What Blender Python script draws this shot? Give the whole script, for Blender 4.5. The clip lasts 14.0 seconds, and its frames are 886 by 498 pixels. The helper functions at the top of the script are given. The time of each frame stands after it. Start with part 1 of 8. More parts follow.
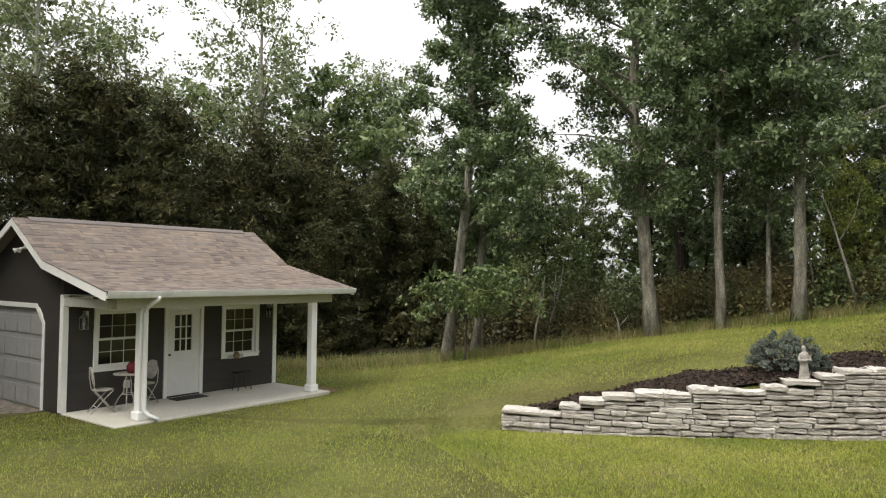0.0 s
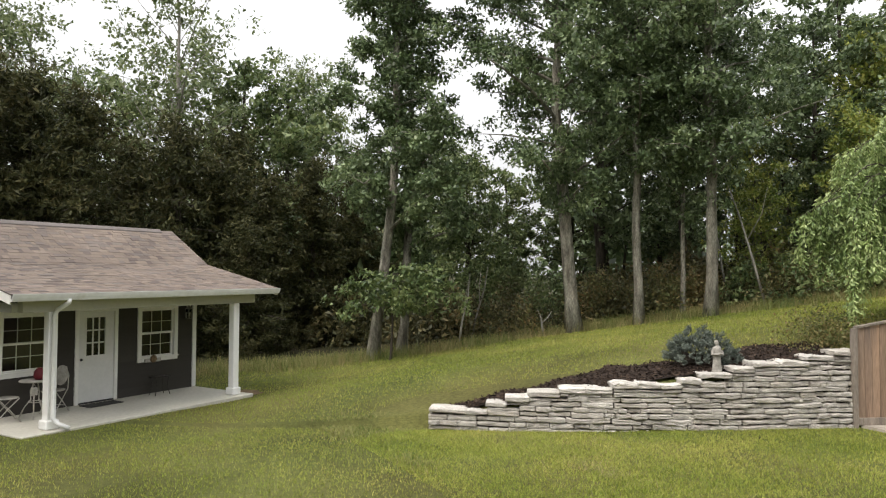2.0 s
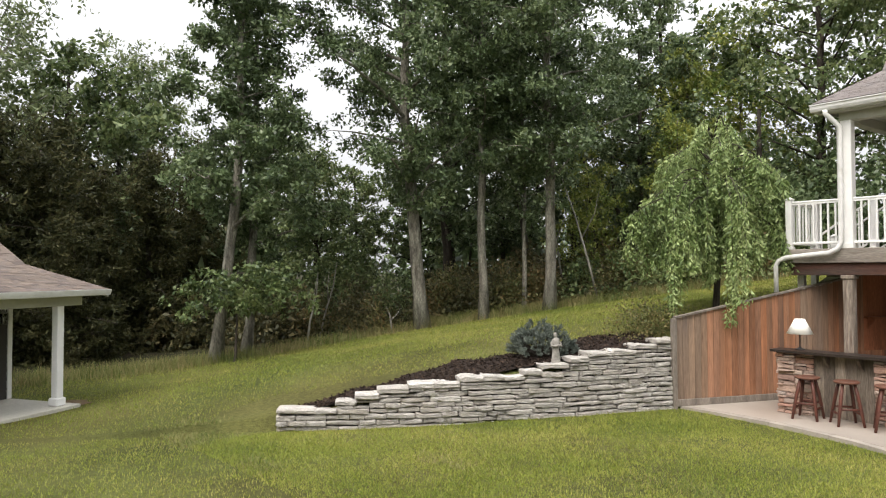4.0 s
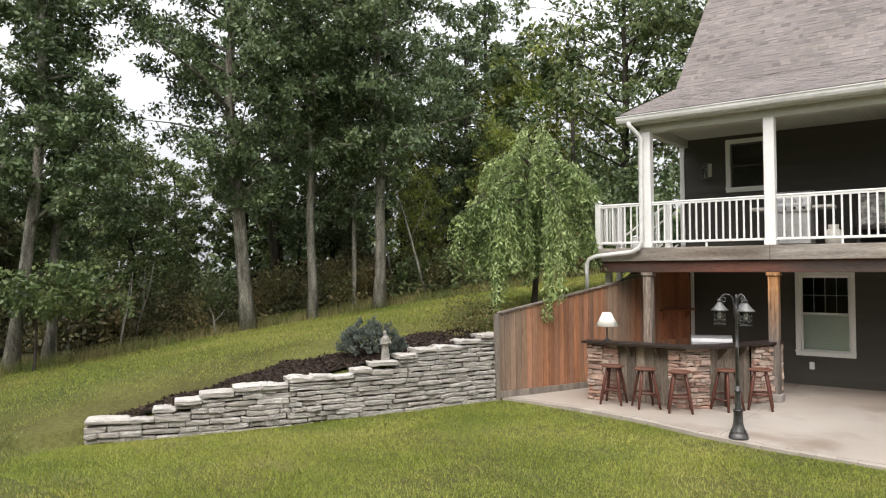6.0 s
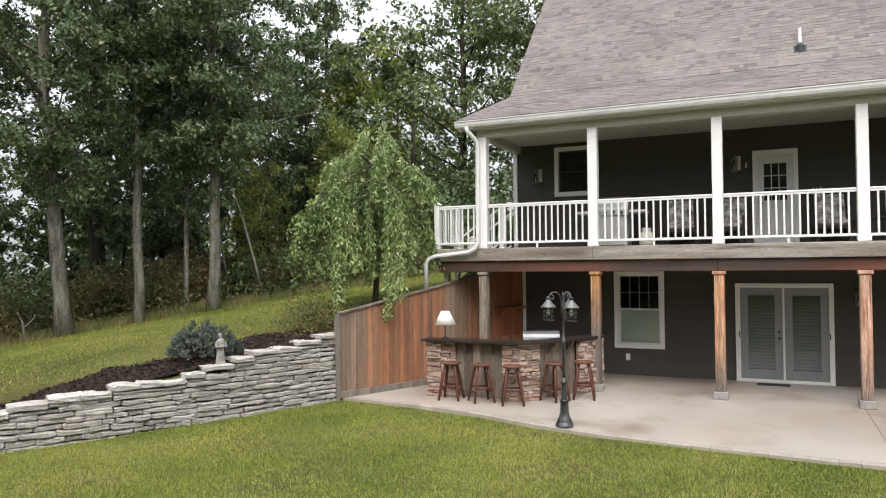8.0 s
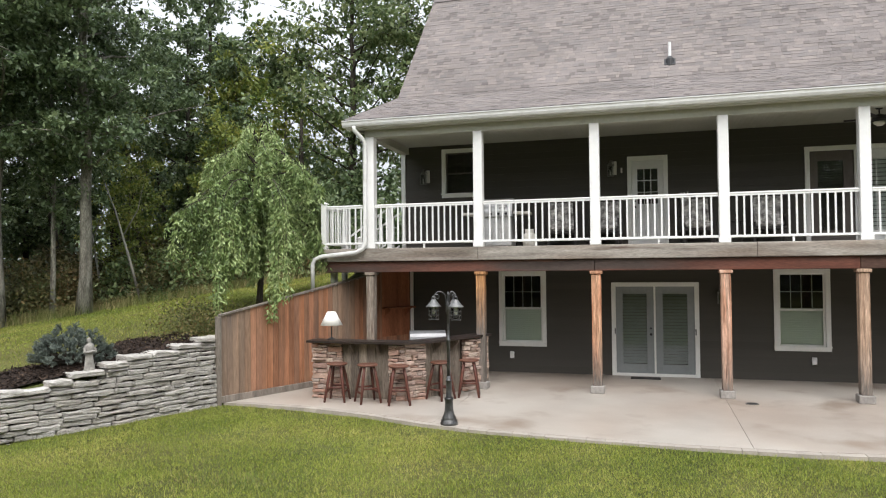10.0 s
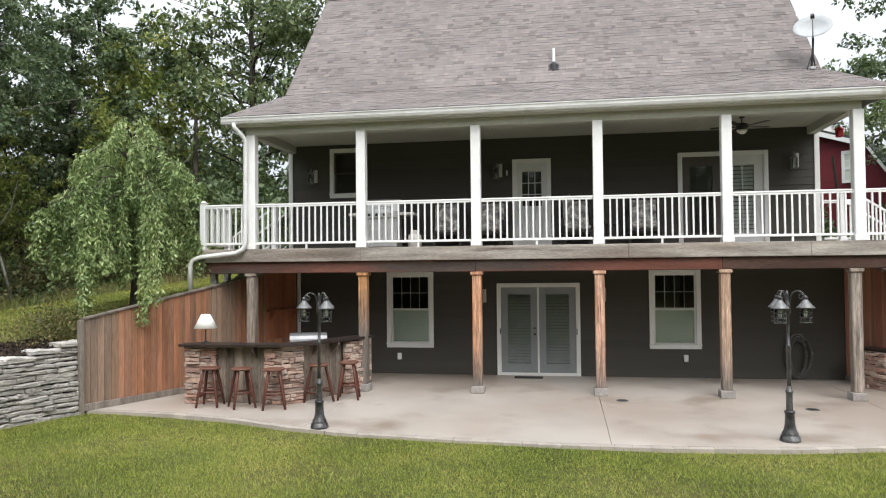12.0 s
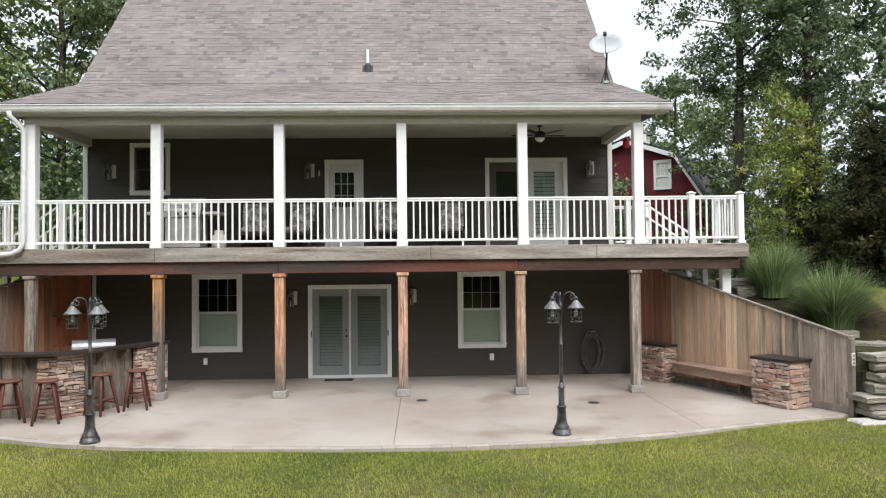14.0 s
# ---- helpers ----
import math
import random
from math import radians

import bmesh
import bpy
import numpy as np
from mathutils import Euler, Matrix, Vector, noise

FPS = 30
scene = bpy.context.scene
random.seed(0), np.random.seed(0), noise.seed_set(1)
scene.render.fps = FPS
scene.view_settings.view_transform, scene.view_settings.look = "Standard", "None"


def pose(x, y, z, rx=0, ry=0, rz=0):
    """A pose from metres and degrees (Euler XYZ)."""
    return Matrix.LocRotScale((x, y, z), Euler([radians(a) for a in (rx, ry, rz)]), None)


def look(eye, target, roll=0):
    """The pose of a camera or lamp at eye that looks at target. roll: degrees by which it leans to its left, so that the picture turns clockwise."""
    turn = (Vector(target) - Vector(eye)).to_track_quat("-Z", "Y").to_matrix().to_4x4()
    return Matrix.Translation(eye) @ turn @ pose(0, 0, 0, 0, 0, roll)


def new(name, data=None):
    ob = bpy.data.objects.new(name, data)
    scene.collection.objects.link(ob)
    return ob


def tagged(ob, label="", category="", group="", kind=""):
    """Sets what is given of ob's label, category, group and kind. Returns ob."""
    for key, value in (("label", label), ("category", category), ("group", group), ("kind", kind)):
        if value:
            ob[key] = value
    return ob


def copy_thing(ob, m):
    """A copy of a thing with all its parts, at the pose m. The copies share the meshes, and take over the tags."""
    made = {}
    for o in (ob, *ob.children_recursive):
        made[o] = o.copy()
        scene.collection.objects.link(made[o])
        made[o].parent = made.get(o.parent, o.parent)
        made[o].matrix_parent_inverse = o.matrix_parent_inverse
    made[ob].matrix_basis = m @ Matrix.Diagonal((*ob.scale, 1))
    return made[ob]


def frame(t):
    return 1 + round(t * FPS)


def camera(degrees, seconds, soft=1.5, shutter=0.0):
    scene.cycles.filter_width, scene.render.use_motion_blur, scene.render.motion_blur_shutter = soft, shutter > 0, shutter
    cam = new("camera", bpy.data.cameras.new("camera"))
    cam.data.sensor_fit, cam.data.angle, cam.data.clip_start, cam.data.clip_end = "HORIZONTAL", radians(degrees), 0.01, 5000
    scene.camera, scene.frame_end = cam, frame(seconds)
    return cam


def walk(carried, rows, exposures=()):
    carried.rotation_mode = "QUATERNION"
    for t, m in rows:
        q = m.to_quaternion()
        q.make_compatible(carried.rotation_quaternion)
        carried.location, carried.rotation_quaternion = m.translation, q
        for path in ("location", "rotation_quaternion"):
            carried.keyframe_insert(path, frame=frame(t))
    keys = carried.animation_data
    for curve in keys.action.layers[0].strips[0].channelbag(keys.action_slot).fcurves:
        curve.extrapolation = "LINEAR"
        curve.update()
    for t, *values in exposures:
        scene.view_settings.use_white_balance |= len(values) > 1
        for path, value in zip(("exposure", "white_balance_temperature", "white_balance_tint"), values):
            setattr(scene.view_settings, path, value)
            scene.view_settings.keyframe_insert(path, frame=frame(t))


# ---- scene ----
cam = camera(63.4, 14.0, soft=1.15)
# seconds, eye, yaw, pitch, lean to the left
ROWS = [
    (0.0, -1.445, -14.988, 2.603, 69.02, 1.94, 0.65),
    (0.5, -1.451, -14.987, 2.609, 68.62, 1.92, 0.62),
    (1.0, -1.464, -14.992, 2.615, 67.61, 1.90, 0.52),
    (1.5, -1.475, -15.000, 2.625, 65.83, 1.87, 0.47),
    (2.0, -1.480, -15.010, 2.631, 63.02, 1.82, 0.33),
    (2.5, -1.485, -15.018, 2.632, 60.11, 1.79, 0.19),
    (5.0, -1.501, -15.039, 2.620, 44.25, 1.59, -0.29),
    (5.5, -1.487, -15.051, 2.621, 40.73, 1.56, -0.33),
    (6.0, -1.486, -15.054, 2.618, 37.40, 1.53, -0.34),
    (6.5, -1.488, -15.067, 2.613, 34.55, 1.51, -0.39),
    (7.0, -1.484, -15.092, 2.613, 31.55, 1.51, -0.43),
    (7.5, -1.468, -15.107, 2.611, 28.15, 1.49, -0.47),
    (8.0, -1.465, -15.108, 2.613, 24.71, 1.46, -0.45),
    (8.5, -1.447, -15.114, 2.610, 21.37, 1.43, -0.48),
    (11.0, -1.181, -14.998, 2.581, 13.14, 1.51, -0.57),
    (11.5, -0.976, -14.902, 2.576, 11.11, 1.51, -0.58),
    (12.0, -0.635, -14.827, 2.568, 9.63, 1.56, -0.55),
    (12.5, -0.259, -14.759, 2.580, 7.10, 1.51, -0.64),
    (13.0, 0.113, -14.700, 2.579, 4.08, 1.53, -0.56),
    (13.5, 0.385, -14.665, 2.575, 1.15, 1.54, -0.52),
    (14.0, 0.434, -14.666, 2.602, -1.72, 1.42, -0.58),
]
walk(cam, [(t, pose(x, y, z, 90 + pitch, -lean, yaw)) for t, x, y, z, yaw, pitch, lean in ROWS],
     exposures=[(0.0, 1.0, 7000, 10), (2.5, 0.98, 6900, 11), (5.5, 0.95, 6750, 12), (8.5, 0.92, 6500, 11), (11.0, 0.92, 6400, 10), (14.0, 0.94, 6350, 10)])

# ---- light: a bright overcast sky ----
world = bpy.data.worlds.new("overcast_sky")
scene.world = world
world.use_nodes = True
wn, wl = world.node_tree.nodes, world.node_tree.links
sky = wn.new("ShaderNodeTexSky")
sky.sky_type = "NISHITA"
sky.sun_disc = False
sky.sun_elevation, sky.sun_rotation = radians(46), radians(160)
sky.air_density, sky.dust_density, sky.ozone_density = 1.0, 6.0, 1.0
cloud = wn.new("ShaderNodeMix")
cloud.data_type = "RGBA"
cloud.inputs[0].default_value = 0.82
cloud.inputs[7].default_value = (9.3, 9.7, 10.2, 1)
wl.new(sky.outputs[0], cloud.inputs[6])
# an overcast sky is about three times brighter overhead than at the horizon
where = wn.new("ShaderNodeTexCoord")
split = wn.new("ShaderNodeSeparateXYZ")
wl.new(where.outputs["Generated"], split.inputs[0])
rise_ = wn.new("ShaderNodeMapRange")
rise_.inputs[1].default_value, rise_.inputs[2].default_value = 0.0, 1.0
rise_.inputs[3].default_value, rise_.inputs[4].default_value = 0.38, 1.28
wl.new(split.outputs[2], rise_.inputs[0])
shade_ = wn.new("ShaderNodeMix")
shade_.data_type, shade_.blend_type = "RGBA", "MULTIPLY"
shade_.inputs[0].default_value = 1.0
wl.new(cloud.outputs[2], shade_.inputs[6])
wl.new(rise_.outputs[0], shade_.inputs[7])
wl.new(shade_.outputs[2], wn["Background"].inputs[0])
wn["Background"].inputs[1].default_value = 0.115

sun = new("sun", bpy.data.lights.new("sun", "SUN"))
sun.data.energy, sun.data.angle, sun.data.color = 1.5, radians(40), (1.0, 0.98, 0.95)
sun.matrix_world = look((12, -32, 45), (0, 0, 0))

# ---- small builders ----
class Shape:
    """Vertices and faces of one mesh."""
    def __init__(self):
        self.v, self.f = [], []

    def add(self, v, f, m=None):
        n = len(self.v)
        self.v += [tuple(m @ Vector(p)) for p in v] if m else [tuple(p) for p in v]
        self.f += [tuple(i + n for i in q) for q in f]
        return self

    def box(self, a, b, c=0.0, m=None):
        (x0, y0, z0), (x1, y1, z1) = [min(p, q) for p, q in zip(a, b)], [max(p, q) for p, q in zip(a, b)]
        c = min(c, 0.45 * (x1 - x0), 0.45 * (y1 - y0), 0.45 * (z1 - z0))
        if c <= 0:
            v = [(x, y, z) for z in (z0, z1) for y in (y0, y1) for x in (x0, x1)]
            return self.add(v, [(0, 2, 3, 1), (4, 5, 7, 6), (0, 1, 5, 4), (1, 3, 7, 5), (3, 2, 6, 7), (2, 0, 4, 6)], m)
        v, key = [], {}
        lo, hi = (x0, y0, z0), (x1, y1, z1)
        for s in [(i, j, k) for i in (0, 1) for j in (0, 1) for k in (0, 1)]:
            for ax in range(3):
                p = [((hi[k] - c) if s[k] else (lo[k] + c)) for k in range(3)]
                p[ax] = hi[ax] if s[ax] else lo[ax]
                key[s, ax] = len(v)
                v.append(p)
        f = []
        for ax in range(3):
            u, w = (ax + 1) % 3, (ax + 2) % 3
            for side in (0, 1):
                q = []
                for i, j in ((0, 0), (1, 0), (1, 1), (0, 1)):
                    s = [0, 0, 0]
                    s[ax], s[u], s[w] = side, i, j
                    q.append(key[tuple(s), ax])
                f.append(tuple(q if side else q[::-1]))
            for i, j in ((0, 0), (1, 0), (1, 1), (0, 1)):
                s, t = [0, 0, 0], [0, 0, 0]
                s[u], s[w], t[u], t[w], t[ax] = i, j, i, j, 1
                q = [key[tuple(s), u], key[tuple(t), u], key[tuple(t), w], key[tuple(s), w]]
                f.append(tuple(q if i != j else q[::-1]))
        for s in [(i, j, k) for i in (0, 1) for j in (0, 1) for k in (0, 1)]:
            q = [key[s, 0], key[s, 1], key[s, 2]]
            f.append(tuple(q if sum(s) % 2 else q[::-1]))
        return self.add(v, f, m)

    def tube(self, path, radii, n=8, caps=True):
        path = [Vector(p) for p in path]
        if not hasattr(radii, "__len__"):
            radii = [radii] * len(path)
        base = len(self.v)
        side = None
        for i, p in enumerate(path):
            d = (path[min(i + 1, len(path) - 1)] - path[max(i - 1, 0)]).normalized()
            if side is None:
                side = d.cross(Vector((0, 0, 1)) if abs(d.z) < 0.9 else Vector((1, 0, 0))).normalized()
            side = (side - d * side.dot(d)).normalized()
            up = d.cross(side)
            for k in range(n):
                a = 2 * math.pi * k / n
                self.v.append(tuple(p + (math.cos(a) * side + math.sin(a) * up) * float(radii[i])))
        for i in range(len(path) - 1):
            for k in range(n):
                a, b = base + i * n + k, base + i * n + (k + 1) % n
                self.f.append((a, b, b + n, a + n))
        if caps:
            self.f.append(tuple(range(base + n - 1, base - 1, -1)))
            e = base + (len(path) - 1) * n
            self.f.append(tuple(range(e, e + n)))
        return self

    def lathe(self, prof, n=16, at=(0, 0, 0), m=None):
        v = [(r * math.cos(2 * math.pi * k / n) + at[0], r * math.sin(2 * math.pi * k / n) + at[1], z + at[2]) for r, z in prof for k in range(n)]
        f = [(i * n + k, i * n + (k + 1) % n, (i + 1) * n + (k + 1) % n, (i + 1) * n + k) for i in range(len(prof) - 1) for k in range(n)]
        f += [tuple(range(n - 1, -1, -1)), tuple(range((len(prof) - 1) * n, len(prof) * n))]
        return self.add(v, f, m)

    def prism(self, pts, z0, z1, m=None):
        n = len(pts)
        v = [(x, y, z0) for x, y in pts] + [(x, y, z1) for x, y in pts]
        f = [tuple(range(n - 1, -1, -1)), tuple(range(n, 2 * n))] + [(i, (i + 1) % n, n + (i + 1) % n, n + i) for i in range(n)]
        return self.add(v, f, m)

    def solid(self, quad, depth):
        """A slab from four corners, thickened by the vector depth."""
        q = [Vector(p) for p in quad]
        d = Vector(depth)
        return self.add([*q, *[p + d for p in q]], [(0, 1, 2, 3), (7, 6, 5, 4), (0, 4, 5, 1), (1, 5, 6, 2), (2, 6, 7, 3), (3, 7, 4, 0)])

    def mesh(self, name, mat, smooth=False):
        me = bpy.data.meshes.new(name)
        me.from_pydata(self.v, [], self.f)
        if mat:
            me.materials.append(mat)
        bm = bmesh.new()
        bm.from_mesh(me)
        if len(bm.faces) < 20000:
            bmesh.ops.recalc_face_normals(bm, faces=bm.faces)
        bm.to_mesh(me)
        bm.free()
        if smooth:
            me.polygons.foreach_set("use_smooth", [True] * len(me.polygons))
        return me


def thing(name, label, category, at=None, group="", kind=""):
    ob = new(name)
    ob.empty_display_size = 0.1
    ob.matrix_basis = at if at else Matrix()
    return tagged(ob, label, category, group, kind)


def part(name, shape, mat, parent=None, label="", smooth=False, kind=""):
    ob = new(name, shape if isinstance(shape, bpy.types.Mesh) else shape.mesh(name, mat, smooth))
    ob.parent = parent
    if label or kind:
        tagged(ob, label, kind=kind)
    return ob


def piece(name, me, parent, m):
    ob = new(name, me)
    ob.parent = parent
    ob.matrix_basis = m
    return ob


def raw_mesh(name, verts, faces, mat):
    """A mesh from numpy arrays: verts (n, 3), faces (m, k)."""
    me = bpy.data.meshes.new(name)
    k = faces.shape[1]
    me.vertices.add(len(verts))
    me.vertices.foreach_set("co", verts.astype(np.float32).ravel())
    me.loops.add(faces.size)
    me.loops.foreach_set("vertex_index", faces.astype(np.int32).ravel())
    me.polygons.add(len(faces))
    me.polygons.foreach_set("loop_start", np.arange(0, faces.size, k, dtype=np.int32))
    me.update(calc_edges=True)
    me.materials.append(mat)
    return me


def at(x, y, z, rz=0.0, scale=(1, 1, 1)):
    return Matrix.LocRotScale((x, y, z), Euler((0, 0, radians(rz))), scale)


# ---- materials ----
def material(name, colour, rough=0.7, metal=0.0, spec=0.4, vary=0.12, scale=4.0, fine=40.0, bump=0.15, bump_scale=60.0,
             stretch=(1, 1, 1), random_tint=None, random_value=0.0, second=None, second_amount=0.5, island=False, stain=None, bump_depth=0.01, weather=None, grain=None, knots=None):
    """Principled surface with two scales of colour variation and a fine relief. random_tint: the colours between which alike pieces vary."""
    m = bpy.data.materials.new(name)
    m.use_nodes = True
    n, l = m.node_tree.nodes, m.node_tree.links
    b = n["Principled BSDF"]
    b.inputs["Roughness"].default_value, b.inputs["Metallic"].default_value = rough, metal
    b.inputs["Specular IOR Level"].default_value = spec
    co = n.new("ShaderNodeTexCoord")
    mp = n.new("ShaderNodeMapping")
    mp.inputs["Scale"].default_value = stretch
    l.new(co.outputs["Object"], mp.inputs[0])
    src = mp.outputs[0]
    rnd = None
    if random_tint or random_value:
        if island:
            rnd = n.new("ShaderNodeNewGeometry").outputs["Random Per Island"]
        else:
            rnd = n.new("ShaderNodeObjectInfo").outputs["Random"]
            off = n.new("ShaderNodeVectorMath")
            off.operation = "ADD"
            sc = n.new("ShaderNodeMath")
            sc.operation = "MULTIPLY"
            sc.inputs[1].default_value = 37.0
            l.new(rnd, sc.inputs[0])
            l.new(src, off.inputs[0])
            l.new(sc.outputs[0], off.inputs[1])
            src = off.outputs[0]

    def tex(sc, detail=4.0):
        t = n.new("ShaderNodeTexNoise")
        t.inputs["Scale"].default_value, t.inputs["Detail"].default_value = sc, detail
        l.new(src, t.inputs["Vector"])
        return t.outputs[0]

    def mix(f, a, bb, kind="MIX"):
        x = n.new("ShaderNodeMix")
        x.data_type, x.blend_type = "RGBA", kind
        for s, val in ((0, f), (6, a), (7, bb)):
            if hasattr(val, "is_linked"):
                l.new(val, x.inputs[s])
            else:
                x.inputs[s].default_value = val if s == 0 else (*val, 1)
        return x.outputs[2]

    def ramp(fac, stops):
        r = n.new("ShaderNodeValToRGB")
        e = r.color_ramp.elements
        while len(e) < len(stops):
            e.new(0.5)
        for el, (p, c) in zip(e, stops):
            el.position, el.color = p, (*c, 1)
        l.new(fac, r.inputs[0])
        return r.outputs[0]

    base = colour
    if random_tint:
        k = len(random_tint)
        base = ramp(rnd, [(i / max(1, k - 1), c) for i, c in enumerate(random_tint)])
    if second:
        f = ramp(tex(scale * 0.6, 5.0), [(0.5 - 0.5 * (1 - second_amount) * 0.6 - 0.08, (0, 0, 0)), (0.62, (second_amount,) * 3)])
        base = mix(f, base, second)
    big = ramp(tex(scale), [(0.25, (1 - 2 * vary,) * 3), (0.75, (1 + 1.2 * vary,) * 3)])
    g = vary if grain is None else grain
    small = ramp(tex(fine, 6.0), [(0.3, (1 - 1.4 * g,) * 3), (0.7, (1 + g,) * 3)])
    col = base
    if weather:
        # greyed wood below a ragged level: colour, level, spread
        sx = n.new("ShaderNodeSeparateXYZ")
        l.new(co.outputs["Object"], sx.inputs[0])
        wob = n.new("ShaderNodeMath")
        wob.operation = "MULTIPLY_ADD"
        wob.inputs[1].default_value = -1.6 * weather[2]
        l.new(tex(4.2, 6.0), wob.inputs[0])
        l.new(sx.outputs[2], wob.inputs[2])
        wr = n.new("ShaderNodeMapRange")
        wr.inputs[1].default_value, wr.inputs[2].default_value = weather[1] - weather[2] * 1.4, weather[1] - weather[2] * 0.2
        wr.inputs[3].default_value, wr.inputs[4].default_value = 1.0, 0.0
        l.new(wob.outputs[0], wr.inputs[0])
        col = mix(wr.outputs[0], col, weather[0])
    col = mix(1.0, mix(1.0, col, big, "MULTIPLY"), small, "MULTIPLY")
    if knots:
        # small dark knots: how many to the metre, how large
        vo = n.new("ShaderNodeTexVoronoi")
        vo.inputs["Scale"].default_value = knots[0]
        l.new(src, vo.inputs["Vector"])
        col = mix(ramp(vo.outputs["Distance"], [(knots[1] * 0.45, (0.85,) * 3), (knots[1], (0, 0, 0))]), col, (0.07, 0.035, 0.02))
    if random_value:
        mr = n.new("ShaderNodeMapRange")
        mr.inputs[3].default_value, mr.inputs[4].default_value = 1 - random_value, 1 + random_value
        sc2 = n.new("ShaderNodeMath")
        sc2.operation = "MULTIPLY"
        sc2.inputs[1].default_value = 7.31
        fr = n.new("ShaderNodeMath")
        fr.operation = "FRACT"
        l.new(rnd, sc2.inputs[0])
        l.new(sc2.outputs[0], fr.inputs[0])
        l.new(fr.outputs[0], mr.inputs[0])
        col = mix(1.0, col, mr.outputs[0], "MULTIPLY")
    if stain:
        f = ramp(tex(stain[1], 6.0), [(stain[2], (0, 0, 0)), (stain[2] + 0.14, (1, 1, 1))])
        col = mix(f, col, stain[0])
    l.new(col, b.inputs["Base Color"])
    if bump:
        bp = n.new("ShaderNodeBump")
        bp.inputs["Strength"].default_value, bp.inputs["Distance"].default_value = bump, bump_depth
        l.new(tex(bump_scale, 6.0), bp.inputs["Height"])
        l.new(bp.outputs[0], b.inputs["Normal"])
    return m


def leaf_material(name, colours, gloss=0.35):
    m = bpy.data.materials.new(name)
    m.use_nodes = True
    n, l = m.node_tree.nodes, m.node_tree.links
    b = n["Principled BSDF"]
    r = n.new("ShaderNodeValToRGB")
    e = r.color_ramp.elements
    while len(e) < len(colours):
        e.new(0.5)
    for i, (el, c) in enumerate(zip(e, colours)):
        el.position, el.color = i / (len(colours) - 1), (*c, 1)
    g = n.new("ShaderNodeNewGeometry")
    co = n.new("ShaderNodeTexCoord")
    t = n.new("ShaderNodeTexNoise")
    t.inputs["Scale"].default_value = 0.55
    l.new(co.outputs["Object"], t.inputs["Vector"])
    a = n.new("ShaderNodeMath")
    a.operation = "MULTIPLY_ADD"
    a.inputs[1].default_value = 0.75
    h = n.new("ShaderNodeMath")
    h.operation = "MULTIPLY_ADD"
    h.inputs[1].default_value, h.inputs[2].default_value = 1.3, -0.52
    l.new(t.outputs[0], h.inputs[0])
    l.new(g.outputs["Random Per Island"], a.inputs[0])
    l.new(h.outputs[0], a.inputs[2])
    l.new(a.outputs[0], r.inputs[0])
    l.new(r.outputs[0], b.inputs["Base Color"])
    b.inputs["Roughness"].default_value = 0.47
    b.inputs["Specular IOR Level"].default_value = gloss
    tr = n.new("ShaderNodeBsdfTranslucent")
    hs = n.new("ShaderNodeHueSaturation")
    hs.inputs["Hue"].default_value, hs.inputs["Value"].default_value = 0.48, 1.5
    l.new(r.outputs[0], hs.inputs["Color"])
    l.new(hs.outputs[0], tr.inputs[0])
    mx = n.new("ShaderNodeMixShader")
    mx.inputs[0].default_value = 0.27
    l.new(b.outputs[0], mx.inputs[1])
    l.new(tr.outputs[0], mx.inputs[2])
    l.new(mx.outputs[0], n["Material Output"].inputs[0])
    return m


def glass_material(name, tint=(0.9, 0.95, 0.93)):
    m = bpy.data.materials.new(name)
    m.use_nodes = True
    n, l = m.node_tree.nodes, m.node_tree.links
    t = n.new("ShaderNodeBsdfTransparent")
    t.inputs[0].default_value = (*tint, 1)
    g = n.new("ShaderNodeBsdfGlossy")
    g.inputs["Roughness"].default_value = 0.02
    fr = n.new("ShaderNodeFresnel")
    fr.inputs[0].default_value = 1.6
    mx = n.new("ShaderNodeMixShader")
    l.new(fr.outputs[0], mx.inputs[0])
    l.new(t.outputs[0], mx.inputs[1])
    l.new(g.outputs[0], mx.inputs[2])
    l.new(mx.outputs[0], n["Material Output"].inputs[0])
    return m


GRASS = material("lawn_soil", (0.085, 0.1, 0.03), 0.95, spec=0.1, vary=0.22, scale=0.5, fine=14, bump=0.9, bump_scale=38, bump_depth=0.05,
                 second=(0.15, 0.135, 0.05), second_amount=0.7)
BLADE = leaf_material("lawn_blade", [(0.108, 0.158, 0.025), (0.186, 0.235, 0.041), (0.27, 0.302, 0.062), (0.4, 0.368, 0.112)], 0.15)
STRAW = leaf_material("tall_grass_blade", [(0.072, 0.108, 0.03), (0.132, 0.168, 0.048), (0.24, 0.228, 0.096), (0.36, 0.288, 0.156)], 0.1)
REED = leaf_material("ornamental_grass_blade", [(0.05, 0.09, 0.03), (0.1, 0.155, 0.055), (0.18, 0.235, 0.1), (0.34, 0.37, 0.2)], 0.25)
LEAF_OAK = leaf_material("oak_leaf", [(0.028, 0.048, 0.017), (0.062, 0.1, 0.04), (0.122, 0.175, 0.078), (0.24, 0.305, 0.155)], 0.5)
LEAF_BROAD = leaf_material("broad_leaf", [(0.0345, 0.0598, 0.023), (0.0805, 0.1242, 0.0437), (0.1495, 0.1978, 0.0747), (0.2472, 0.2932, 0.1323)], 0.45)
LEAF_YELLOW = leaf_material("yellow_green_leaf", [(0.0797, 0.1395, 0.0312), (0.1461, 0.205, 0.0469), (0.2391, 0.2789, 0.0625), (0.3453, 0.3445, 0.086)], 0.35)
LEAF_PALE = leaf_material("pale_leaf", [(0.072, 0.105, 0.045), (0.13, 0.17, 0.075), (0.22, 0.26, 0.125)], 0.45)
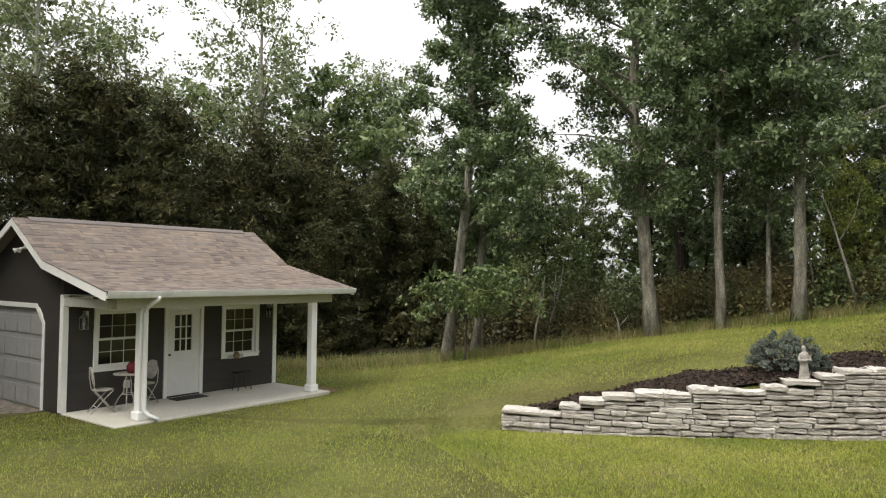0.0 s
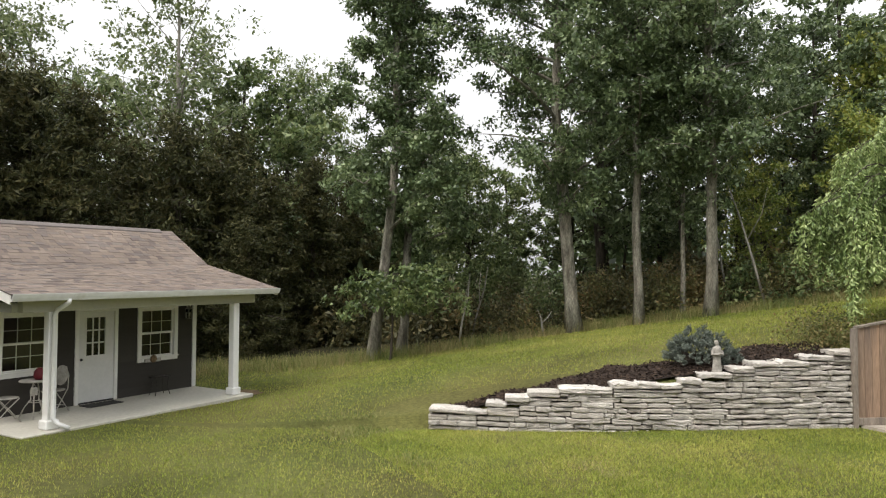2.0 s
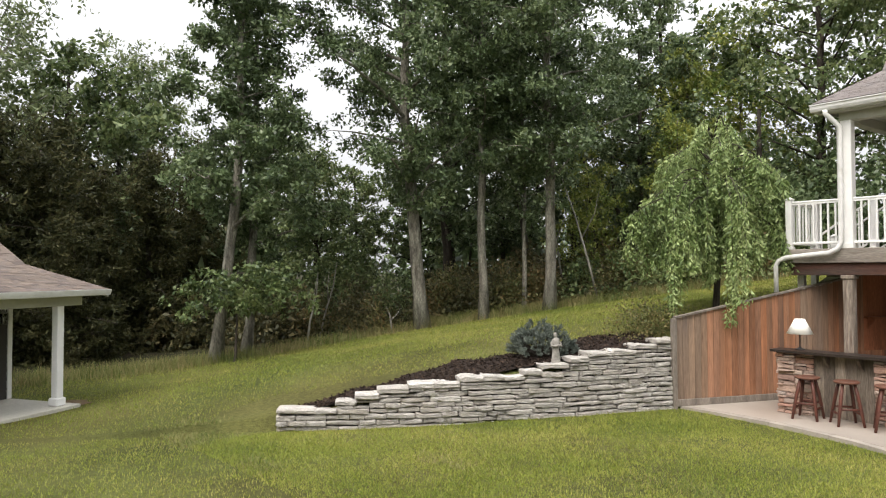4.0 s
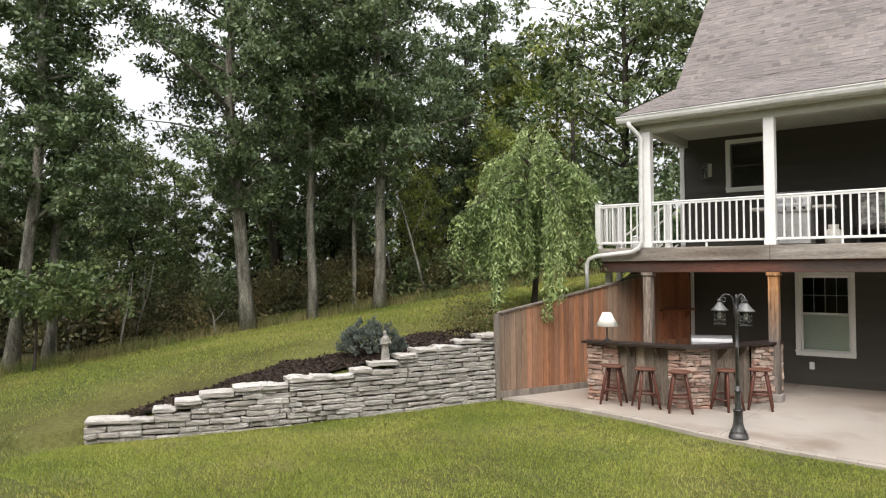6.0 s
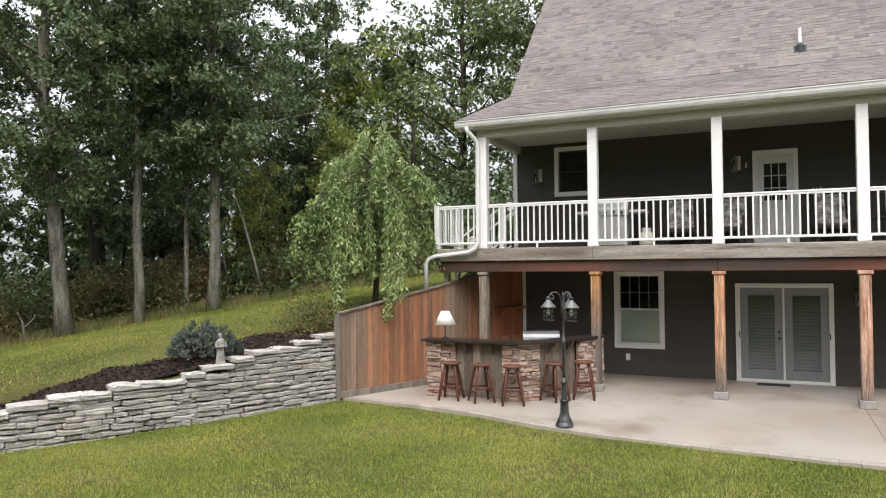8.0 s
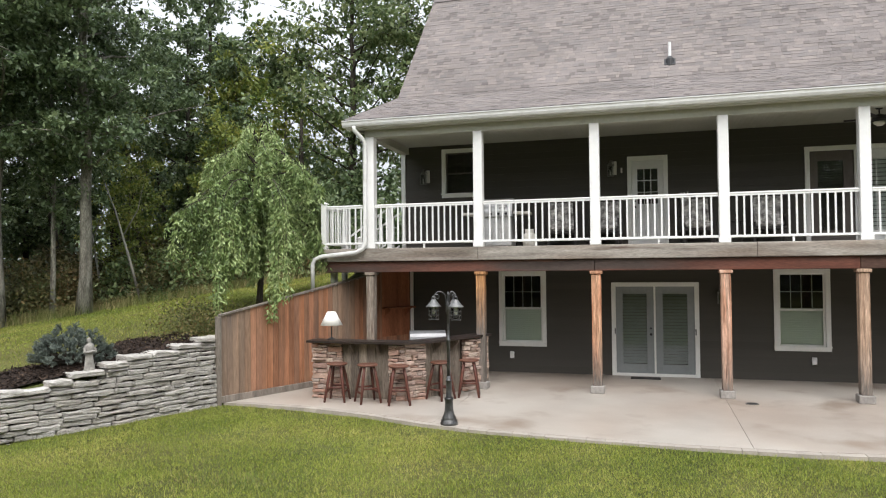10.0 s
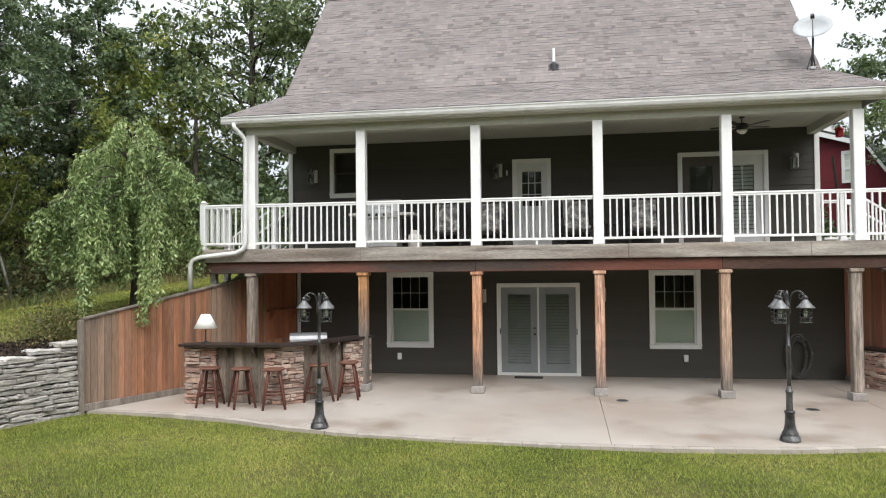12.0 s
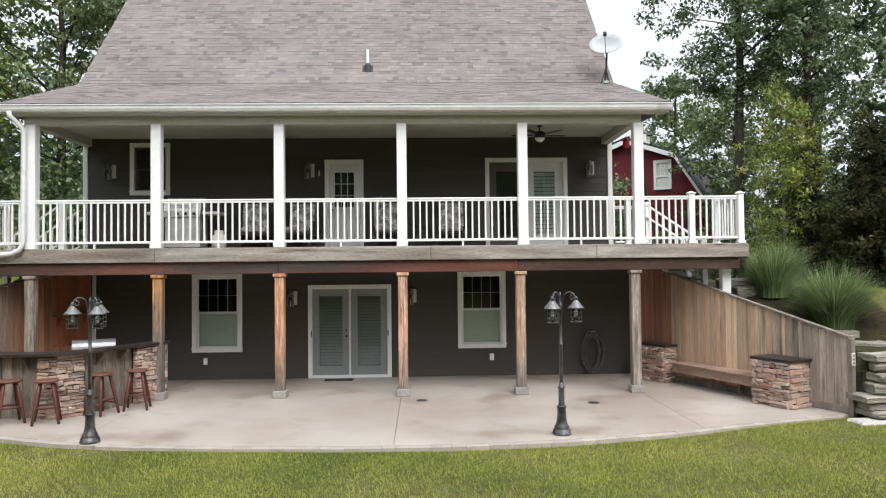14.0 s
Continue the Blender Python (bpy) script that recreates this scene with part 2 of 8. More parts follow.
LEAF_WEEP = leaf_material("weeping_leaf", [(0.085, 0.14, 0.044), (0.17, 0.25, 0.085), (0.3, 0.39, 0.15), (0.52, 0.6, 0.3)], 0.45)
LEAF_CEDAR = leaf_material("cedar_spray", [(0.02, 0.025, 0.012), (0.038, 0.044, 0.018), (0.065, 0.068, 0.027), (0.1, 0.093, 0.04)], 0.15)
LEAF_SPRUCE = leaf_material("blue_spruce_needle", [(0.055, 0.072, 0.062), (0.12, 0.142, 0.122), (0.255, 0.29, 0.25)], 0.3)
LEAF_RUST = leaf_material("rusty_leaf", [(0.055, 0.075, 0.028), (0.105, 0.115, 0.042), (0.17, 0.15, 0.06), (0.23, 0.15, 0.066)], 0.3)
LEAF_DIM = leaf_material("brown_green_brush_leaf", [(0.03, 0.034, 0.017), (0.065, 0.068, 0.03), (0.12, 0.112, 0.048), (0.2, 0.165, 0.078)], 0.25)
BARK = material("grey_bark", (0.2, 0.182, 0.152), 0.95, spec=0.1, vary=0.35, scale=3, fine=22, bump=1.0, bump_scale=16, stretch=(2.2, 2.2, 0.5), bump_depth=0.04,
                second=(0.33, 0.33, 0.275), second_amount=0.65, stain=((0.09, 0.08, 0.065), 5.0, 0.6))
BARK_DARK = material("dark_bark", (0.07, 0.06, 0.05), 0.95, spec=0.1, vary=0.25, scale=3, fine=20, bump=0.9, bump_scale=14, stretch=(2.2, 2.2, 0.6), bump_depth=0.03)
BARK_PALE = material("pale_dead_bark", (0.3, 0.285, 0.25), 0.9, spec=0.1, vary=0.2, scale=2, fine=14, bump=0.5, bump_scale=18, stretch=(2, 2, 0.6))
MULCH = material("dark_mulch", (0.036, 0.026, 0.021), 0.95, spec=0.15, vary=0.3, scale=3, fine=40, bump=1.0, bump_scale=45, bump_depth=0.03)
CHIP = material("mulch_chip", (0.03, 0.022, 0.018), 0.95, spec=0.15, vary=0.2, random_tint=[(0.02, 0.015, 0.013), (0.05, 0.036, 0.029), (0.1, 0.07, 0.052)], island=True)
DIRT = material("bare_earth", (0.2, 0.14, 0.085), 0.95, spec=0.1, vary=0.25, scale=2, fine=30, bump=0.7, bump_scale=40)
CONCRETE = material("stained_concrete", (0.43, 0.39, 0.345), 0.42, spec=0.4, vary=0.09, grain=0.03, scale=0.5, fine=30, bump=0.05, bump_scale=60,
                    second=(0.33, 0.275, 0.23), second_amount=0.95, stain=((0.25, 0.2, 0.16), 0.75, 0.545))
EDGING = material("edging_concrete", (0.375, 0.335, 0.29), 0.55, spec=0.3, vary=0.12, grain=0.06, scale=2, fine=30, bump=0.2, bump_scale=50, random_value=0.07)
CONCRETE_PALE = material("pale_concrete", (0.5, 0.48, 0.42), 0.7, spec=0.3, vary=0.08, scale=0.8, fine=14, bump=0.15, bump_scale=50)
SIDING = material("olive_grey_siding", (0.06, 0.055, 0.046), 0.62, spec=0.35, vary=0.05, scale=1.4, fine=60, bump=0.25, bump_scale=26, stretch=(0.15, 1, 3), random_value=0.05)
SIDING_DARK = material("charcoal_siding", (0.043, 0.039, 0.036), 0.62, spec=0.35, vary=0.07, scale=1.5, fine=50, bump=0.25, bump_scale=26, stretch=(0.2, 0.2, 3), random_value=0.06)
WHITE = material("white_painted_trim", (0.76, 0.755, 0.73), 0.45, spec=0.4, vary=0.03, scale=1.5, fine=14, bump=0.05, bump_scale=30)
VINYL = material("white_vinyl_rail", (0.8, 0.8, 0.79), 0.35, spec=0.45, vary=0.025, scale=2, fine=12, bump=0.03)
# cream, its colour lowered a little to stand for shade under the eaves
CREAM = material("shade_toned_cream", (0.47, 0.465, 0.41), 0.55, spec=0.3, vary=0.04, scale=1.2, fine=12, bump=0.05)
GUTTER = material("cream_white_gutter", (0.7, 0.7, 0.69), 0.35, spec=0.45, vary=0.05, scale=1.0, fine=8, bump=0.03, stain=((0.5, 0.49, 0.44), 2.2, 0.62))
SHINGLE_TINTS = [(0.145, 0.128, 0.122), (0.2, 0.178, 0.17), (0.222, 0.196, 0.185), (0.178, 0.162, 0.158), (0.25, 0.22, 0.203), (0.19, 0.168, 0.157)]
SHINGLE = material("weathered_shingle", (0.2, 0.175, 0.16), 0.92, spec=0.15, vary=0.1, scale=0.6, fine=70, bump=0.5, bump_scale=140, random_tint=SHINGLE_TINTS)
SHINGLE_JOINED = material("weathered_shingle_joined", (0.2, 0.175, 0.16), 0.92, spec=0.15, vary=0.1, scale=0.6, fine=70, bump=0.5, bump_scale=140,
                          random_tint=SHINGLE_TINTS, island=True)
BROWN_TINTS = [(0.12, 0.1, 0.092), (0.17, 0.138, 0.12), (0.205, 0.165, 0.14), (0.15, 0.13, 0.122), (0.23, 0.185, 0.155), (0.18, 0.145, 0.122)]
BROWN_SHINGLE = material("brown_shingle", (0.17, 0.14, 0.122), 0.92, spec=0.15, vary=0.12, scale=0.6, fine=70, bump=0.5, bump_scale=140, random_tint=BROWN_TINTS)
BROWN_JOINED = material("brown_shingle_joined", (0.17, 0.14, 0.122), 0.92, spec=0.15, vary=0.12, scale=0.6, fine=70, bump=0.5, bump_scale=140, random_tint=BROWN_TINTS, island=True)
UNDERLAY = material("roof_underlay", (0.1, 0.09, 0.085), 0.95, spec=0.1, vary=0.1)
RED_SHINGLE = material("grey_barn_shingle", (0.07, 0.072, 0.072), 0.9, spec=0.2, vary=0.15, scale=2, fine=30, bump=0.4)
PLANK_TINTS = [(0.41, 0.19, 0.105), (0.5, 0.2, 0.09), (0.38, 0.19, 0.115), (0.43, 0.225, 0.135), (0.53, 0.225, 0.105), (0.36, 0.17, 0.1), (0.45, 0.23, 0.13), (0.42, 0.205, 0.115)]
PLANK = material("cedar_fence_plank", (0.3, 0.17, 0.09), 0.8, spec=0.2, vary=0.2, scale=1.6, fine=26, bump=0.35, bump_scale=30, stretch=(3, 3, 0.35),
                 random_tint=PLANK_TINTS, second=(0.21, 0.125, 0.085), second_amount=0.75, stain=((0.12, 0.08, 0.06), 1.3, 0.6), random_value=0.07, knots=(1.7, 0.1))
PLANK_DULL = material("greyed_cedar_plank", (0.3, 0.23, 0.18), 0.85, spec=0.2, vary=0.2, scale=1.6, fine=26, bump=0.35, bump_scale=30, stretch=(3, 3, 0.35),
                      random_tint=[(0.32, 0.2, 0.13), (0.34, 0.21, 0.135), (0.28, 0.185, 0.128), (0.35, 0.24, 0.165)], second=(0.17, 0.135, 0.11), second_amount=0.7, stain=((0.12, 0.095, 0.08), 1.6, 0.58), knots=(2.6, 0.075))
PLANK_PALE_TINTS = [(0.67, 0.48, 0.33), (0.72, 0.53, 0.36), (0.56, 0.39, 0.265), (0.68, 0.53, 0.4), (0.55, 0.37, 0.25), (0.67, 0.44, 0.28)]
PLANK_PALE = material("weathered_pine_plank", (0.34, 0.24, 0.15), 0.8, spec=0.2, vary=0.16, scale=1.4, fine=26, bump=0.3, bump_scale=30, stretch=(3, 3, 0.3),
                      random_tint=PLANK_PALE_TINTS, second=(0.36, 0.25, 0.17), second_amount=0.7, random_value=0.12, stain=((0.16, 0.12, 0.09), 1.5, 0.58), knots=(2.2, 0.1))
GREY_WOOD = material("weathered_grey_wood", (0.38, 0.35, 0.31), 0.85, spec=0.2, vary=0.2, scale=2.4, fine=34, bump=0.5, bump_scale=28, stretch=(0.35, 3, 3),
                     second=(0.2, 0.16, 0.13), second_amount=0.85, stain=((0.12, 0.09, 0.075), 2.2, 0.61), knots=(1.6, 0.11))
BENCH_WOOD = material("red_brown_bench_plank", (0.4, 0.265, 0.205), 0.8, spec=0.2, vary=0.2, scale=2, fine=30, bump=0.35, bump_scale=28, stretch=(0.8, 0.8, 3), second=(0.22, 0.15, 0.115), second_amount=0.7)
PLANK_RED = material("reddened_pine_plank", (0.3, 0.15, 0.09), 0.8, spec=0.2, vary=0.18, scale=1.4, fine=26, bump=0.3, bump_scale=30, stretch=(3, 3, 0.3), random_tint=[(0.48, 0.225, 0.145), (0.42, 0.165, 0.11), (0.52, 0.27, 0.17), (0.4, 0.17, 0.12)], second=(0.22, 0.11, 0.085), second_amount=0.7, stain=((0.1, 0.06, 0.05), 1.5, 0.6), knots=(2.0, 0.09))
PLANK_GREY = material("greyed_pine_plank", (0.36, 0.28, 0.21), 0.85, spec=0.2, vary=0.2, scale=1.4, fine=26, bump=0.35, bump_scale=30, stretch=(3, 3, 0.3), random_tint=[(0.54, 0.44, 0.345), (0.49, 0.405, 0.325), (0.57, 0.46, 0.36), (0.47, 0.39, 0.315)], second=(0.27, 0.225, 0.19), second_amount=0.8, stain=((0.1, 0.085, 0.075), 1.4, 0.55), knots=(2.2, 0.1))
GREY_POST = material("weathered_grey_post", (0.27, 0.235, 0.2), 0.85, spec=0.2, vary=0.2, scale=2, fine=30, bump=0.4, bump_scale=28, stretch=(3, 3, 0.4),
                     second=(0.15, 0.125, 0.105), second_amount=0.6)
RED_BEAM = material("stained_red_beam", (0.13, 0.05, 0.034), 0.75, spec=0.25, vary=0.2, scale=1.6, fine=24, bump=0.3, bump_scale=28, stretch=(0.35, 3, 3),
                    second=(0.07, 0.055, 0.048), second_amount=0.95, stain=((0.2, 0.09, 0.06), 1.8, 0.62))
DULL_BEAM = material("weathered_dark_beam", (0.085, 0.05, 0.038), 0.8, spec=0.2, vary=0.22, scale=1.6, fine=24, bump=0.35, bump_scale=28, stretch=(0.35, 3, 3),
                     second=(0.045, 0.03, 0.026), second_amount=0.9)
PANEL_WOOD = material("grey_barn_board", (0.21, 0.172, 0.14), 0.85, spec=0.2, vary=0.3, scale=1.8, fine=26, bump=0.4, bump_scale=26, stretch=(3, 3, 0.35),
                      second=(0.3, 0.25, 0.2), second_amount=0.6, random_value=0.2)
RED_BOARD = material("red_cedar_board", (0.33, 0.125, 0.062), 0.75, spec=0.25, vary=0.22, scale=1.6, fine=24, bump=0.3, bump_scale=28, stretch=(3, 3, 0.35), random_value=0.15)
COUNTER = material("dark_bar_top", (0.03, 0.021, 0.018), 0.4, spec=0.45, vary=0.2, scale=2, fine=20, bump=0.15)
STOOL_WOOD = material("red_brown_stool_wood", (0.095, 0.031, 0.02), 0.5, spec=0.4, vary=0.2, scale=6, fine=40, bump=0.15, stretch=(2, 2, 0.5))
STOOL_SEAT = material("worn_stool_seat", (0.15, 0.065, 0.042), 0.5, spec=0.4, vary=0.25, scale=8, fine=40, bump=0.15, stretch=(0.5, 3, 3))
LIME = material("limestone", (0.62, 0.59, 0.54), 0.9, spec=0.2, vary=0.15, grain=0.2, scale=3.2, fine=22, bump=1.0, bump_scale=10, bump_depth=0.06,
                random_tint=[(0.58, 0.55, 0.505), (0.72, 0.69, 0.64), (0.63, 0.6, 0.555), (0.76, 0.73, 0.685), (0.6, 0.555, 0.5), (0.68, 0.65, 0.6), (0.53, 0.505, 0.465)],
                second=(0.38, 0.355, 0.325), second_amount=0.6, stain=((0.26, 0.235, 0.205), 5.0, 0.66))
BOULDER = material("mossy_boulder", (0.36, 0.33, 0.28), 0.95, spec=0.15, vary=0.18, grain=0.2, scale=2.2, fine=18, bump=1.0, bump_scale=8, bump_depth=0.06,
                   random_tint=[(0.42, 0.39, 0.34), (0.34, 0.31, 0.265), (0.47, 0.44, 0.39), (0.38, 0.34, 0.285)], second=(0.2, 0.185, 0.14), second_amount=0.7)
BLOCK = material("grey_footing_block", (0.29, 0.27, 0.25), 0.9, spec=0.2, vary=0.12, scale=4, fine=30, bump=0.3, bump_scale=40)
LEDGE = material("stacked_ledge_stone", (0.4, 0.29, 0.23), 0.85, spec=0.25, vary=0.16, scale=5, fine=30, bump=0.7, bump_scale=24, bump_depth=0.02,
                 random_tint=[(0.44, 0.27, 0.21), (0.58, 0.45, 0.375), (0.3, 0.19, 0.155), (0.64, 0.53, 0.45), (0.5, 0.3, 0.23), (0.4, 0.335, 0.295), (0.54, 0.38, 0.305), (0.52, 0.42, 0.35)])
MORTAR = material("dark_joint", (0.045, 0.036, 0.03), 0.95, spec=0.1, vary=0.2)
BLACK = material("black_cast_metal", (0.014, 0.014, 0.014), 0.28, metal=0.0, spec=0.5, vary=0.3, scale=6, fine=40, bump=0.25, bump_scale=60, second=(0.14, 0.14, 0.138), second_amount=0.65)
LANTERN_CAP = material("dulled_pewter_cap", (0.16, 0.16, 0.157), 0.42, metal=0.3, spec=0.5, vary=0.15, scale=9, fine=40, bump=0.1)
IRON = material("rubbed_lantern_metal", (0.2, 0.195, 0.185), 0.5, metal=0.4, vary=0.2, scale=12)
STEEL = material("brushed_steel", (0.22, 0.22, 0.225), 0.5, metal=0.9, vary=0.08, scale=4, fine=40, bump=0.05)
STAINLESS = material("bright_stainless_steel", (0.6, 0.6, 0.6), 0.4, metal=0.6, vary=0.08, scale=4, fine=40, bump=0.05)
DARK_PLASTIC = material("dark_plastic", (0.03, 0.03, 0.032), 0.5, vary=0.1)
HOSE = material("garden_hose_rubber", (0.11, 0.108, 0.1), 0.28, vary=0.3, scale=20)
SHADE = material("white_lamp_shade", (0.85, 0.83, 0.78), 0.8, spec=0.2, vary=0.02, bump=0.05)
FABRIC = material("patterned_grey_cushion", (0.6, 0.58, 0.55), 0.95, spec=0.1, vary=0.3, scale=14, fine=30, bump=0.2, second=(0.17, 0.16, 0.155), second_amount=0.8)
WICKER = material("black_wicker", (0.03, 0.026, 0.024), 0.6, vary=0.25, scale=30, bump=0.6, bump_scale=80)
DOOR_GREY = material("grey_painted_door", (0.245, 0.26, 0.265), 0.5, spec=0.35, vary=0.05, scale=2, fine=14, bump=0.05)
DOOR_WHITE = material("white_painted_door", (0.68, 0.68, 0.67), 0.45, spec=0.4, vary=0.03, scale=2, fine=14, bump=0.04)
BLIND = material("pale_green_blind", (0.62, 0.65, 0.57), 0.8, spec=0.2, vary=0.04, scale=2, bump=0.05)
# dark base colour stands for unlit rooms; dark blinds use it too
ROOM = material("shade_dark_interior", (0.1, 0.09, 0.08), 0.9, spec=0.1, vary=0.1)
SCREEN = material("brown_window_sash", (0.11, 0.095, 0.085), 0.6, spec=0.3, vary=0.08)
BARN_RED = material("barn_red_siding", (0.13, 0.018, 0.024), 0.7, spec=0.25, vary=0.1, scale=1.2, fine=20, bump=0.3, bump_scale=20, stretch=(0.3, 0.3, 4))
CAST_STONE = material("cast_stone", (0.3, 0.285, 0.26), 0.9, spec=0.15, vary=0.2, scale=9, fine=50, bump=0.4, bump_scale=50)
TERRACOTTA = material("dull_red_pot", (0.16, 0.012, 0.022), 0.5, spec=0.4, vary=0.15, scale=6)
PATINA = material("painted_iron_chair", (0.4, 0.385, 0.35), 0.6, spec=0.35, vary=0.15, scale=10, fine=50, bump=0.1)
RUBBER = material("dark_doormat", (0.06, 0.058, 0.055), 0.95, spec=0.1, vary=0.25, scale=10, fine=60, bump=0.6)
DISH = material("grey_dish_paint", (0.4, 0.415, 0.42), 0.5, spec=0.35, vary=0.05)
PLATE = material("pale_plate", (0.62, 0.6, 0.55), 0.5, vary=0.04)
RED_PAINT = material("red_ornament", (0.36, 0.014, 0.018), 0.5, vary=0.1)
GARAGE = material("pale_garage_panel", (0.3, 0.3, 0.29), 0.5, spec=0.35, vary=0.05, scale=1.5, fine=12, bump=0.06)
GRAVEL = material("driveway_gravel", (0.22, 0.19, 0.16), 0.95, spec=0.1, vary=0.3, scale=6, fine=40, bump=1.0, bump_scale=40, bump_depth=0.03)
GLASS = glass_material("window_glass")
LAMP_GLASS = glass_material("lantern_glass", (0.85, 0.88, 0.86))

# ---- the ground: one sheet, with a step along the retaining wall, the fences and the house ----
FLOOR = material("forest_floor", (0.045, 0.035, 0.022), 0.95, spec=0.1, vary=0.3, scale=0.8, fine=12, bump=0.9, bump_scale=18, bump_depth=0.06, second=(0.04, 0.05, 0.018), second_amount=0.6)
WALL_LINE = [(-13.1, -9.3), (-12.35, -8.2), (-11.3, -6.55), (-10.4, -4.8), (-9.62, -2.8)]
# x, y and the height of the bank behind
STEP = [(-41.0, -47.0, -0.35), (-16.2, -13.5, -0.25), (-13.1, -9.3, 0.0), (-12.35, -8.2, 0.3), (-11.3, -6.55, 0.62), (-10.4, -4.8, 0.9), (-9.62, -2.8, 1.2),
        (-8.5, 0.1, 1.95), (-7.45, 2.7, 2.35), (-7.4, 9.1, 2.6), (4.93, 9.1, 2.6), (4.97, 2.75, 2.3), (5.46, 2.6, 2.25), (6.2, 0.95, 1.95), (7.95, -2.5, 0.95), (9.2, -3.0, 0.9), (12.0, -4.5, 0.8), (50.0, -22.0, 0.6)]
STEP_XY = np.array([p[:2] for p in STEP])
STEP_Z = np.array([p[2] for p in STEP])
TREELINE = np.array([(-30, -30), (-26, -20), (-23.5, -12), (-22.2, -6.5), (-21.6, 0.3), (-20.2, 2.0), (-18.5, 3.7), (-14.4, 6.6), (-9, 11), (4, 15), (13, 13), (18, 8), (26, 0), (40, -12)], float)


def smooth(x):
    x = np.clip(x, 0, 1)
    return x * x * (3 - 2 * x)


def nearest(line, p):
    """Distance of points p to a polyline, signed (positive on its left), with the segment and the place along it."""
    best = np.full(len(p), 1e9)
    seg, along, sign = np.zeros(len(p), int), np.zeros(len(p)), np.ones(len(p))
    for i in range(len(line) - 1):
        a, d = line[i], line[i + 1] - line[i]
        u = np.clip(((p - a) @ d) / (d @ d), 0, 1)
        q = p - (a + u[:, None] * d)
        dist = np.hypot(q[:, 0], q[:, 1])
        near = dist < best
        best[near], seg[near], along[near] = dist[near], i, u[near]
        sign[near] = np.sign(d[0] * q[near, 1] - d[1] * q[near, 0])
    return best, sign, seg, along


def low_ground(p):
    x, y = p[:, 0], p[:, 1]
    return -0.055 - 0.2 * smooth((-x - 10.5) / 6.0) - 0.03 * smooth((-y - 4.5) / 4.0) + 0.02 * np.sin(x * 0.7) * np.sin(y * 0.6)


def high_ground(p):
    x, y = p[:, 0], p[:, 1]
    left = 3.03 + 0.115 * x + 0.0953 * y
    left = -0.45 + np.logaddexp(0, (left + 0.45) * 4) / 4 - 0.22 * np.exp(-((x + 18.5) ** 2 + (y + 12) ** 2) / 14)
    right = np.minimum(2.35 - 0.07 * (x - 5), 1.15 + 0.36 * (y + 2.45))
    right = np.maximum(right, 0.7)
    w = smooth((x + 6.5) / 10.0)
    return np.minimum(left * (1 - w) + right * w, 4.2)


def ground_z(p, side=None):
    p = np.asarray(p, float)
    dist, sign, seg, along = nearest(STEP_XY, p)
    sign = sign if side is None else side
    edge = STEP_Z[seg] * (1 - along) + STEP_Z[seg + 1] * along
    low = low_ground(p)
    edge = np.where(seg == 0, low, np.where(seg == 1, low + (edge + 0.25) * along, edge))
    up = edge + (high_ground(p) - edge) * smooth(dist / 3.2)
    return np.where(sign > 0, up, low)


def gz(x, y):
    return float(ground_z([(x, y)])[0])


def in_woods(p):
    dist, sign, _, _ = nearest(TREELINE, np.asarray(p, float))
    return np.where(sign > 0, dist, -dist)


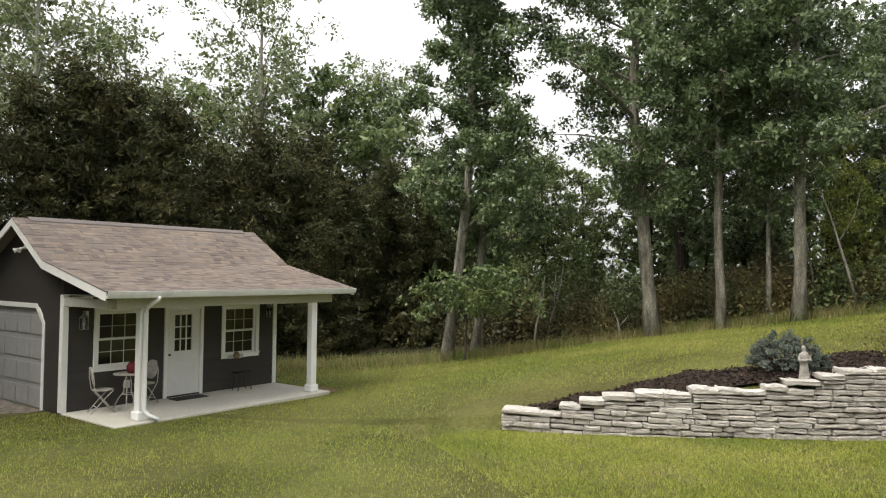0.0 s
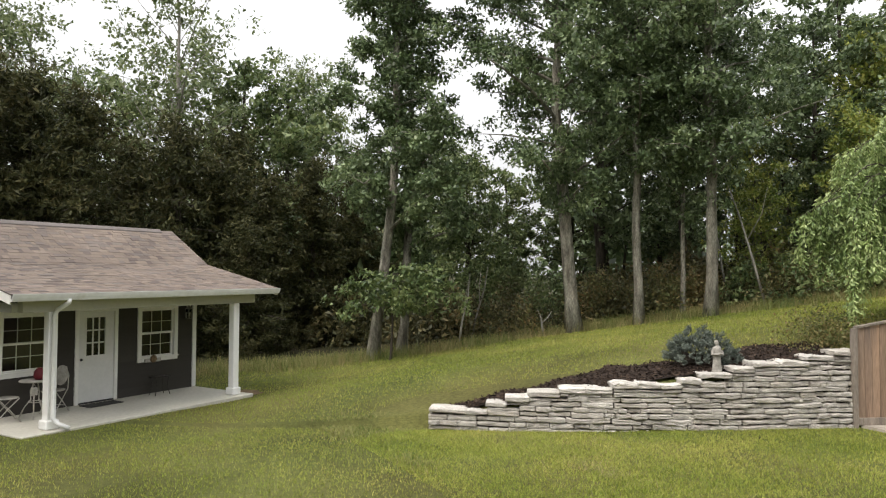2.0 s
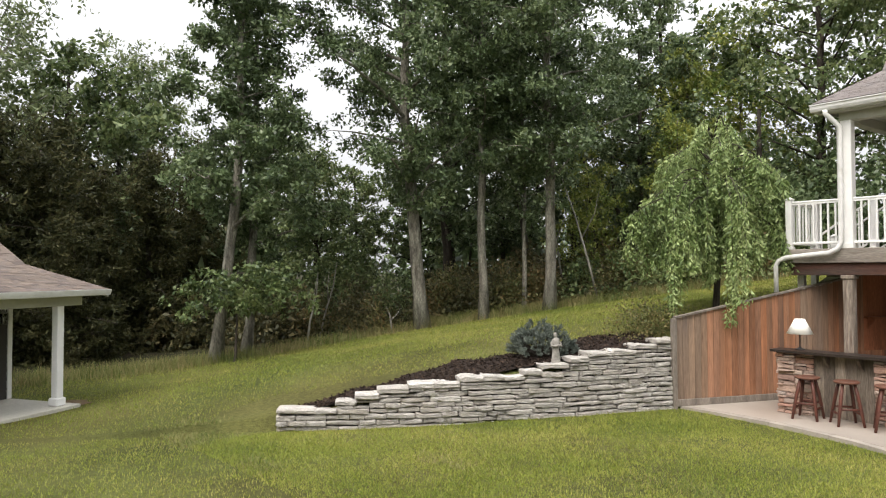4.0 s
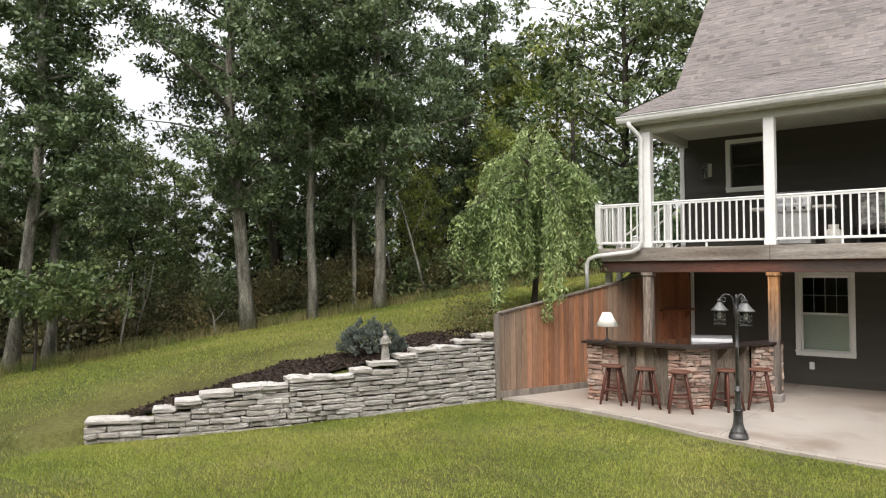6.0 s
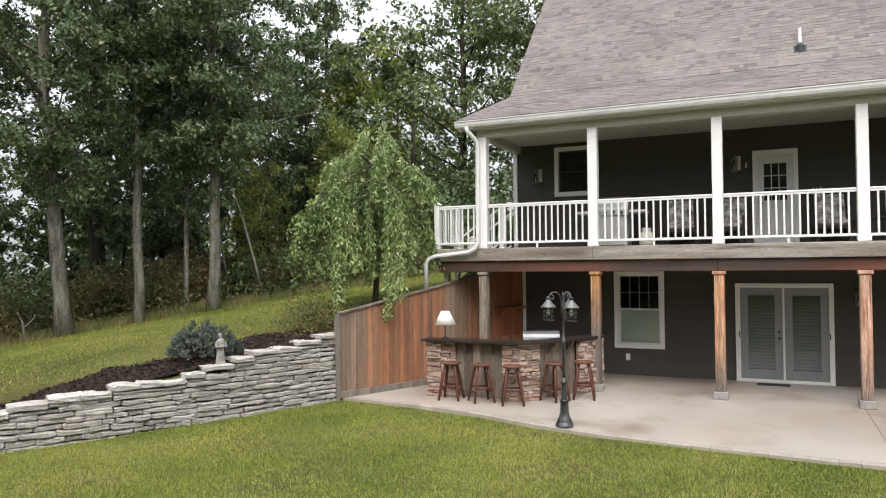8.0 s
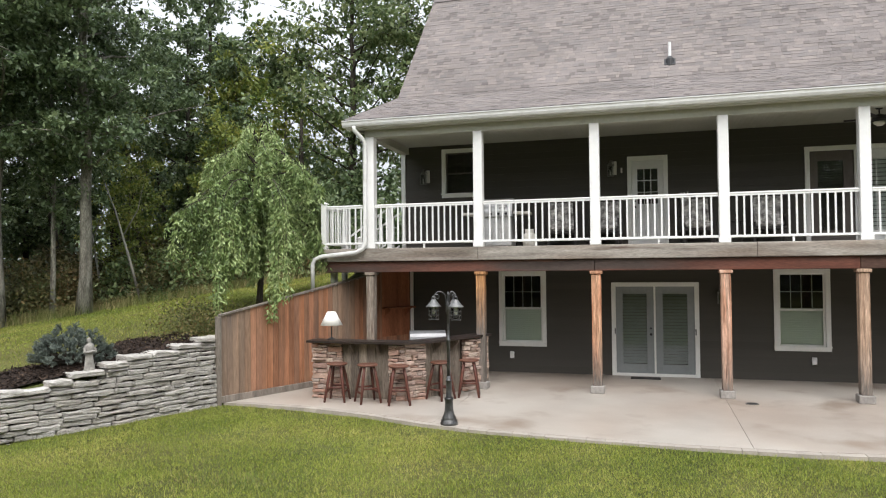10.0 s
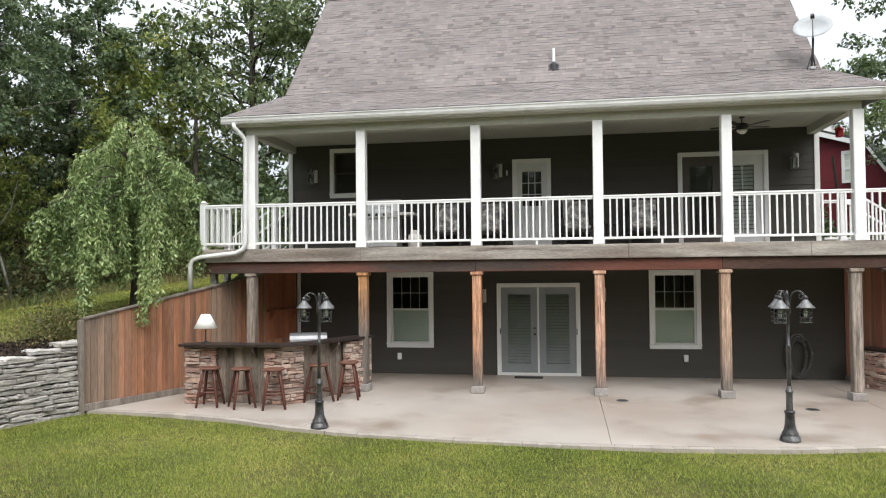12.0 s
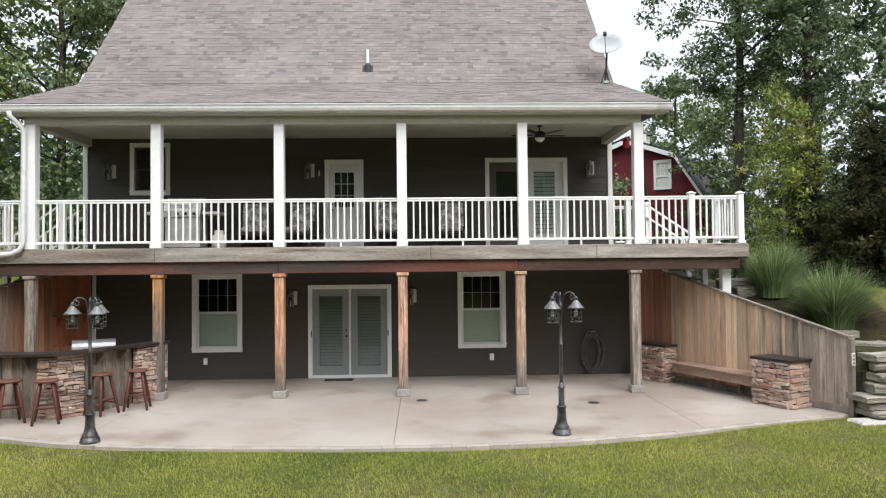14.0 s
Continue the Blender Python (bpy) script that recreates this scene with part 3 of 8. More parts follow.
def build_ground():
    from mathutils.geometry import delaunay_2d_cdt
    pts = [(x, y) for x in np.arange(-30, 24.1, 0.6) for y in np.arange(-18, 16.1, 0.6)]
    pts += [(x, y) for x in np.arange(-90, 91, 6.0) for y in np.arange(-60, 121, 6.0) if not (-31 < x < 25 and -19 < y < 17)]
    pts += [(x, y) for x in (-900, -450, -200, 0, 200, 450, 900) for y in (-900, -450, -200, 0, 250, 500, 900) if abs(x) > 100 or y < -70 or y > 130]
    pts = np.array(pts)
    dist, sign, _, _ = nearest(STEP_XY[1:-1], pts)
    pts = pts[dist > 0.3]
    # two lines 3 cm apart along the step
    line = []
    for i in range(1, len(STEP_XY) - 2):
        a, b = STEP_XY[i], STEP_XY[i + 1]
        k = max(2, int(np.hypot(*(b - a)) / 0.4))
        line += [a + (b - a) * j / k for j in range(k)]
    line.append(STEP_XY[-2])
    line = np.array(line)
    tang = np.gradient(line, axis=0)
    nrm = np.stack([-tang[:, 1], tang[:, 0]], 1) / np.hypot(tang[:, 0], tang[:, 1])[:, None]
    up, dn = line + 0.015 * nrm, line - 0.015 * nrm
    n = len(line)
    allp = np.vstack([up, dn, pts])
    edges = [(i, i + 1) for i in range(n - 1)] + [(n + i, n + i + 1) for i in range(n - 1)]
    co, _, faces, _, _, _ = delaunay_2d_cdt([Vector(p) for p in allp], edges, [], 0, 1e-6)
    co = np.array([(c[0], c[1]) for c in co])
    side = nearest(STEP_XY, co)[1]
    z = ground_z(co)
    z[:n] = ground_z(co[:n], np.ones(n))
    z[n:2 * n] = ground_z(co[n:2 * n], -np.ones(n))
    far = np.hypot(co[:, 0], co[:, 1]) > 100
    z[far] = np.minimum(z[far], -1.0)
    me = bpy.data.meshes.new("ground")
    me.from_pydata([(x, y, h) for (x, y), h in zip(co, z)], [], [tuple(f) for f in faces])
    me.materials.append(GRASS)
    me.materials.append(FLOOR)
    mid = np.array([co[list(f)].mean(0) for f in faces])
    woods = in_woods(mid) > 0.6
    # bare planted soil behind the patio fence
    planted = (mid[:, 0] > 5.3) & (mid[:, 0] < 9.6) & (mid[:, 1] > -3.4) & (mid[:, 1] < 6.5) & ((nearest(STEP_XY, mid)[1] > 0) | (nearest(STEP_XY, mid)[0] < 0.12))
    woods = woods | planted
    me.polygons.foreach_set("material_index", woods.astype(np.int32))
    me.polygons.foreach_set("use_smooth", [True] * len(me.polygons))
    me.update()
    ob = new("ground", me)
    tagged(ob, "mown green lawn rising to a wooded bank", "ground", kind="structure")
    return ob


ground = build_ground()

# patio slab, bowed towards the lawn
EDGE = [(-9.45, -2.78), (-8.9, -2.76), (-7.6, -2.88), (-6.3, -3.18), (-5.2, -3.62), (-4.1, -3.93), (-2.5, -4.14), (-0.8, -4.26), (0.8, -4.26), (2.5, -4.1),
        (4.35, -3.7), (6.0, -3.12), (7.55, -2.66), (7.8, -2.45)]
patio = thing("patio", "tan stained concrete patio with faint stains and joints", "patio", kind="structure")
cuts = [(-9.6, -4.9), (-4.9, 0.0), (0.0, 4.9), (4.9, 8.0)]
def edge_y(x):
    return float(np.interp(x, [p[0] for p in EDGE], [p[1] for p in EDGE]))
for x0, x1 in cuts:
    xs = [x for x in np.linspace(max(x0, -9.45), min(x1, 7.8), 12)]
    outer = [(x + (0.004 if x == xs[0] else -0.004 if x == xs[-1] else 0), edge_y(x) + 0.165) for x in xs]
    part("slab", Shape().prism(outer + [(outer[-1][0], 2.5), (outer[0][0], 2.5)], -0.3, 0.0), CONCRETE, patio, kind="structure")
# a course of stamped blocks along the edge, and grey sawn joints
random.seed(17)
x = -9.4
while x < 7.7:
    w = random.uniform(0.2, 0.36)
    e = min(x + w, 7.78)
    q = [(x + 0.003, edge_y(x)), (e - 0.003, edge_y(e)), (e - 0.003, edge_y(e) + 0.16), (x + 0.003, edge_y(x) + 0.16)]
    part("edging_block", Shape().prism(q, -0.25, random.uniform(-0.006, 0.001)), EDGING, patio)
    x = e

# ---- the house ----
XL, XR, YW = -7.5, 5.03, 2.46
DECK = 3.03
house = thing("house", "two-storey olive-grey house with white trim and a full-width porch", "house")

OPENINGS = {  # x0, x1, z0, z1 of the outer trim
    "window_a": (-4.98, -3.81, 0.64, 2.50), "window_b": (1.29, 2.44, 0.66, 2.50), "patio_door": (-2.26, -0.29, 0.0, 2.20),
    "window_c": (-6.43, -5.49, 4.36, 5.60), "porch_door": (-1.85, -0.93, 3.05, 5.18), "slider": (1.98, 3.96, 3.05, 5.20)}
TRIM = 0.1


def holes_split(x0, x1, z0, z1, holes):
    """Cut a rectangle of wall round its openings; gives rectangles."""
    zs = sorted({z0, z1, *[z for h in holes for z in h[2:] if z0 < z < z1]})
    out = []
    for a, b in zip(zs, zs[1:]):
        spans = sorted((h[0], h[1]) for h in holes if h[2] < b - 1e-6 and h[3] > a + 1e-6)
        x = x0
        for s, e in spans:
            if s > x:
                out.append((x, s, a, b))
            x = max(x, e)
        if x < x1:
            out.append((x, x1, a, b))
    return out


holes = [(a + TRIM * 0.6, b - TRIM * 0.6, c + (TRIM * 0.6 if c > 0.1 and c != 3.05 else 0), d - TRIM * 0.6) for a, b, c, d in OPENINGS.values()]
front = Shape()
for a, b, c, d in holes_split(XL, XR, 0, 6.9, holes):
    front.box((a, YW + 0.012, c), (b, YW + 0.2, d))
part("front_wall", front, SIDING, house)
for name, x in (("side_wall", XL), ("side_wall", XR - 0.2)):
    w = Shape().box((x, YW + 0.2, 0), (x + 0.2, 9.2, 6.95))
    part(name, w, SIDING, house)
part("rear_wall", Shape().box((XL + 0.2, 9.0, 0), (XR - 0.2, 9.2, 6.95)), SIDING, house)
# made-up floors and backing walls, coloured dark so the windows read unlit
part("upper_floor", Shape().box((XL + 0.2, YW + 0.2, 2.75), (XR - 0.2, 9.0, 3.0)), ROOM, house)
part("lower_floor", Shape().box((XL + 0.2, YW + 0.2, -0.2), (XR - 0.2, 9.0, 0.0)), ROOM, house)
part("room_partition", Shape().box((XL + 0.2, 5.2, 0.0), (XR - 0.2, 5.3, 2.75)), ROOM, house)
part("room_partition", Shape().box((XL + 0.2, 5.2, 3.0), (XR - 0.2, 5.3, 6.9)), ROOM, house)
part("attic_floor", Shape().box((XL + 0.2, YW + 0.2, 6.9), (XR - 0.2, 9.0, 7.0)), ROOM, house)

# roofs: a shallow porch slope that breaks into a steep one
BREAK_Y, BREAK_Z, RIDGE_Y, RIDGE_Z = 2.4, 7.0, 5.75, 10.75
EAVE_Y, EAVE_Z, EL, ER = -0.36, 5.9, -7.88, 5.5
porch_roof = Shape().solid([(EL, EAVE_Y, EAVE_Z), (ER, EAVE_Y, EAVE_Z), (XR + 0.05, BREAK_Y, BREAK_Z), (XL - 0.05, BREAK_Y, BREAK_Z)], (0, 0.03, -0.1))
part("porch_roof", porch_roof, UNDERLAY, house)
main_roof = Shape().solid([(XL - 0.05, BREAK_Y, BREAK_Z), (XR + 0.05, BREAK_Y, BREAK_Z), (XR + 0.05, RIDGE_Y, RIDGE_Z), (XL - 0.05, RIDGE_Y, RIDGE_Z)], (0, 0.08, -0.08))
part("main_roof", main_roof, UNDERLAY, house)
back_roof = Shape().solid([(XL - 0.05, RIDGE_Y + 0.002, RIDGE_Z), (XR + 0.05, RIDGE_Y + 0.002, RIDGE_Z), (XR + 0.05, 9.5, 6.6), (XL - 0.05, 9.5, 6.6)], (0, 0, -0.08))
part("rear_roof", back_roof, UNDERLAY, house)
for x in (XL, XR - 0.15):
    g = Shape().add([(x, BREAK_Y + 0.1, 6.96), (x, 9.2, 6.96), (x, RIDGE_Y, RIDGE_Z - 0.12), (x + 0.15, BREAK_Y + 0.1, 6.96), (x + 0.15, 9.2, 6.96), (x + 0.15, RIDGE_Y, RIDGE_Z - 0.12)],
                    [(0, 1, 2), (5, 4, 3), (0, 3, 4, 1), (1, 4, 5, 2), (2, 5, 3, 0)])
    part("gable_wall", g, SIDING, house)
cap = Shape()
for i in range(42):
    x = XL - 0.05 + i * 0.299
    cap.solid([(x, RIDGE_Y - 0.14, RIDGE_Z - 0.11), (x + 0.31, RIDGE_Y - 0.14, RIDGE_Z - 0.105), (x + 0.31, RIDGE_Y, RIDGE_Z + 0.045), (x, RIDGE_Y, RIDGE_Z + 0.04)], (0, 0.006, 0.012))
part("ridge_cap", cap, SHINGLE_JOINED, house)
# eaves: gutter, fascia, beam, ceiling
gut = Shape()
prof = [(-0.36, 5.72), (-0.43, 5.73), (-0.455, 5.78), (-0.46, 5.83), (-0.48, 5.845), (-0.48, 5.865), (-0.468, 5.865), (-0.45, 5.835), (-0.445, 5.785), (-0.42, 5.74), (-0.36, 5.732)]
n = len(prof)
gut.add([(EL - 0.02, y, z) for y, z in prof] + [(ER + 0.02, y, z) for y, z in prof],
        [tuple(range(n)), tuple(range(2 * n - 1, n - 1, -1))] + [(i, i + n, (i + 1) % n + n, (i + 1) % n) for i in range(n)])
part("gutter", gut, GUTTER, house, "long cream-white aluminium gutter")
part("fascia", Shape().box((EL + 0.02, -0.358, 5.7), (ER - 0.02, -0.33, 5.86), 0.004), GUTTER, house)
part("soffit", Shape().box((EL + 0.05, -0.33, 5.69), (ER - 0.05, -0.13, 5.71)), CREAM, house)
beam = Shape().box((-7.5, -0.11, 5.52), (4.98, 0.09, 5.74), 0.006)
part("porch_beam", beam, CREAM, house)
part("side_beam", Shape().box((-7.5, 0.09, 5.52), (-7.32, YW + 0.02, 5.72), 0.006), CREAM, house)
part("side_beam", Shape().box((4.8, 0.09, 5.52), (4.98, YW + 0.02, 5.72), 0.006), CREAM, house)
part("end_panel", Shape().add([(EL + 0.12, -0.3, 5.7), (XL, YW, 5.7), (XL, YW, 6.9), (EL + 0.14, -0.3, 5.7), (XL + 0.02, YW, 5.7), (XL + 0.02, YW, 6.9)],
                               [(0, 1, 2), (5, 4, 3), (0, 3, 4, 1), (1, 4, 5, 2), (2, 5, 3, 0)]), CREAM, house)
part("end_panel", Shape().add([(ER - 0.12, -0.3, 5.7), (XR, YW, 5.7), (XR, YW, 6.9), (ER - 0.14, -0.3, 5.7), (XR - 0.02, YW, 5.7), (XR - 0.02, YW, 6.9)],
                               [(0, 1, 2), (5, 4, 3), (0, 3, 4, 1), (1, 4, 5, 2), (2, 5, 3, 0)]), CREAM, house)
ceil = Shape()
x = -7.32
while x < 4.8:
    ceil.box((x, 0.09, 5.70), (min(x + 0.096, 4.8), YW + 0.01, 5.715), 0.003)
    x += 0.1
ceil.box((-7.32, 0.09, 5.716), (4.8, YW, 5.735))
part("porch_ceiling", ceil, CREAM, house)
part("corner_trim", Shape().box((XL - 0.02, YW - 0.03, DECK), (XL + 0.09, YW + 0.1, 5.7), 0.005), WHITE, house)
part("corner_trim", Shape().box((XR - 0.09, YW - 0.03, DECK), (XR + 0.02, YW + 0.1, 5.7), 0.005), WHITE, house)

# deck: joists, boards, fascia boards, red beam below
DL, DR = -8.6, 7.14
deck = Shape()
y = -0.12
while y < YW - 0.02:
    deck.box((DL, y, DECK - 0.035), (DR, min(y + 0.135, YW), DECK), 0.003)
    y += 0.14
part("deck_boards", deck, GREY_WOOD, house, kind="stuff")
jo = Shape()
for x in np.arange(DL + 0.15, DR, 0.4):
    jo.box((x - 0.02, -0.12, DECK - 0.28), (x + 0.02, YW - 0.02, DECK - 0.04))
part("deck_joists", jo, GREY_WOOD, house, kind="stuff")
for a, b in ((DL, -4.9), (-4.895, 0.62), (0.625, 4.0), (4.005, DR)):
    part("deck_fascia_board", Shape().box((a, -0.17, 2.745), (b, -0.125, DECK - 0.002), 0.008), GREY_WOOD, house, "weathered grey deck fascia board")
part("deck_end_board", Shape().box((DL, -0.122, 2.745), (DL + 0.045, 1.1, DECK - 0.04), 0.006), GREY_WOOD, house)
part("deck_end_board", Shape().box((DR - 0.045, -0.122, 2.745), (DR, 1.1, DECK - 0.04), 0.006), GREY_WOOD, house)
for a, b, m_, lab in ((DL + 0.12, -2.46, RED_BEAM, "red-stained weathered deck beam"), (-2.455, 2.4, RED_BEAM, "red-stained weathered deck beam"), (2.405, 6.98, DULL_BEAM, "dark greyed deck beam")):
    part("deck_beam", Shape().box((a, -0.1, 2.5), (b, 0.06, 2.742), 0.01), m_, house, lab)

# posts: boxed white ones above, wooden ones below
POSTS = [-7.37, -4.89, -2.43, 0.05, 2.52, 4.91]
LOWER = [-7.38, -4.86, -2.43, 0.05, 2.45, 4.81]
for i, x in enumerate(POSTS):
    s = Shape().box((x - 0.1, -0.14, DECK), (x + 0.1, 0.06, 5.53), 0.012)
    s.box((x - 0.112, -0.152, DECK + 0.001), (x + 0.112, 0.072, DECK + 0.1), 0.006)
    part("porch_post", s, VINYL, house, "boxed white porch post")
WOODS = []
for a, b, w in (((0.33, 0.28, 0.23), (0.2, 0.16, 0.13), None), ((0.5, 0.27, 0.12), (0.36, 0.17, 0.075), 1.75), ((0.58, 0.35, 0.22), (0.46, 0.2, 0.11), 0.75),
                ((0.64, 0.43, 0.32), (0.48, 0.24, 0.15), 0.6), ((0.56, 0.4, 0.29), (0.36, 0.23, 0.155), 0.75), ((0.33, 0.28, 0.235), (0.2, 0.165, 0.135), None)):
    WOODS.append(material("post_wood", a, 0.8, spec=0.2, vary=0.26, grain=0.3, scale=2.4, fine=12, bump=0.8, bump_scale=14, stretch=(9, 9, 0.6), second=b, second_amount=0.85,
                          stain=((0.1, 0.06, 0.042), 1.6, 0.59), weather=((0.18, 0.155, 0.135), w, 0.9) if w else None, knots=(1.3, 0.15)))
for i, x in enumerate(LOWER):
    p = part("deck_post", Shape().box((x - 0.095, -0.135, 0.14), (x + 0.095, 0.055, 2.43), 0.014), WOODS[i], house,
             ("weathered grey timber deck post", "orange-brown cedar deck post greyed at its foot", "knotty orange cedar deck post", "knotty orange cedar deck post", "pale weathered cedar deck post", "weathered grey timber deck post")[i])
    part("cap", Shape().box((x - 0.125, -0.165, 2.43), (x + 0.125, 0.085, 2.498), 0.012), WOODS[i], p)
    part("plinth", Shape().box((x - 0.14, -0.18, 0.0), (x + 0.14, 0.1, 0.15), 0.012), BLOCK, p)

# railings
BAL = Shape().box((-0.017, -0.017, 0), (0.017, 0.017, 0.83), 0.004).mesh("baluster", VINYL)


def railing(p, q, label="white vinyl porch railing", feet=True):
    """A level rail from p to q (x, y), on the deck."""
    p, q = Vector((*p, DECK)), Vector((*q, DECK))
    d = q - p
    long = d.length
    m = Matrix.Translation(p) @ Matrix.Rotation(math.atan2(d.y, d.x), 4, "Z")
    r = part("railing", Shape().box((0, -0.032, 0.945), (long, 0.032, 0.985), 0.012, m), VINYL, house, label)
    part("bottom_rail", Shape().box((0, -0.024, 0.095), (long, 0.024, 0.145), 0.008, m), VINYL, r)
    part("sub_rail", Shape().box((0, -0.02, 0.912), (long, 0.02, 0.946), 0.0, m), VINYL, r)
    k = max(2, round(long / 0.137))
    for i in range(1, k):
        piece("baluster", BAL, r, m @ Matrix.Translation((long * i / k, 0, 0.112)))
    if feet and long > 1.5:
        part("foot", Shape().box((long / 2 - 0.018, -0.018, 0.0), (long / 2 + 0.018, 0.018, 0.098), 0, m), VINYL, r)


def rail_post(x, y, z=None, h=1.02):
    z = DECK if z is None else z
    s = part("rail_post", Shape().box((x - 0.06, y - 0.06, z), (x + 0.06, y + 0.06, z + h), 0.006), VINYL, house)
    part("post_cap", Shape().box((x - 0.08, y - 0.08, z + h), (x + 0.08, y + 0.08, z + h + 0.03), 0.01).lathe([(0.085, h + z + 0.03), (0.02, h + z + 0.06)], 4, (x, y, 0)), VINYL, s)
    part("post_skirt", Shape().box((x - 0.078, y - 0.078, z), (x + 0.078, y + 0.078, z + 0.05), 0.006), VINYL, s)


RY = -0.05
for a, b in zip(POSTS, POSTS[1:]):
    railing((a + 0.1, RY), (b - 0.1, RY))
railing((-8.46, RY), (POSTS[0] - 0.1, RY))
railing((POSTS[-1] + 0.1, RY), (5.95, RY))
railing((6.07, RY), (6.97, RY))
for x in (-8.52, 6.01, 7.03):
    rail_post(x, RY)
# side rails and the short flights of steps beside the house
railing((-8.52, RY + 0.06), (-8.52, 1.1))
rail_post(-8.52, 1.16)
railing((7.03, RY + 0.06), (7.03, 1.1))
rail_post(7.03, 1.16)
railing((XL + 0.05, YW - 0.1), (XL + 0.05, YW + 0.05), feet=False)
rail_post(-7.38, 1.2)
rail_post(5.05, 1.2)
railing((5.08, YW - 0.1), (5.8, YW - 0.1), "short white vinyl railing behind the porch corner", feet=False)
rail_post(5.86, YW - 0.1)


def steps(x0, way, y0, y1, drop):
    """Steps that go down from the deck in the direction way along x."""
    n = max(3, round(drop / 0.18))
    rise, run = drop / n, 0.27
    flight = part("stair_flight", Shape().solid([(x0, y0, DECK - 0.02), (x0 + way * run * n, y0, DECK - drop - 0.02), (x0 + way * run * n, y0, DECK - drop - 0.26), (x0, y0, DECK - 0.28)], (0, 0.04, 0)), WHITE, house, "short white-edged flight of wooden steps")
    part("stringer", Shape().solid([(x0, y1, DECK - 0.02), (x0 + way * run * n, y1, DECK - drop - 0.02), (x0 + way * run * n, y1, DECK - drop - 0.26), (x0, y1, DECK - 0.28)], (0, -0.04, 0)), WHITE, flight)
    for i in range(n):
        a = x0 + way * run * i
        part("tread", Shape().box((min(a, a + way * (run + 0.02)), y0 - 0.02, DECK - rise * (i + 1) - 0.035), (max(a, a + way * (run + 0.02)), y1 + 0.02, DECK - rise * (i + 1)), 0.004), GREY_WOOD, flight)
    for y in (y0 - 0.03, y1 + 0.03):
        ex, ez = x0 + way * run * n, DECK - drop
        hand = part("stair_rail", Shape().solid([(x0, y - 0.03, DECK + 0.94), (ex, y - 0.03, ez + 0.94), (ex, y + 0.03, ez + 0.94), (x0, y + 0.03, DECK + 0.94)], (0, 0, 0.045)), VINYL, house)
        part("bottom_rail", Shape().solid([(x0, y - 0.02, DECK + 0.1), (ex, y - 0.02, ez + 0.1), (ex, y + 0.02, ez + 0.1), (x0, y + 0.02, DECK + 0.1)], (0, 0, 0.045)), VINYL, hand)
        k = max(3, int(abs(ex - x0) / 0.137))
        for i in range(1, k):
            u = i / k
            piece("baluster", BAL, hand, Matrix.Translation((x0 + (ex - x0) * u, y, DECK + (ez - DECK) * u + 0.12)))
        rail_post(ex, y, ez - 0.25, 1.3)


steps(-7.55, -1, 1.35, 2.3, 0.72)
steps(5.45, 1, 1.35, 2.25, 0.9)
part("support_post", Shape().box((-8.54, 0.3, gz(-8.6, 0.2) - 0.2), (-8.41, 0.43, 2.74), 0.006), VINYL, house)
part("support_post", Shape().box((6.72, 0.15, 1.2), (6.9, 0.33, 2.74), 0.006), VINYL, house)


# windows and doors
def trim_frame(x0, x1, z0, z1, y, parent, mat=WHITE, sill=True, w=TRIM, out=0.035):
    s = Shape()
    s.box((x0, y - out, z0), (x0 + w, y + 0.1, z1), 0.005)
    s.box((x1 - w, y - out, z0), (x1, y + 0.1, z1), 0.005)
    s.box((x0 + w, y - out, z1 - w), (x1 - w, y + 0.1, z1), 0.005)
    if sill:
        s.box((x0 + w, y - out, z0), (x1 - w, y + 0.1, z0 + w), 0.005)
        s.box((x0 - 0.015, y - out - 0.02, z0 + w - 0.02), (x1 + 0.015, y - out + 0.002, z0 + w + 0.01), 0.004)
    return part("window_frame", s, mat, parent)


def grid(x0, x1, z0, z1, nx, nz, y, t=0.014):
    s = Shape()
    for i in range(1, nx):
        x = x0 + (x1 - x0) * i / nx
        s.box((x - t / 2, y - 0.008, z0), (x + t / 2, y + 0.008, z1))
    for j in range(1, nz):
        z = z0 + (z1 - z0) * j / nz
        s.box((x0, y - 0.006, z - t / 2), (x1, y + 0.006, z + t / 2))
    return s


def pane(x0, x1, z0, z1, y, parent):
    p = part("pane", Shape().add([(x0, y, z0), (x1, y, z0), (x1, y, z1), (x0, y, z1)], [(0, 1, 2, 3)]), GLASS, parent)
    p.visible_shadow = False
    return p


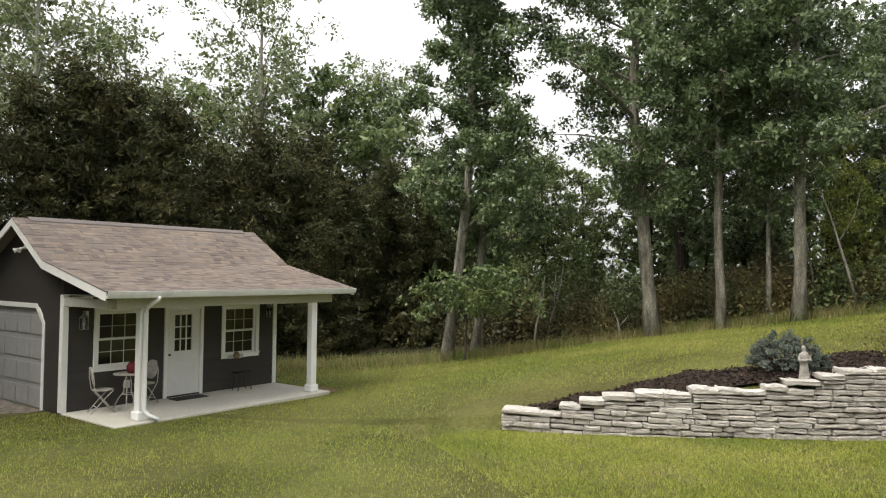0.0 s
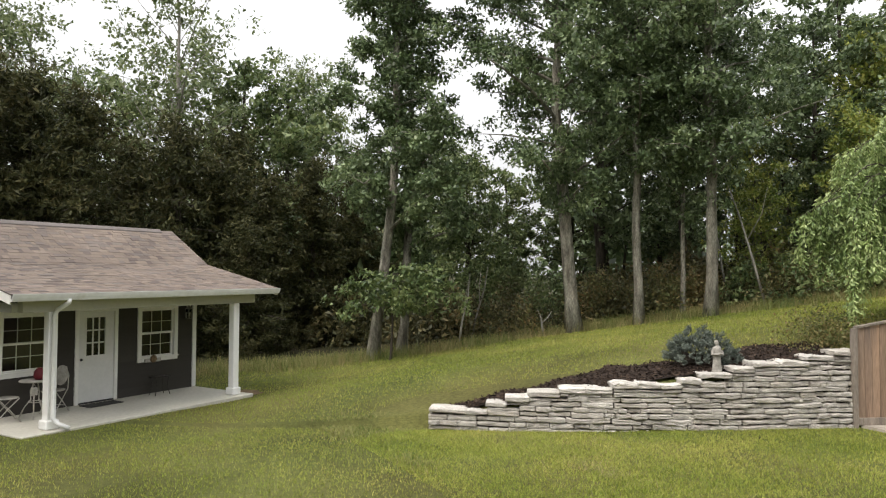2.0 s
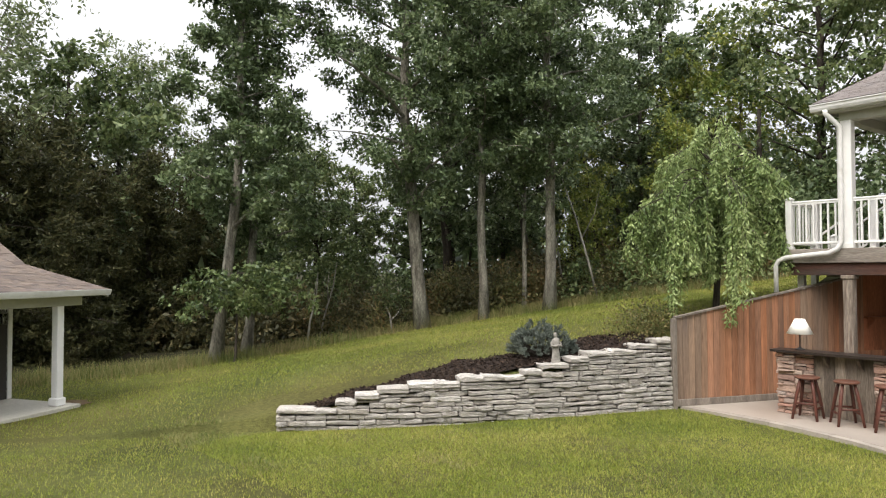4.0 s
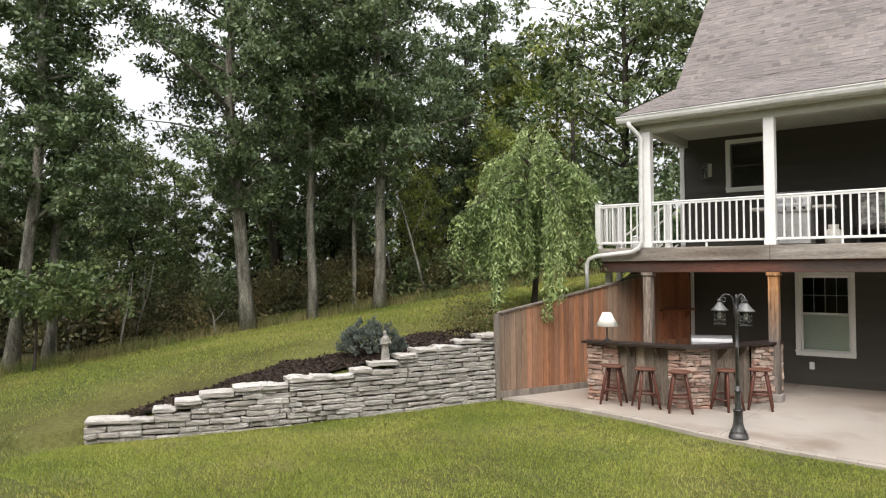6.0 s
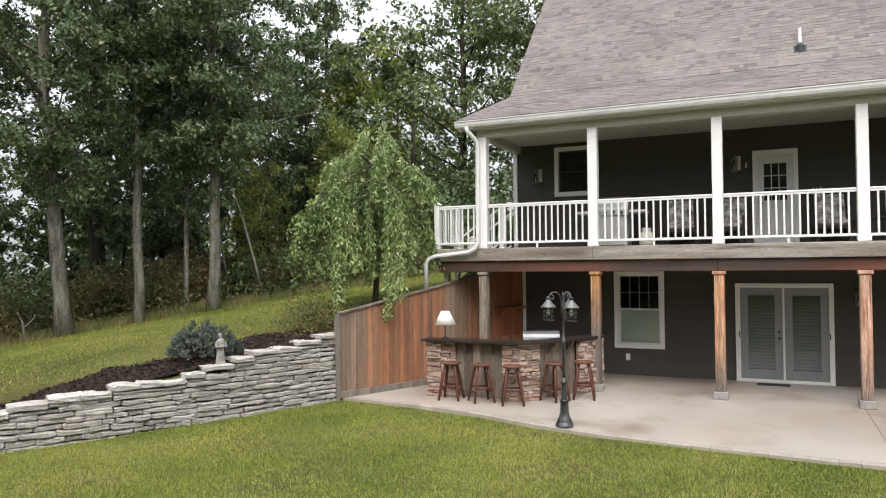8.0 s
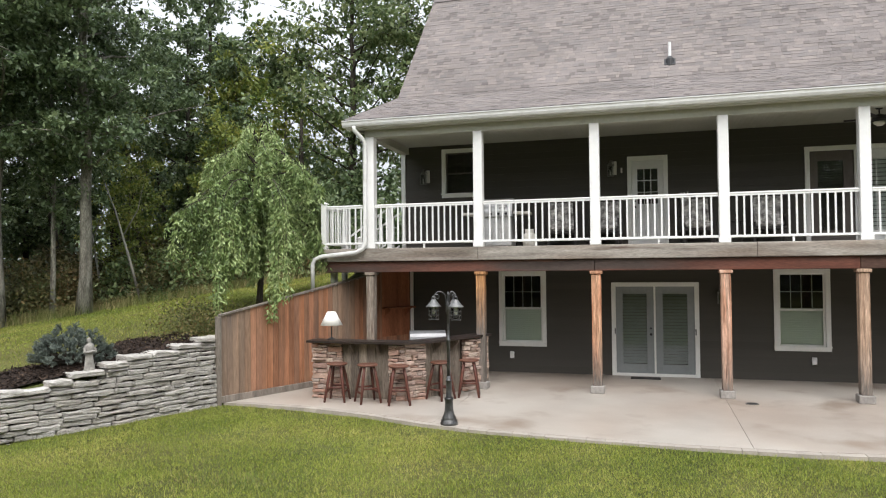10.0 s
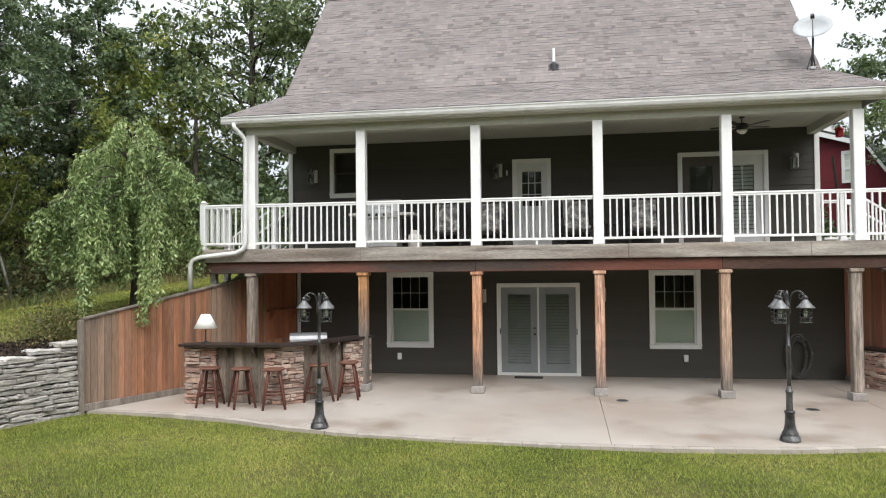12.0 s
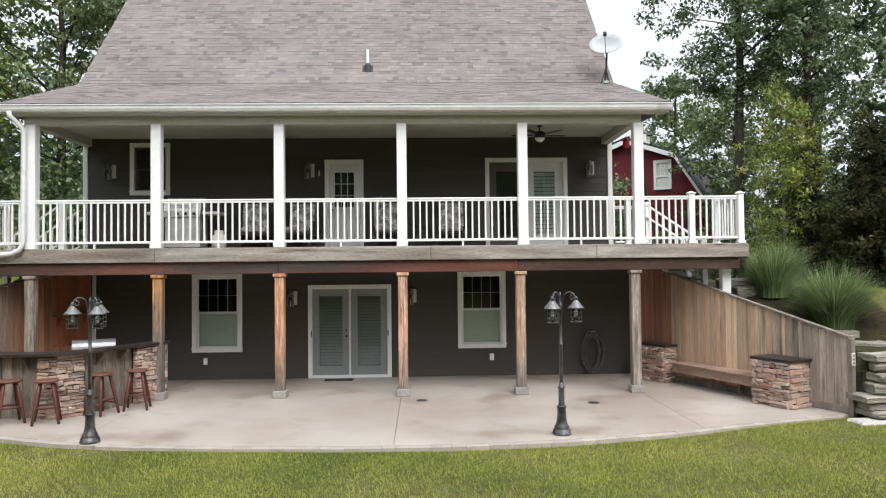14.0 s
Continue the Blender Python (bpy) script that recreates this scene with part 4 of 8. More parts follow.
def sash_window(name, label, x0, x1, z0, z1, y, parent, split=0.5, nx=4, nz=2, grid_low=False, blind=None, sash=WHITE):
    """A double-hung window in its trim, in the plane y."""
    w = thing(name, label, "window") if parent is None else part(name, Shape().box((x0 + TRIM, y + 0.1, z0 + TRIM), (x1 - TRIM, y + 0.115, z0 + TRIM + 0.03)), WHITE, parent, label)
    trim_frame(x0, x1, z0, z1, y, w)
    a, b, c, d = x0 + TRIM, x1 - TRIM, z0 + TRIM, z1 - TRIM
    m = c + (d - c) * split
    for lo, hi, yy, nm in ((m - 0.025, d, y + 0.04, "upper_sash"), (c, m + 0.025, y + 0.07, "lower_sash")):
        s = Shape()
        f = 0.04
        s.box((a, yy - 0.02, lo), (a + f, yy + 0.02, hi), 0.003).box((b - f, yy - 0.02, lo), (b, yy + 0.02, hi), 0.003)
        s.box((a + f, yy - 0.02, hi - f), (b - f, yy + 0.02, hi), 0.003).box((a + f, yy - 0.02, lo), (b - f, yy + 0.02, lo + f), 0.003)
        part(nm, s, sash, w)
        pane(a + f, b - f, lo + f, hi - f, yy, w)
        if nm == "upper_sash" or grid_low:
            part("muntin", grid(a + f, b - f, lo + f, hi - f, nx, nz, yy + 0.012), sash, w)
    if blind:
        zb0, zb1, mat = blind
        s = Shape()
        z = c + (d - c) * zb0
        while z < c + (d - c) * zb1:
            s.box((a, y + 0.15, z), (b, y + 0.165, z + 0.048), 0.004)
            z += 0.05
        part("blind", s, mat, w)
    return w


for nm in ("window_a", "window_b"):
    x0, x1, z0, z1 = OPENINGS[nm]
    sash_window("window", "white double-hung window with a half-drawn pale blind", x0, x1, z0, z1, YW, house, 0.5, 4, 2, False, (0.0, 0.5, BLIND))
x0, x1, z0, z1 = OPENINGS["window_c"]
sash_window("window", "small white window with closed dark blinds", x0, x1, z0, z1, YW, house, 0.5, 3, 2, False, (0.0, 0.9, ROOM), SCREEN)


def louvres(x0, x1, z0, z1, y, mat, parent, step=0.058):
    s = Shape()
    z = z0
    while z < z1:
        s.solid([(x0, y, z), (x1, y, z), (x1, y + 0.03, z + step * 0.85), (x0, y + 0.03, z + step * 0.85)], (0, 0.006, 0.002))
        z += step
    return part("blind", s, mat, parent)


# french doors on the patio
x0, x1, z0, z1 = OPENINGS["patio_door"]
fd = part("french_door", Shape().box((x0 + 0.06, YW - 0.02, 0.0), (x1 - 0.06, YW + 0.14, 0.04), 0.004), WHITE, house, "grey double patio door with louvred blinds in white trim")
trim_frame(x0, x1, 0.002, z1, YW, fd, sill=False)
part("door_sill", Shape().box((x0, YW - 0.03, 0.0), (x1, YW - 0.0205, 0.07), 0.004), WHITE, fd)
mid = (x0 + x1) / 2
part("centre_bar", Shape().box((mid - 0.022, YW - 0.03, 0.04), (mid + 0.022, YW + 0.05, z1 - TRIM), 0.004), WHITE, fd)
for a, b in ((x0 + TRIM, mid - 0.022), (mid + 0.022, x1 - TRIM)):
    s = Shape()
    ym = YW + 0.04
    s.box((a, ym - 0.02, 0.04), (a + 0.16, ym + 0.02, z1 - TRIM), 0.004).box((b - 0.16, ym - 0.02, 0.04), (b, ym + 0.02, z1 - TRIM), 0.004)
    s.box((a + 0.16, ym - 0.02, 0.04), (b - 0.16, ym + 0.02, 0.28), 0.004).box((a + 0.16, ym - 0.02, z1 - TRIM - 0.17), (b - 0.16, ym + 0.02, z1 - TRIM), 0.004)
    part("door_leaf", s, DOOR_GREY, fd)
    pane(a + 0.16, b - 0.16, 0.28, z1 - TRIM - 0.17, ym - 0.008, fd)
    louvres(a + 0.16, b - 0.16, 0.29, z1 - TRIM - 0.18, ym + 0.03, DOOR_GREY, fd, 0.075)
part("door_knob", Shape().lathe([(0.02, 0), (0.028, 0.02), (0.028, 0.035), (0.012, 0.05)], 10, m=Matrix.Translation((mid - 0.09, YW + 0.02, 0.98)) @ Matrix.Rotation(radians(90), 4, "X")), DARK_PLASTIC, fd)
part("deadbolt", Shape().lathe([(0.024, 0), (0.024, 0.02)], 10, m=Matrix.Translation((mid - 0.09, YW + 0.02, 1.12)) @ Matrix.Rotation(radians(90), 4, "X")), DARK_PLASTIC, fd)
for x in (x0 + TRIM - 0.02, x1 - TRIM + 0.02):
    part("screen_latch", Shape().box((x - 0.012, YW - 0.05, 0.98), (x + 0.012, YW - 0.035, 1.12), 0.003), DARK_PLASTIC, fd)

# single glazed door on the porch
x0, x1, z0, z1 = OPENINGS["porch_door"]
pd = part("porch_door", Shape().box((x0 + 0.07, YW - 0.02, DECK), (x1 - 0.07, YW + 0.12, DECK + 0.03)), WHITE, house, "white half-glazed entry door on the porch")
trim_frame(x0, x1, DECK, z1, YW, pd, sill=False)
s = Shape()
a, b, ym = x0 + TRIM, x1 - TRIM, YW + 0.05
ga, gb, gc, gd = a + 0.13, b - 0.13, 4.05, 4.88
for r in holes_split(a, b, DECK + 0.03, z1 - TRIM, [(ga, gb, gc, gd)]):
    s.box((r[0], ym - 0.02, r[2]), (r[1], ym + 0.02, r[3]))
for c0, c1 in ((a + 0.12, (a + b) / 2 - 0.04), ((a + b) / 2 + 0.04, b - 0.12)):
    s.box((c0, ym - 0.03, DECK + 0.2), (c1, ym - 0.02, 3.85), 0.008)
part("door_leaf", s, DOOR_WHITE, pd)
pane(ga, gb, gc, gd, ym, pd)
part("muntin", grid(ga, gb, gc, gd, 3, 3, ym - 0.012, 0.018), DOOR_WHITE, pd)
part("door_knob", Shape().lathe([(0.02, 0), (0.028, 0.02), (0.028, 0.035), (0.012, 0.05)], 10, m=Matrix.Translation((a + 0.07, ym - 0.02, 3.98)) @ Matrix.Rotation(radians(90), 4, "X")), DARK_PLASTIC, pd)
part("deadbolt", Shape().lathe([(0.024, 0), (0.024, 0.02)], 10, m=Matrix.Translation((a + 0.07, ym - 0.02, 4.12)) @ Matrix.Rotation(radians(90), 4, "X")), DARK_PLASTIC, pd)

# pair of glazed doors on the porch
x0, x1, z0, z1 = OPENINGS["slider"]
sl = part("glazed_double_door", Shape().box((x0 + 0.07, YW - 0.02, DECK), (x1 - 0.07, YW + 0.12, DECK + 0.03)), WHITE, house, "white double door with slatted blinds behind the glass")
trim_frame(x0, x1, DECK, z1, YW, sl, sill=False)
mid = (x0 + x1) / 2
for a, b, blindmat, slat in ((x0 + TRIM, mid - 0.01, ROOM, False), (mid + 0.01, x1 - TRIM, WHITE, True)):
    ym = YW + 0.05
    ga, gb, gc, gd = a + 0.17, b - 0.2, DECK + 0.3, z1 - TRIM - 0.22
    s = Shape()
    for r in holes_split(a, b, DECK + 0.03, z1 - TRIM, [(ga, gb, gc, gd)]):
        s.box((r[0], ym - 0.02, r[2]), (r[1], ym + 0.02, r[3]))
    part("door_leaf", s, DOOR_WHITE if slat else SCREEN, sl)
    pane(ga, gb, gc, gd, ym - 0.01, sl)
    louvres(ga, gb, gc, gd, ym + 0.03, blindmat, sl, 0.09 if slat else 0.06)
    if slat:
        part("muntin", grid(ga, gb, gc, gd, 2, 1, ym - 0.018, 0.02), DOOR_WHITE, sl)

# downspout on the first post
path = [(-7.62, -0.42, 5.73), (-7.62, -0.42, 5.66), (-7.5, -0.3, 5.5), (-7.44, -0.24, 5.4), (-7.44, -0.24, 3.16), (-7.5, -0.25, 3.02), (-7.66, -0.26, 2.94), (-8.5, -0.26, 2.86), (-8.66, -0.26, 2.8), (-8.72, -0.26, 2.68), (-8.72, -0.26, 2.0)]
part("downspout", Shape().tube(path, 0.05, 8), GUTTER, house, "white downspout bent round the deck edge", smooth=True)
# vent pipe
vz = BREAK_Z + (2.78 - BREAK_Y) * (RIDGE_Z - BREAK_Z) / (RIDGE_Y - BREAK_Y)
vp = part("vent_pipe", Shape().lathe([(0.035, 0.0), (0.035, 0.5), (0.028, 0.5)], 12, (-0.83, 2.78, vz)), VINYL, house, "white plastic roof vent pipe")
part("vent_boot", Shape().lathe([(0.11, -0.12), (0.09, 0.1), (0.05, 0.16)], 12, (-0.83, 2.78, vz)), DARK_PLASTIC, vp)
part("vent_flashing", Shape().solid([(-0.96, 2.7, vz - 0.075), (-0.7, 2.7, vz - 0.075), (-0.7, 2.86, vz + 0.105), (-0.96, 2.86, vz + 0.105)], (0, -0.015, 0.02)), DARK_PLASTIC, vp)

# ---- fences ----
random.seed(4)


def fence(a, b, top, mats, label, side, ground=0.0, width=0.14, mixed=0.16):
    """Upright planks from a to b whose tops follow a line; a cap board and a kick board. side: where the rails are."""
    a, b = Vector((*a, 0)), Vector((*b, 0))
    d = b - a
    long = d.length
    m = Matrix.Translation(a) @ Matrix.Rotation(math.atan2(d.y, d.x), 4, "Z")
    f = thing("fence", label, "fence")
    f.matrix_basis = m
    k = round(long / width)
    w = long / k
    meshes = []
    for mat in mats:
        s = Shape().box((0.003, -0.011, 0), (w - 0.003, 0.011, 1), 0.003)
        meshes.append(s.mesh("plank", mat))
    for i in range(k):
        u = (i + 0.5) / k
        h = top[0] + (top[1] - top[0]) * u
        piece("plank", meshes[min(len(mats) - 1, int(min(0.999, max(0, u + random.uniform(-mixed, mixed))) * len(mats)))], f, Matrix.Translation((i * w, random.uniform(-0.004, 0.004), ground)) @ Matrix.Diagonal((1, 1, h - ground + random.uniform(-0.012, 0.012), 1)))
    q = [(-0.03, -0.05, top[0]), (long, -0.05, top[1]), (long, 0.05, top[1]), (-0.03, 0.05, top[0])]
    part("cap_board", Shape().solid(q, (0, 0, 0.035)), GREY_POST, f, "weathered grey cap board")
    part("kick_board", Shape().box((0, side * 0.014, ground), (long, side * 0.05, ground + 0.13), 0.006), GREY_POST, f)
    part("end_post", Shape().box((-0.09, -0.05, ground - 0.3), (0.0, 0.05, top[0] - 0.002), 0.008), GREY_POST, f)
    for z in (0.25, 0.8):
        part("rail", Shape().solid([(0, -side * 0.016, ground + (top[0] - ground) * z), (long, -side * 0.016, ground + (top[1] - ground) * z), (long, -side * 0.016, ground + (top[1] - ground) * z + 0.09), (0, -side * 0.016, ground + (top[0] - ground) * z + 0.09)], (0, -side * 0.04, 0)), GREY_WOOD, f)
    return f


FL = ((-9.43, -2.83), (-7.32, 2.42))
FR = ((7.8, -2.45), (5.5, 2.43))
fence_left = fence(*FL, (1.68, 2.68), [PLANK_DULL, PLANK_DULL, PLANK, PLANK, PLANK, PLANK, PLANK, PLANK, PLANK_DULL, PLANK_DULL, PLANK, PLANK, PLANK, PLANK, PLANK], "tall cedar plank fence, orange and grey, sloping with the bank", -1, mixed=0.02)
fence_right = fence(*FR, (1.3, 2.7), [PLANK_GREY, PLANK_GREY, PLANK_GREY, PLANK_PALE, PLANK_PALE, PLANK_PALE, PLANK_PALE, PLANK_PALE, PLANK_RED, PLANK_RED, PLANK_RED], "weathered tan plank fence sloping down from the house", 1, mixed=0.06)
part("corner_board", Shape().box((XR + 0.002, YW + 0.012, 0.0), (5.6, YW + 0.12, 2.74), 0.004), SIDING, house, "wall return closing the corner to the fence")
part("corner_trim", Shape().box((-7.3, YW - 0.03, 0.0), (-7.22, YW + 0.01, 2.7), 0.004), WHITE, house)
# shelf on the fence behind the bar
fd_dir = (Vector(FL[1]) - Vector(FL[0])).normalized()
ang = math.atan2(fd_dir.y, fd_dir.x)
shelf = thing("wall_shelf", "red cedar shelf fixed to the fence boards", "shelf", Matrix.Translation((-7.72, 1.45, 0)) @ Matrix.Rotation(ang, 4, "Z"))
part("board", Shape().box((0, -0.26, 1.58), (1.0, -0.012, 1.62), 0.005), RED_BOARD, shelf)
part("back_board", Shape().box((0, -0.026, 0.9), (1.0, -0.0125, 2.55), 0.003), RED_BOARD, shelf)
for x in (0.1, 0.85):
    part("bracket", Shape().solid([(x, -0.03, 1.36), (x, -0.03, 1.58), (x, -0.22, 1.58), (x, -0.2, 1.55)], (0.03, 0, 0)), RED_BOARD, shelf)

# ---- stone faced pillars ----
random.seed(11)


def stone_meshes(mat, n=10, rough=0.05, chamfer=0.12):
    """Irregular unit blocks, 1 x 1 x 1, centred on x and z, with the face towards -y."""
    out = []
    for _ in range(n):
        s = Shape()
        xs = (-0.5, -0.47 + random.uniform(0, 0.02), random.uniform(-0.3, -0.1), random.uniform(0.05, 0.3), 0.47 - random.uniform(0, 0.02), 0.5)
        rows = []
        for k, x in enumerate(xs):
            end = 0.8 + random.uniform(-0.08, 0.06) if k in (0, 5) else 1.0
            t, b = (0.5 + random.uniform(-rough, rough * 0.4)) * end, (-0.5 + random.uniform(-rough * 0.4, rough)) * end
            f = -0.5 + random.uniform(0, rough * 0.8) + (0.06 if k in (0, 5) else 0)
            c = chamfer * random.uniform(0.7, 1.4)
            xx = x + random.uniform(-0.012, 0.012)
            rows.append([(xx, f + c * 0.5, t), (xx, f, t - c), (xx, f + random.uniform(-0.02, 0.03), (t + b) / 2 + random.uniform(-0.1, 0.1)), (xx, f, b + c), (xx, f + c * 0.5, b), (xx, 0.5, b), (xx, 0.5, t)])
        n7 = 7
        v = [p for r in rows for p in r]
        fc = [(k * n7 + i, (k + 1) * n7 + i, (k + 1) * n7 + (i + 1) % n7, k * n7 + (i + 1) % n7) for k in range(5) for i in range(n7)]
        fc += [tuple(range(n7)), tuple(5 * n7 + i for i in reversed(range(n7)))]
        s.add(v, fc)
        out.append(s.mesh("stone", mat))
    return out


LEDGES = stone_meshes(LEDGE, 16, 0.16, 0.14)


def clad(parent, a, b, z0, z1, out=0.05, lo=0.05, hi=0.125):
    """Thin stacked stones on the face from a to b (x, y), in uneven courses; the face looks to the right of a to b."""
    a, b = Vector((*a, 0)), Vector((*b, 0))
    d = b - a
    rot = Matrix.Rotation(math.atan2(d.y, d.x), 4, "Z")

    def set_stone(x, w, za, zb):
        dep = out + random.uniform(-0.03, 0.045)
        turn = Matrix.Rotation(radians(random.uniform(-3, 3)), 4, "Y") @ Matrix.Rotation(radians(random.uniform(-4, 4)), 4, "Z")
        m = Matrix.Translation(a) @ rot @ Matrix.Translation((x + w / 2, -dep / 2 + 0.01, (za + zb) / 2)) @ turn
        piece("stone", random.choice(LEDGES), parent, m @ Matrix.Diagonal((w - 0.008, dep + 0.02, zb - za - 0.006, 1)))

    z = z0
    while z < z1 - 0.02:
        h = min(random.uniform(lo, hi), z1 - z)
        if z1 - z - h < lo * 0.6:
            h = z1 - z
        x = -0.02
        while x < d.length + 0.01:
            w = random.choice((random.uniform(0.09, 0.17), random.uniform(0.15, 0.34)))
            if d.length + 0.02 - x - w < 0.09:
                w = d.length + 0.02 - x
            kind = random.random()
            if h > 0.075 and kind < 0.45:
                cut = z + h * random.uniform(0.35, 0.65)
                set_stone(x, w, z, cut)
                set_stone(x, w, cut, z + h)
            else:
                set_stone(x, w, z + random.uniform(-0.008, 0.006), z + h + random.uniform(-0.006, 0.008))
            x += w
        z += h


def stone_pillar(name, label, corners, z1, top=None, faces=(0, 1, 2, 3)):
    """corners: four (x, y) anticlockwise seen from above."""
    p = thing(name, label, "pillar")
    part("core", Shape().prism(corners, 0, z1), MORTAR, p)
    for i in faces:
        clad(p, corners[i], corners[(i + 1) % 4], 0.0, z1)
    if top:
        c = Vector((sum(q[0] for q in corners) / 4, sum(q[1] for q in corners) / 4))
        o = [tuple(c + (Vector(q) - c) * 1.2) for q in corners]
        part("cap_slab", Shape().prism(o, z1, z1 + top), COUNTER, p, "dark flat cap slab")
    return p


def quad_at(corner, t, n, a, b):
    """Four corners from one corner, a along -t and b along -n."""
    c, t, n = Vector(corner), Vector(t), Vector(n)
    return [tuple(c), tuple(c - n * b), tuple(c - n * b - t * a), tuple(c - t * a)]


tdir = (Vector(FR[0]) - Vector(FR[1])).normalized()
ndir = Vector((-abs(tdir.y), -abs(tdir.x))).normalized()
near_c = quad_at((6.97, -2.0), tdir, ndir, 0.72, 0.5)
far_c = quad_at((5.74, 1.0), tdir, ndir, 0.72, 0.3)
stone_pillar("stone_pillar", "stacked-stone pillar with a dark slab at the end of a bench", near_c, 0.82, 0.05)
stone_pillar("stone_pillar", "stacked-stone pillar with a dark slab under the porch", far_c, 0.78, 0.05)
bench = thing("bench", "built-in weathered plank bench between two stone pillars", "bench")
ba = Vector((6.97, -2.0)) - tdir * 0.74 - ndir * 0.04
bb = Vector((5.6, 0.72)) - ndir * 0.27
m = Matrix.Translation((*bb, 0)) @ Matrix.Rotation(math.atan2((ba - bb).y, (ba - bb).x), 4, "Z")
L = (ba - bb).length
for i in range(3):
    part("seat_plank", Shape().box((0, 0.16 * i, 0.44), (L, 0.16 * i + 0.15, 0.48), 0.006, m), BENCH_WOOD, bench)
part("apron", Shape().box((0, 0.03, 0.27), (L, 0.07, 0.44), 0.006, m), BENCH_WOOD, bench)
part("cleat", Shape().box((0, 0.42, 0.3), (L, 0.46, 0.44), 0.004, m), BENCH_WOOD, bench)
for u in (0.33, 0.66):
    part("strut", Shape().box((L * u, 0.07, 0.36), (L * u + 0.05, 0.42, 0.44), 0.004, m), BENCH_WOOD, bench)
    part("leg", Shape().box((L * u, 0.34, 0.0), (L * u + 0.07, 0.41, 0.37), 0.004, m), BENCH_WOOD, bench)

# ---- the bar ----
BAR_H = 1.11
bar = thing("bar_counter", "outdoor bar with stacked-stone piers, grey boards and a dark top", "bar")
P0, P1, P2, P3 = (-7.92, -1.78), (-6.0, -1.78), (-5.62, -1.4), (-4.82, 0.12)
part("core", Shape().prism([(P0[0], P0[1] + 0.12), (P1[0] - 0.02, P1[1] + 0.12), (P2[0] - 0.1, P2[1] + 0.1), (P3[0] - 0.1, P3[1]), (P3[0] - 0.3, P3[1] + 0.05), (-5.85, -1.3), (-6.05, -1.56), (P0[0], -1.56)], 0, BAR_H), MORTAR, bar)


def along(a, b, s0, s1):
    a, b = Vector(a), Vector(b)
    d = (b - a).normalized()
    return tuple(a + d * s0), tuple(a + d * s1)


clad(bar, (P0[0] + 0.0, P0[1] + 0.24), (P0[0], P0[1]), 0, BAR_H)
clad(bar, *along(P0, P1, 0, 0.28), 0, BAR_H, 0.09)
clad(bar, *along(P0, P1, 0.28, 0.58), 0, BAR_H, 0.05)
clad(bar, *along(P0, P1, 1.62, 1.92), 0, BAR_H, 0.06)
clad(bar, *along(P1, P2, 0.0, 0.42), 0, BAR_H, 0.06)
LP = (Vector(P3) - Vector(P2)).length
clad(bar, *along(P2, P3, LP - 0.72, LP), 0, BAR_H, 0.06)


def panels(a, b, k):
    a, b = Vector((*a, 0)), Vector((*b, 0))
    d = b - a
    w = d.length / k
    me = Shape().box((0.002, -0.012, 0.0), (w - 0.002, 0.012, BAR_H), 0.004).mesh("panel_board", PANEL_WOOD)
    rot = Matrix.Rotation(math.atan2(d.y, d.x), 4, "Z")
    for i in range(k):
        piece("panel_board", me, bar, Matrix.Translation(a) @ rot @ Matrix.Translation((i * w, random.uniform(0.09, 0.102), 0)))


panels(*along(P0, P1, 0.56, 1.64), 6)
panels(*along(P2, P3, -0.02, LP - 0.7), 6)
part("end_panel", Shape().box((P3[0] - 0.4, P3[1] + 0.06, 0), (P3[0] + 0.05, P3[1] + 0.1, BAR_H), 0.004), PANEL_WOOD, bar)
for c in (along(P0, P1, 0.8, 0.85), along(P0, P1, 1.36, 1.41), along(P2, P3, 0.2, 0.25), along(P2, P3, 0.7, 0.75)):
    d = Vector(c[1]) - Vector(c[0])
    mm = Matrix.Translation((*c[0], 0)) @ Matrix.Rotation(math.atan2(d.y, d.x), 4, "Z")
    part("corbel", Shape().add([(0, 0.09, BAR_H), (0, -0.14, BAR_H), (0, -0.14, BAR_H - 0.05), (0, 0.09, BAR_H - 0.26), (0.04, 0.09, BAR_H), (0.04, -0.14, BAR_H), (0.04, -0.14, BAR_H - 0.05), (0.04, 0.09, BAR_H - 0.26)],
                               [(0, 1, 2, 3), (7, 6, 5, 4), (0, 4, 5, 1), (1, 5, 6, 2), (2, 6, 7, 3), (3, 7, 4, 0)], mm), PANEL_WOOD, bar)
top = [(-8.02, -1.98), (-7.0, -2.02), (-5.95, -1.98), (-5.65, -1.76), (-5.4, -1.42), (-4.68, 0.14), (-5.02, 0.26), (-5.68, -1.1), (-6.08, -1.56), (-8.02, -1.56)]
part("bar_top", Shape().prism(top, BAR_H, BAR_H + 0.045), COUNTER, bar, "dark varnished bar top")
BT = BAR_H + 0.045

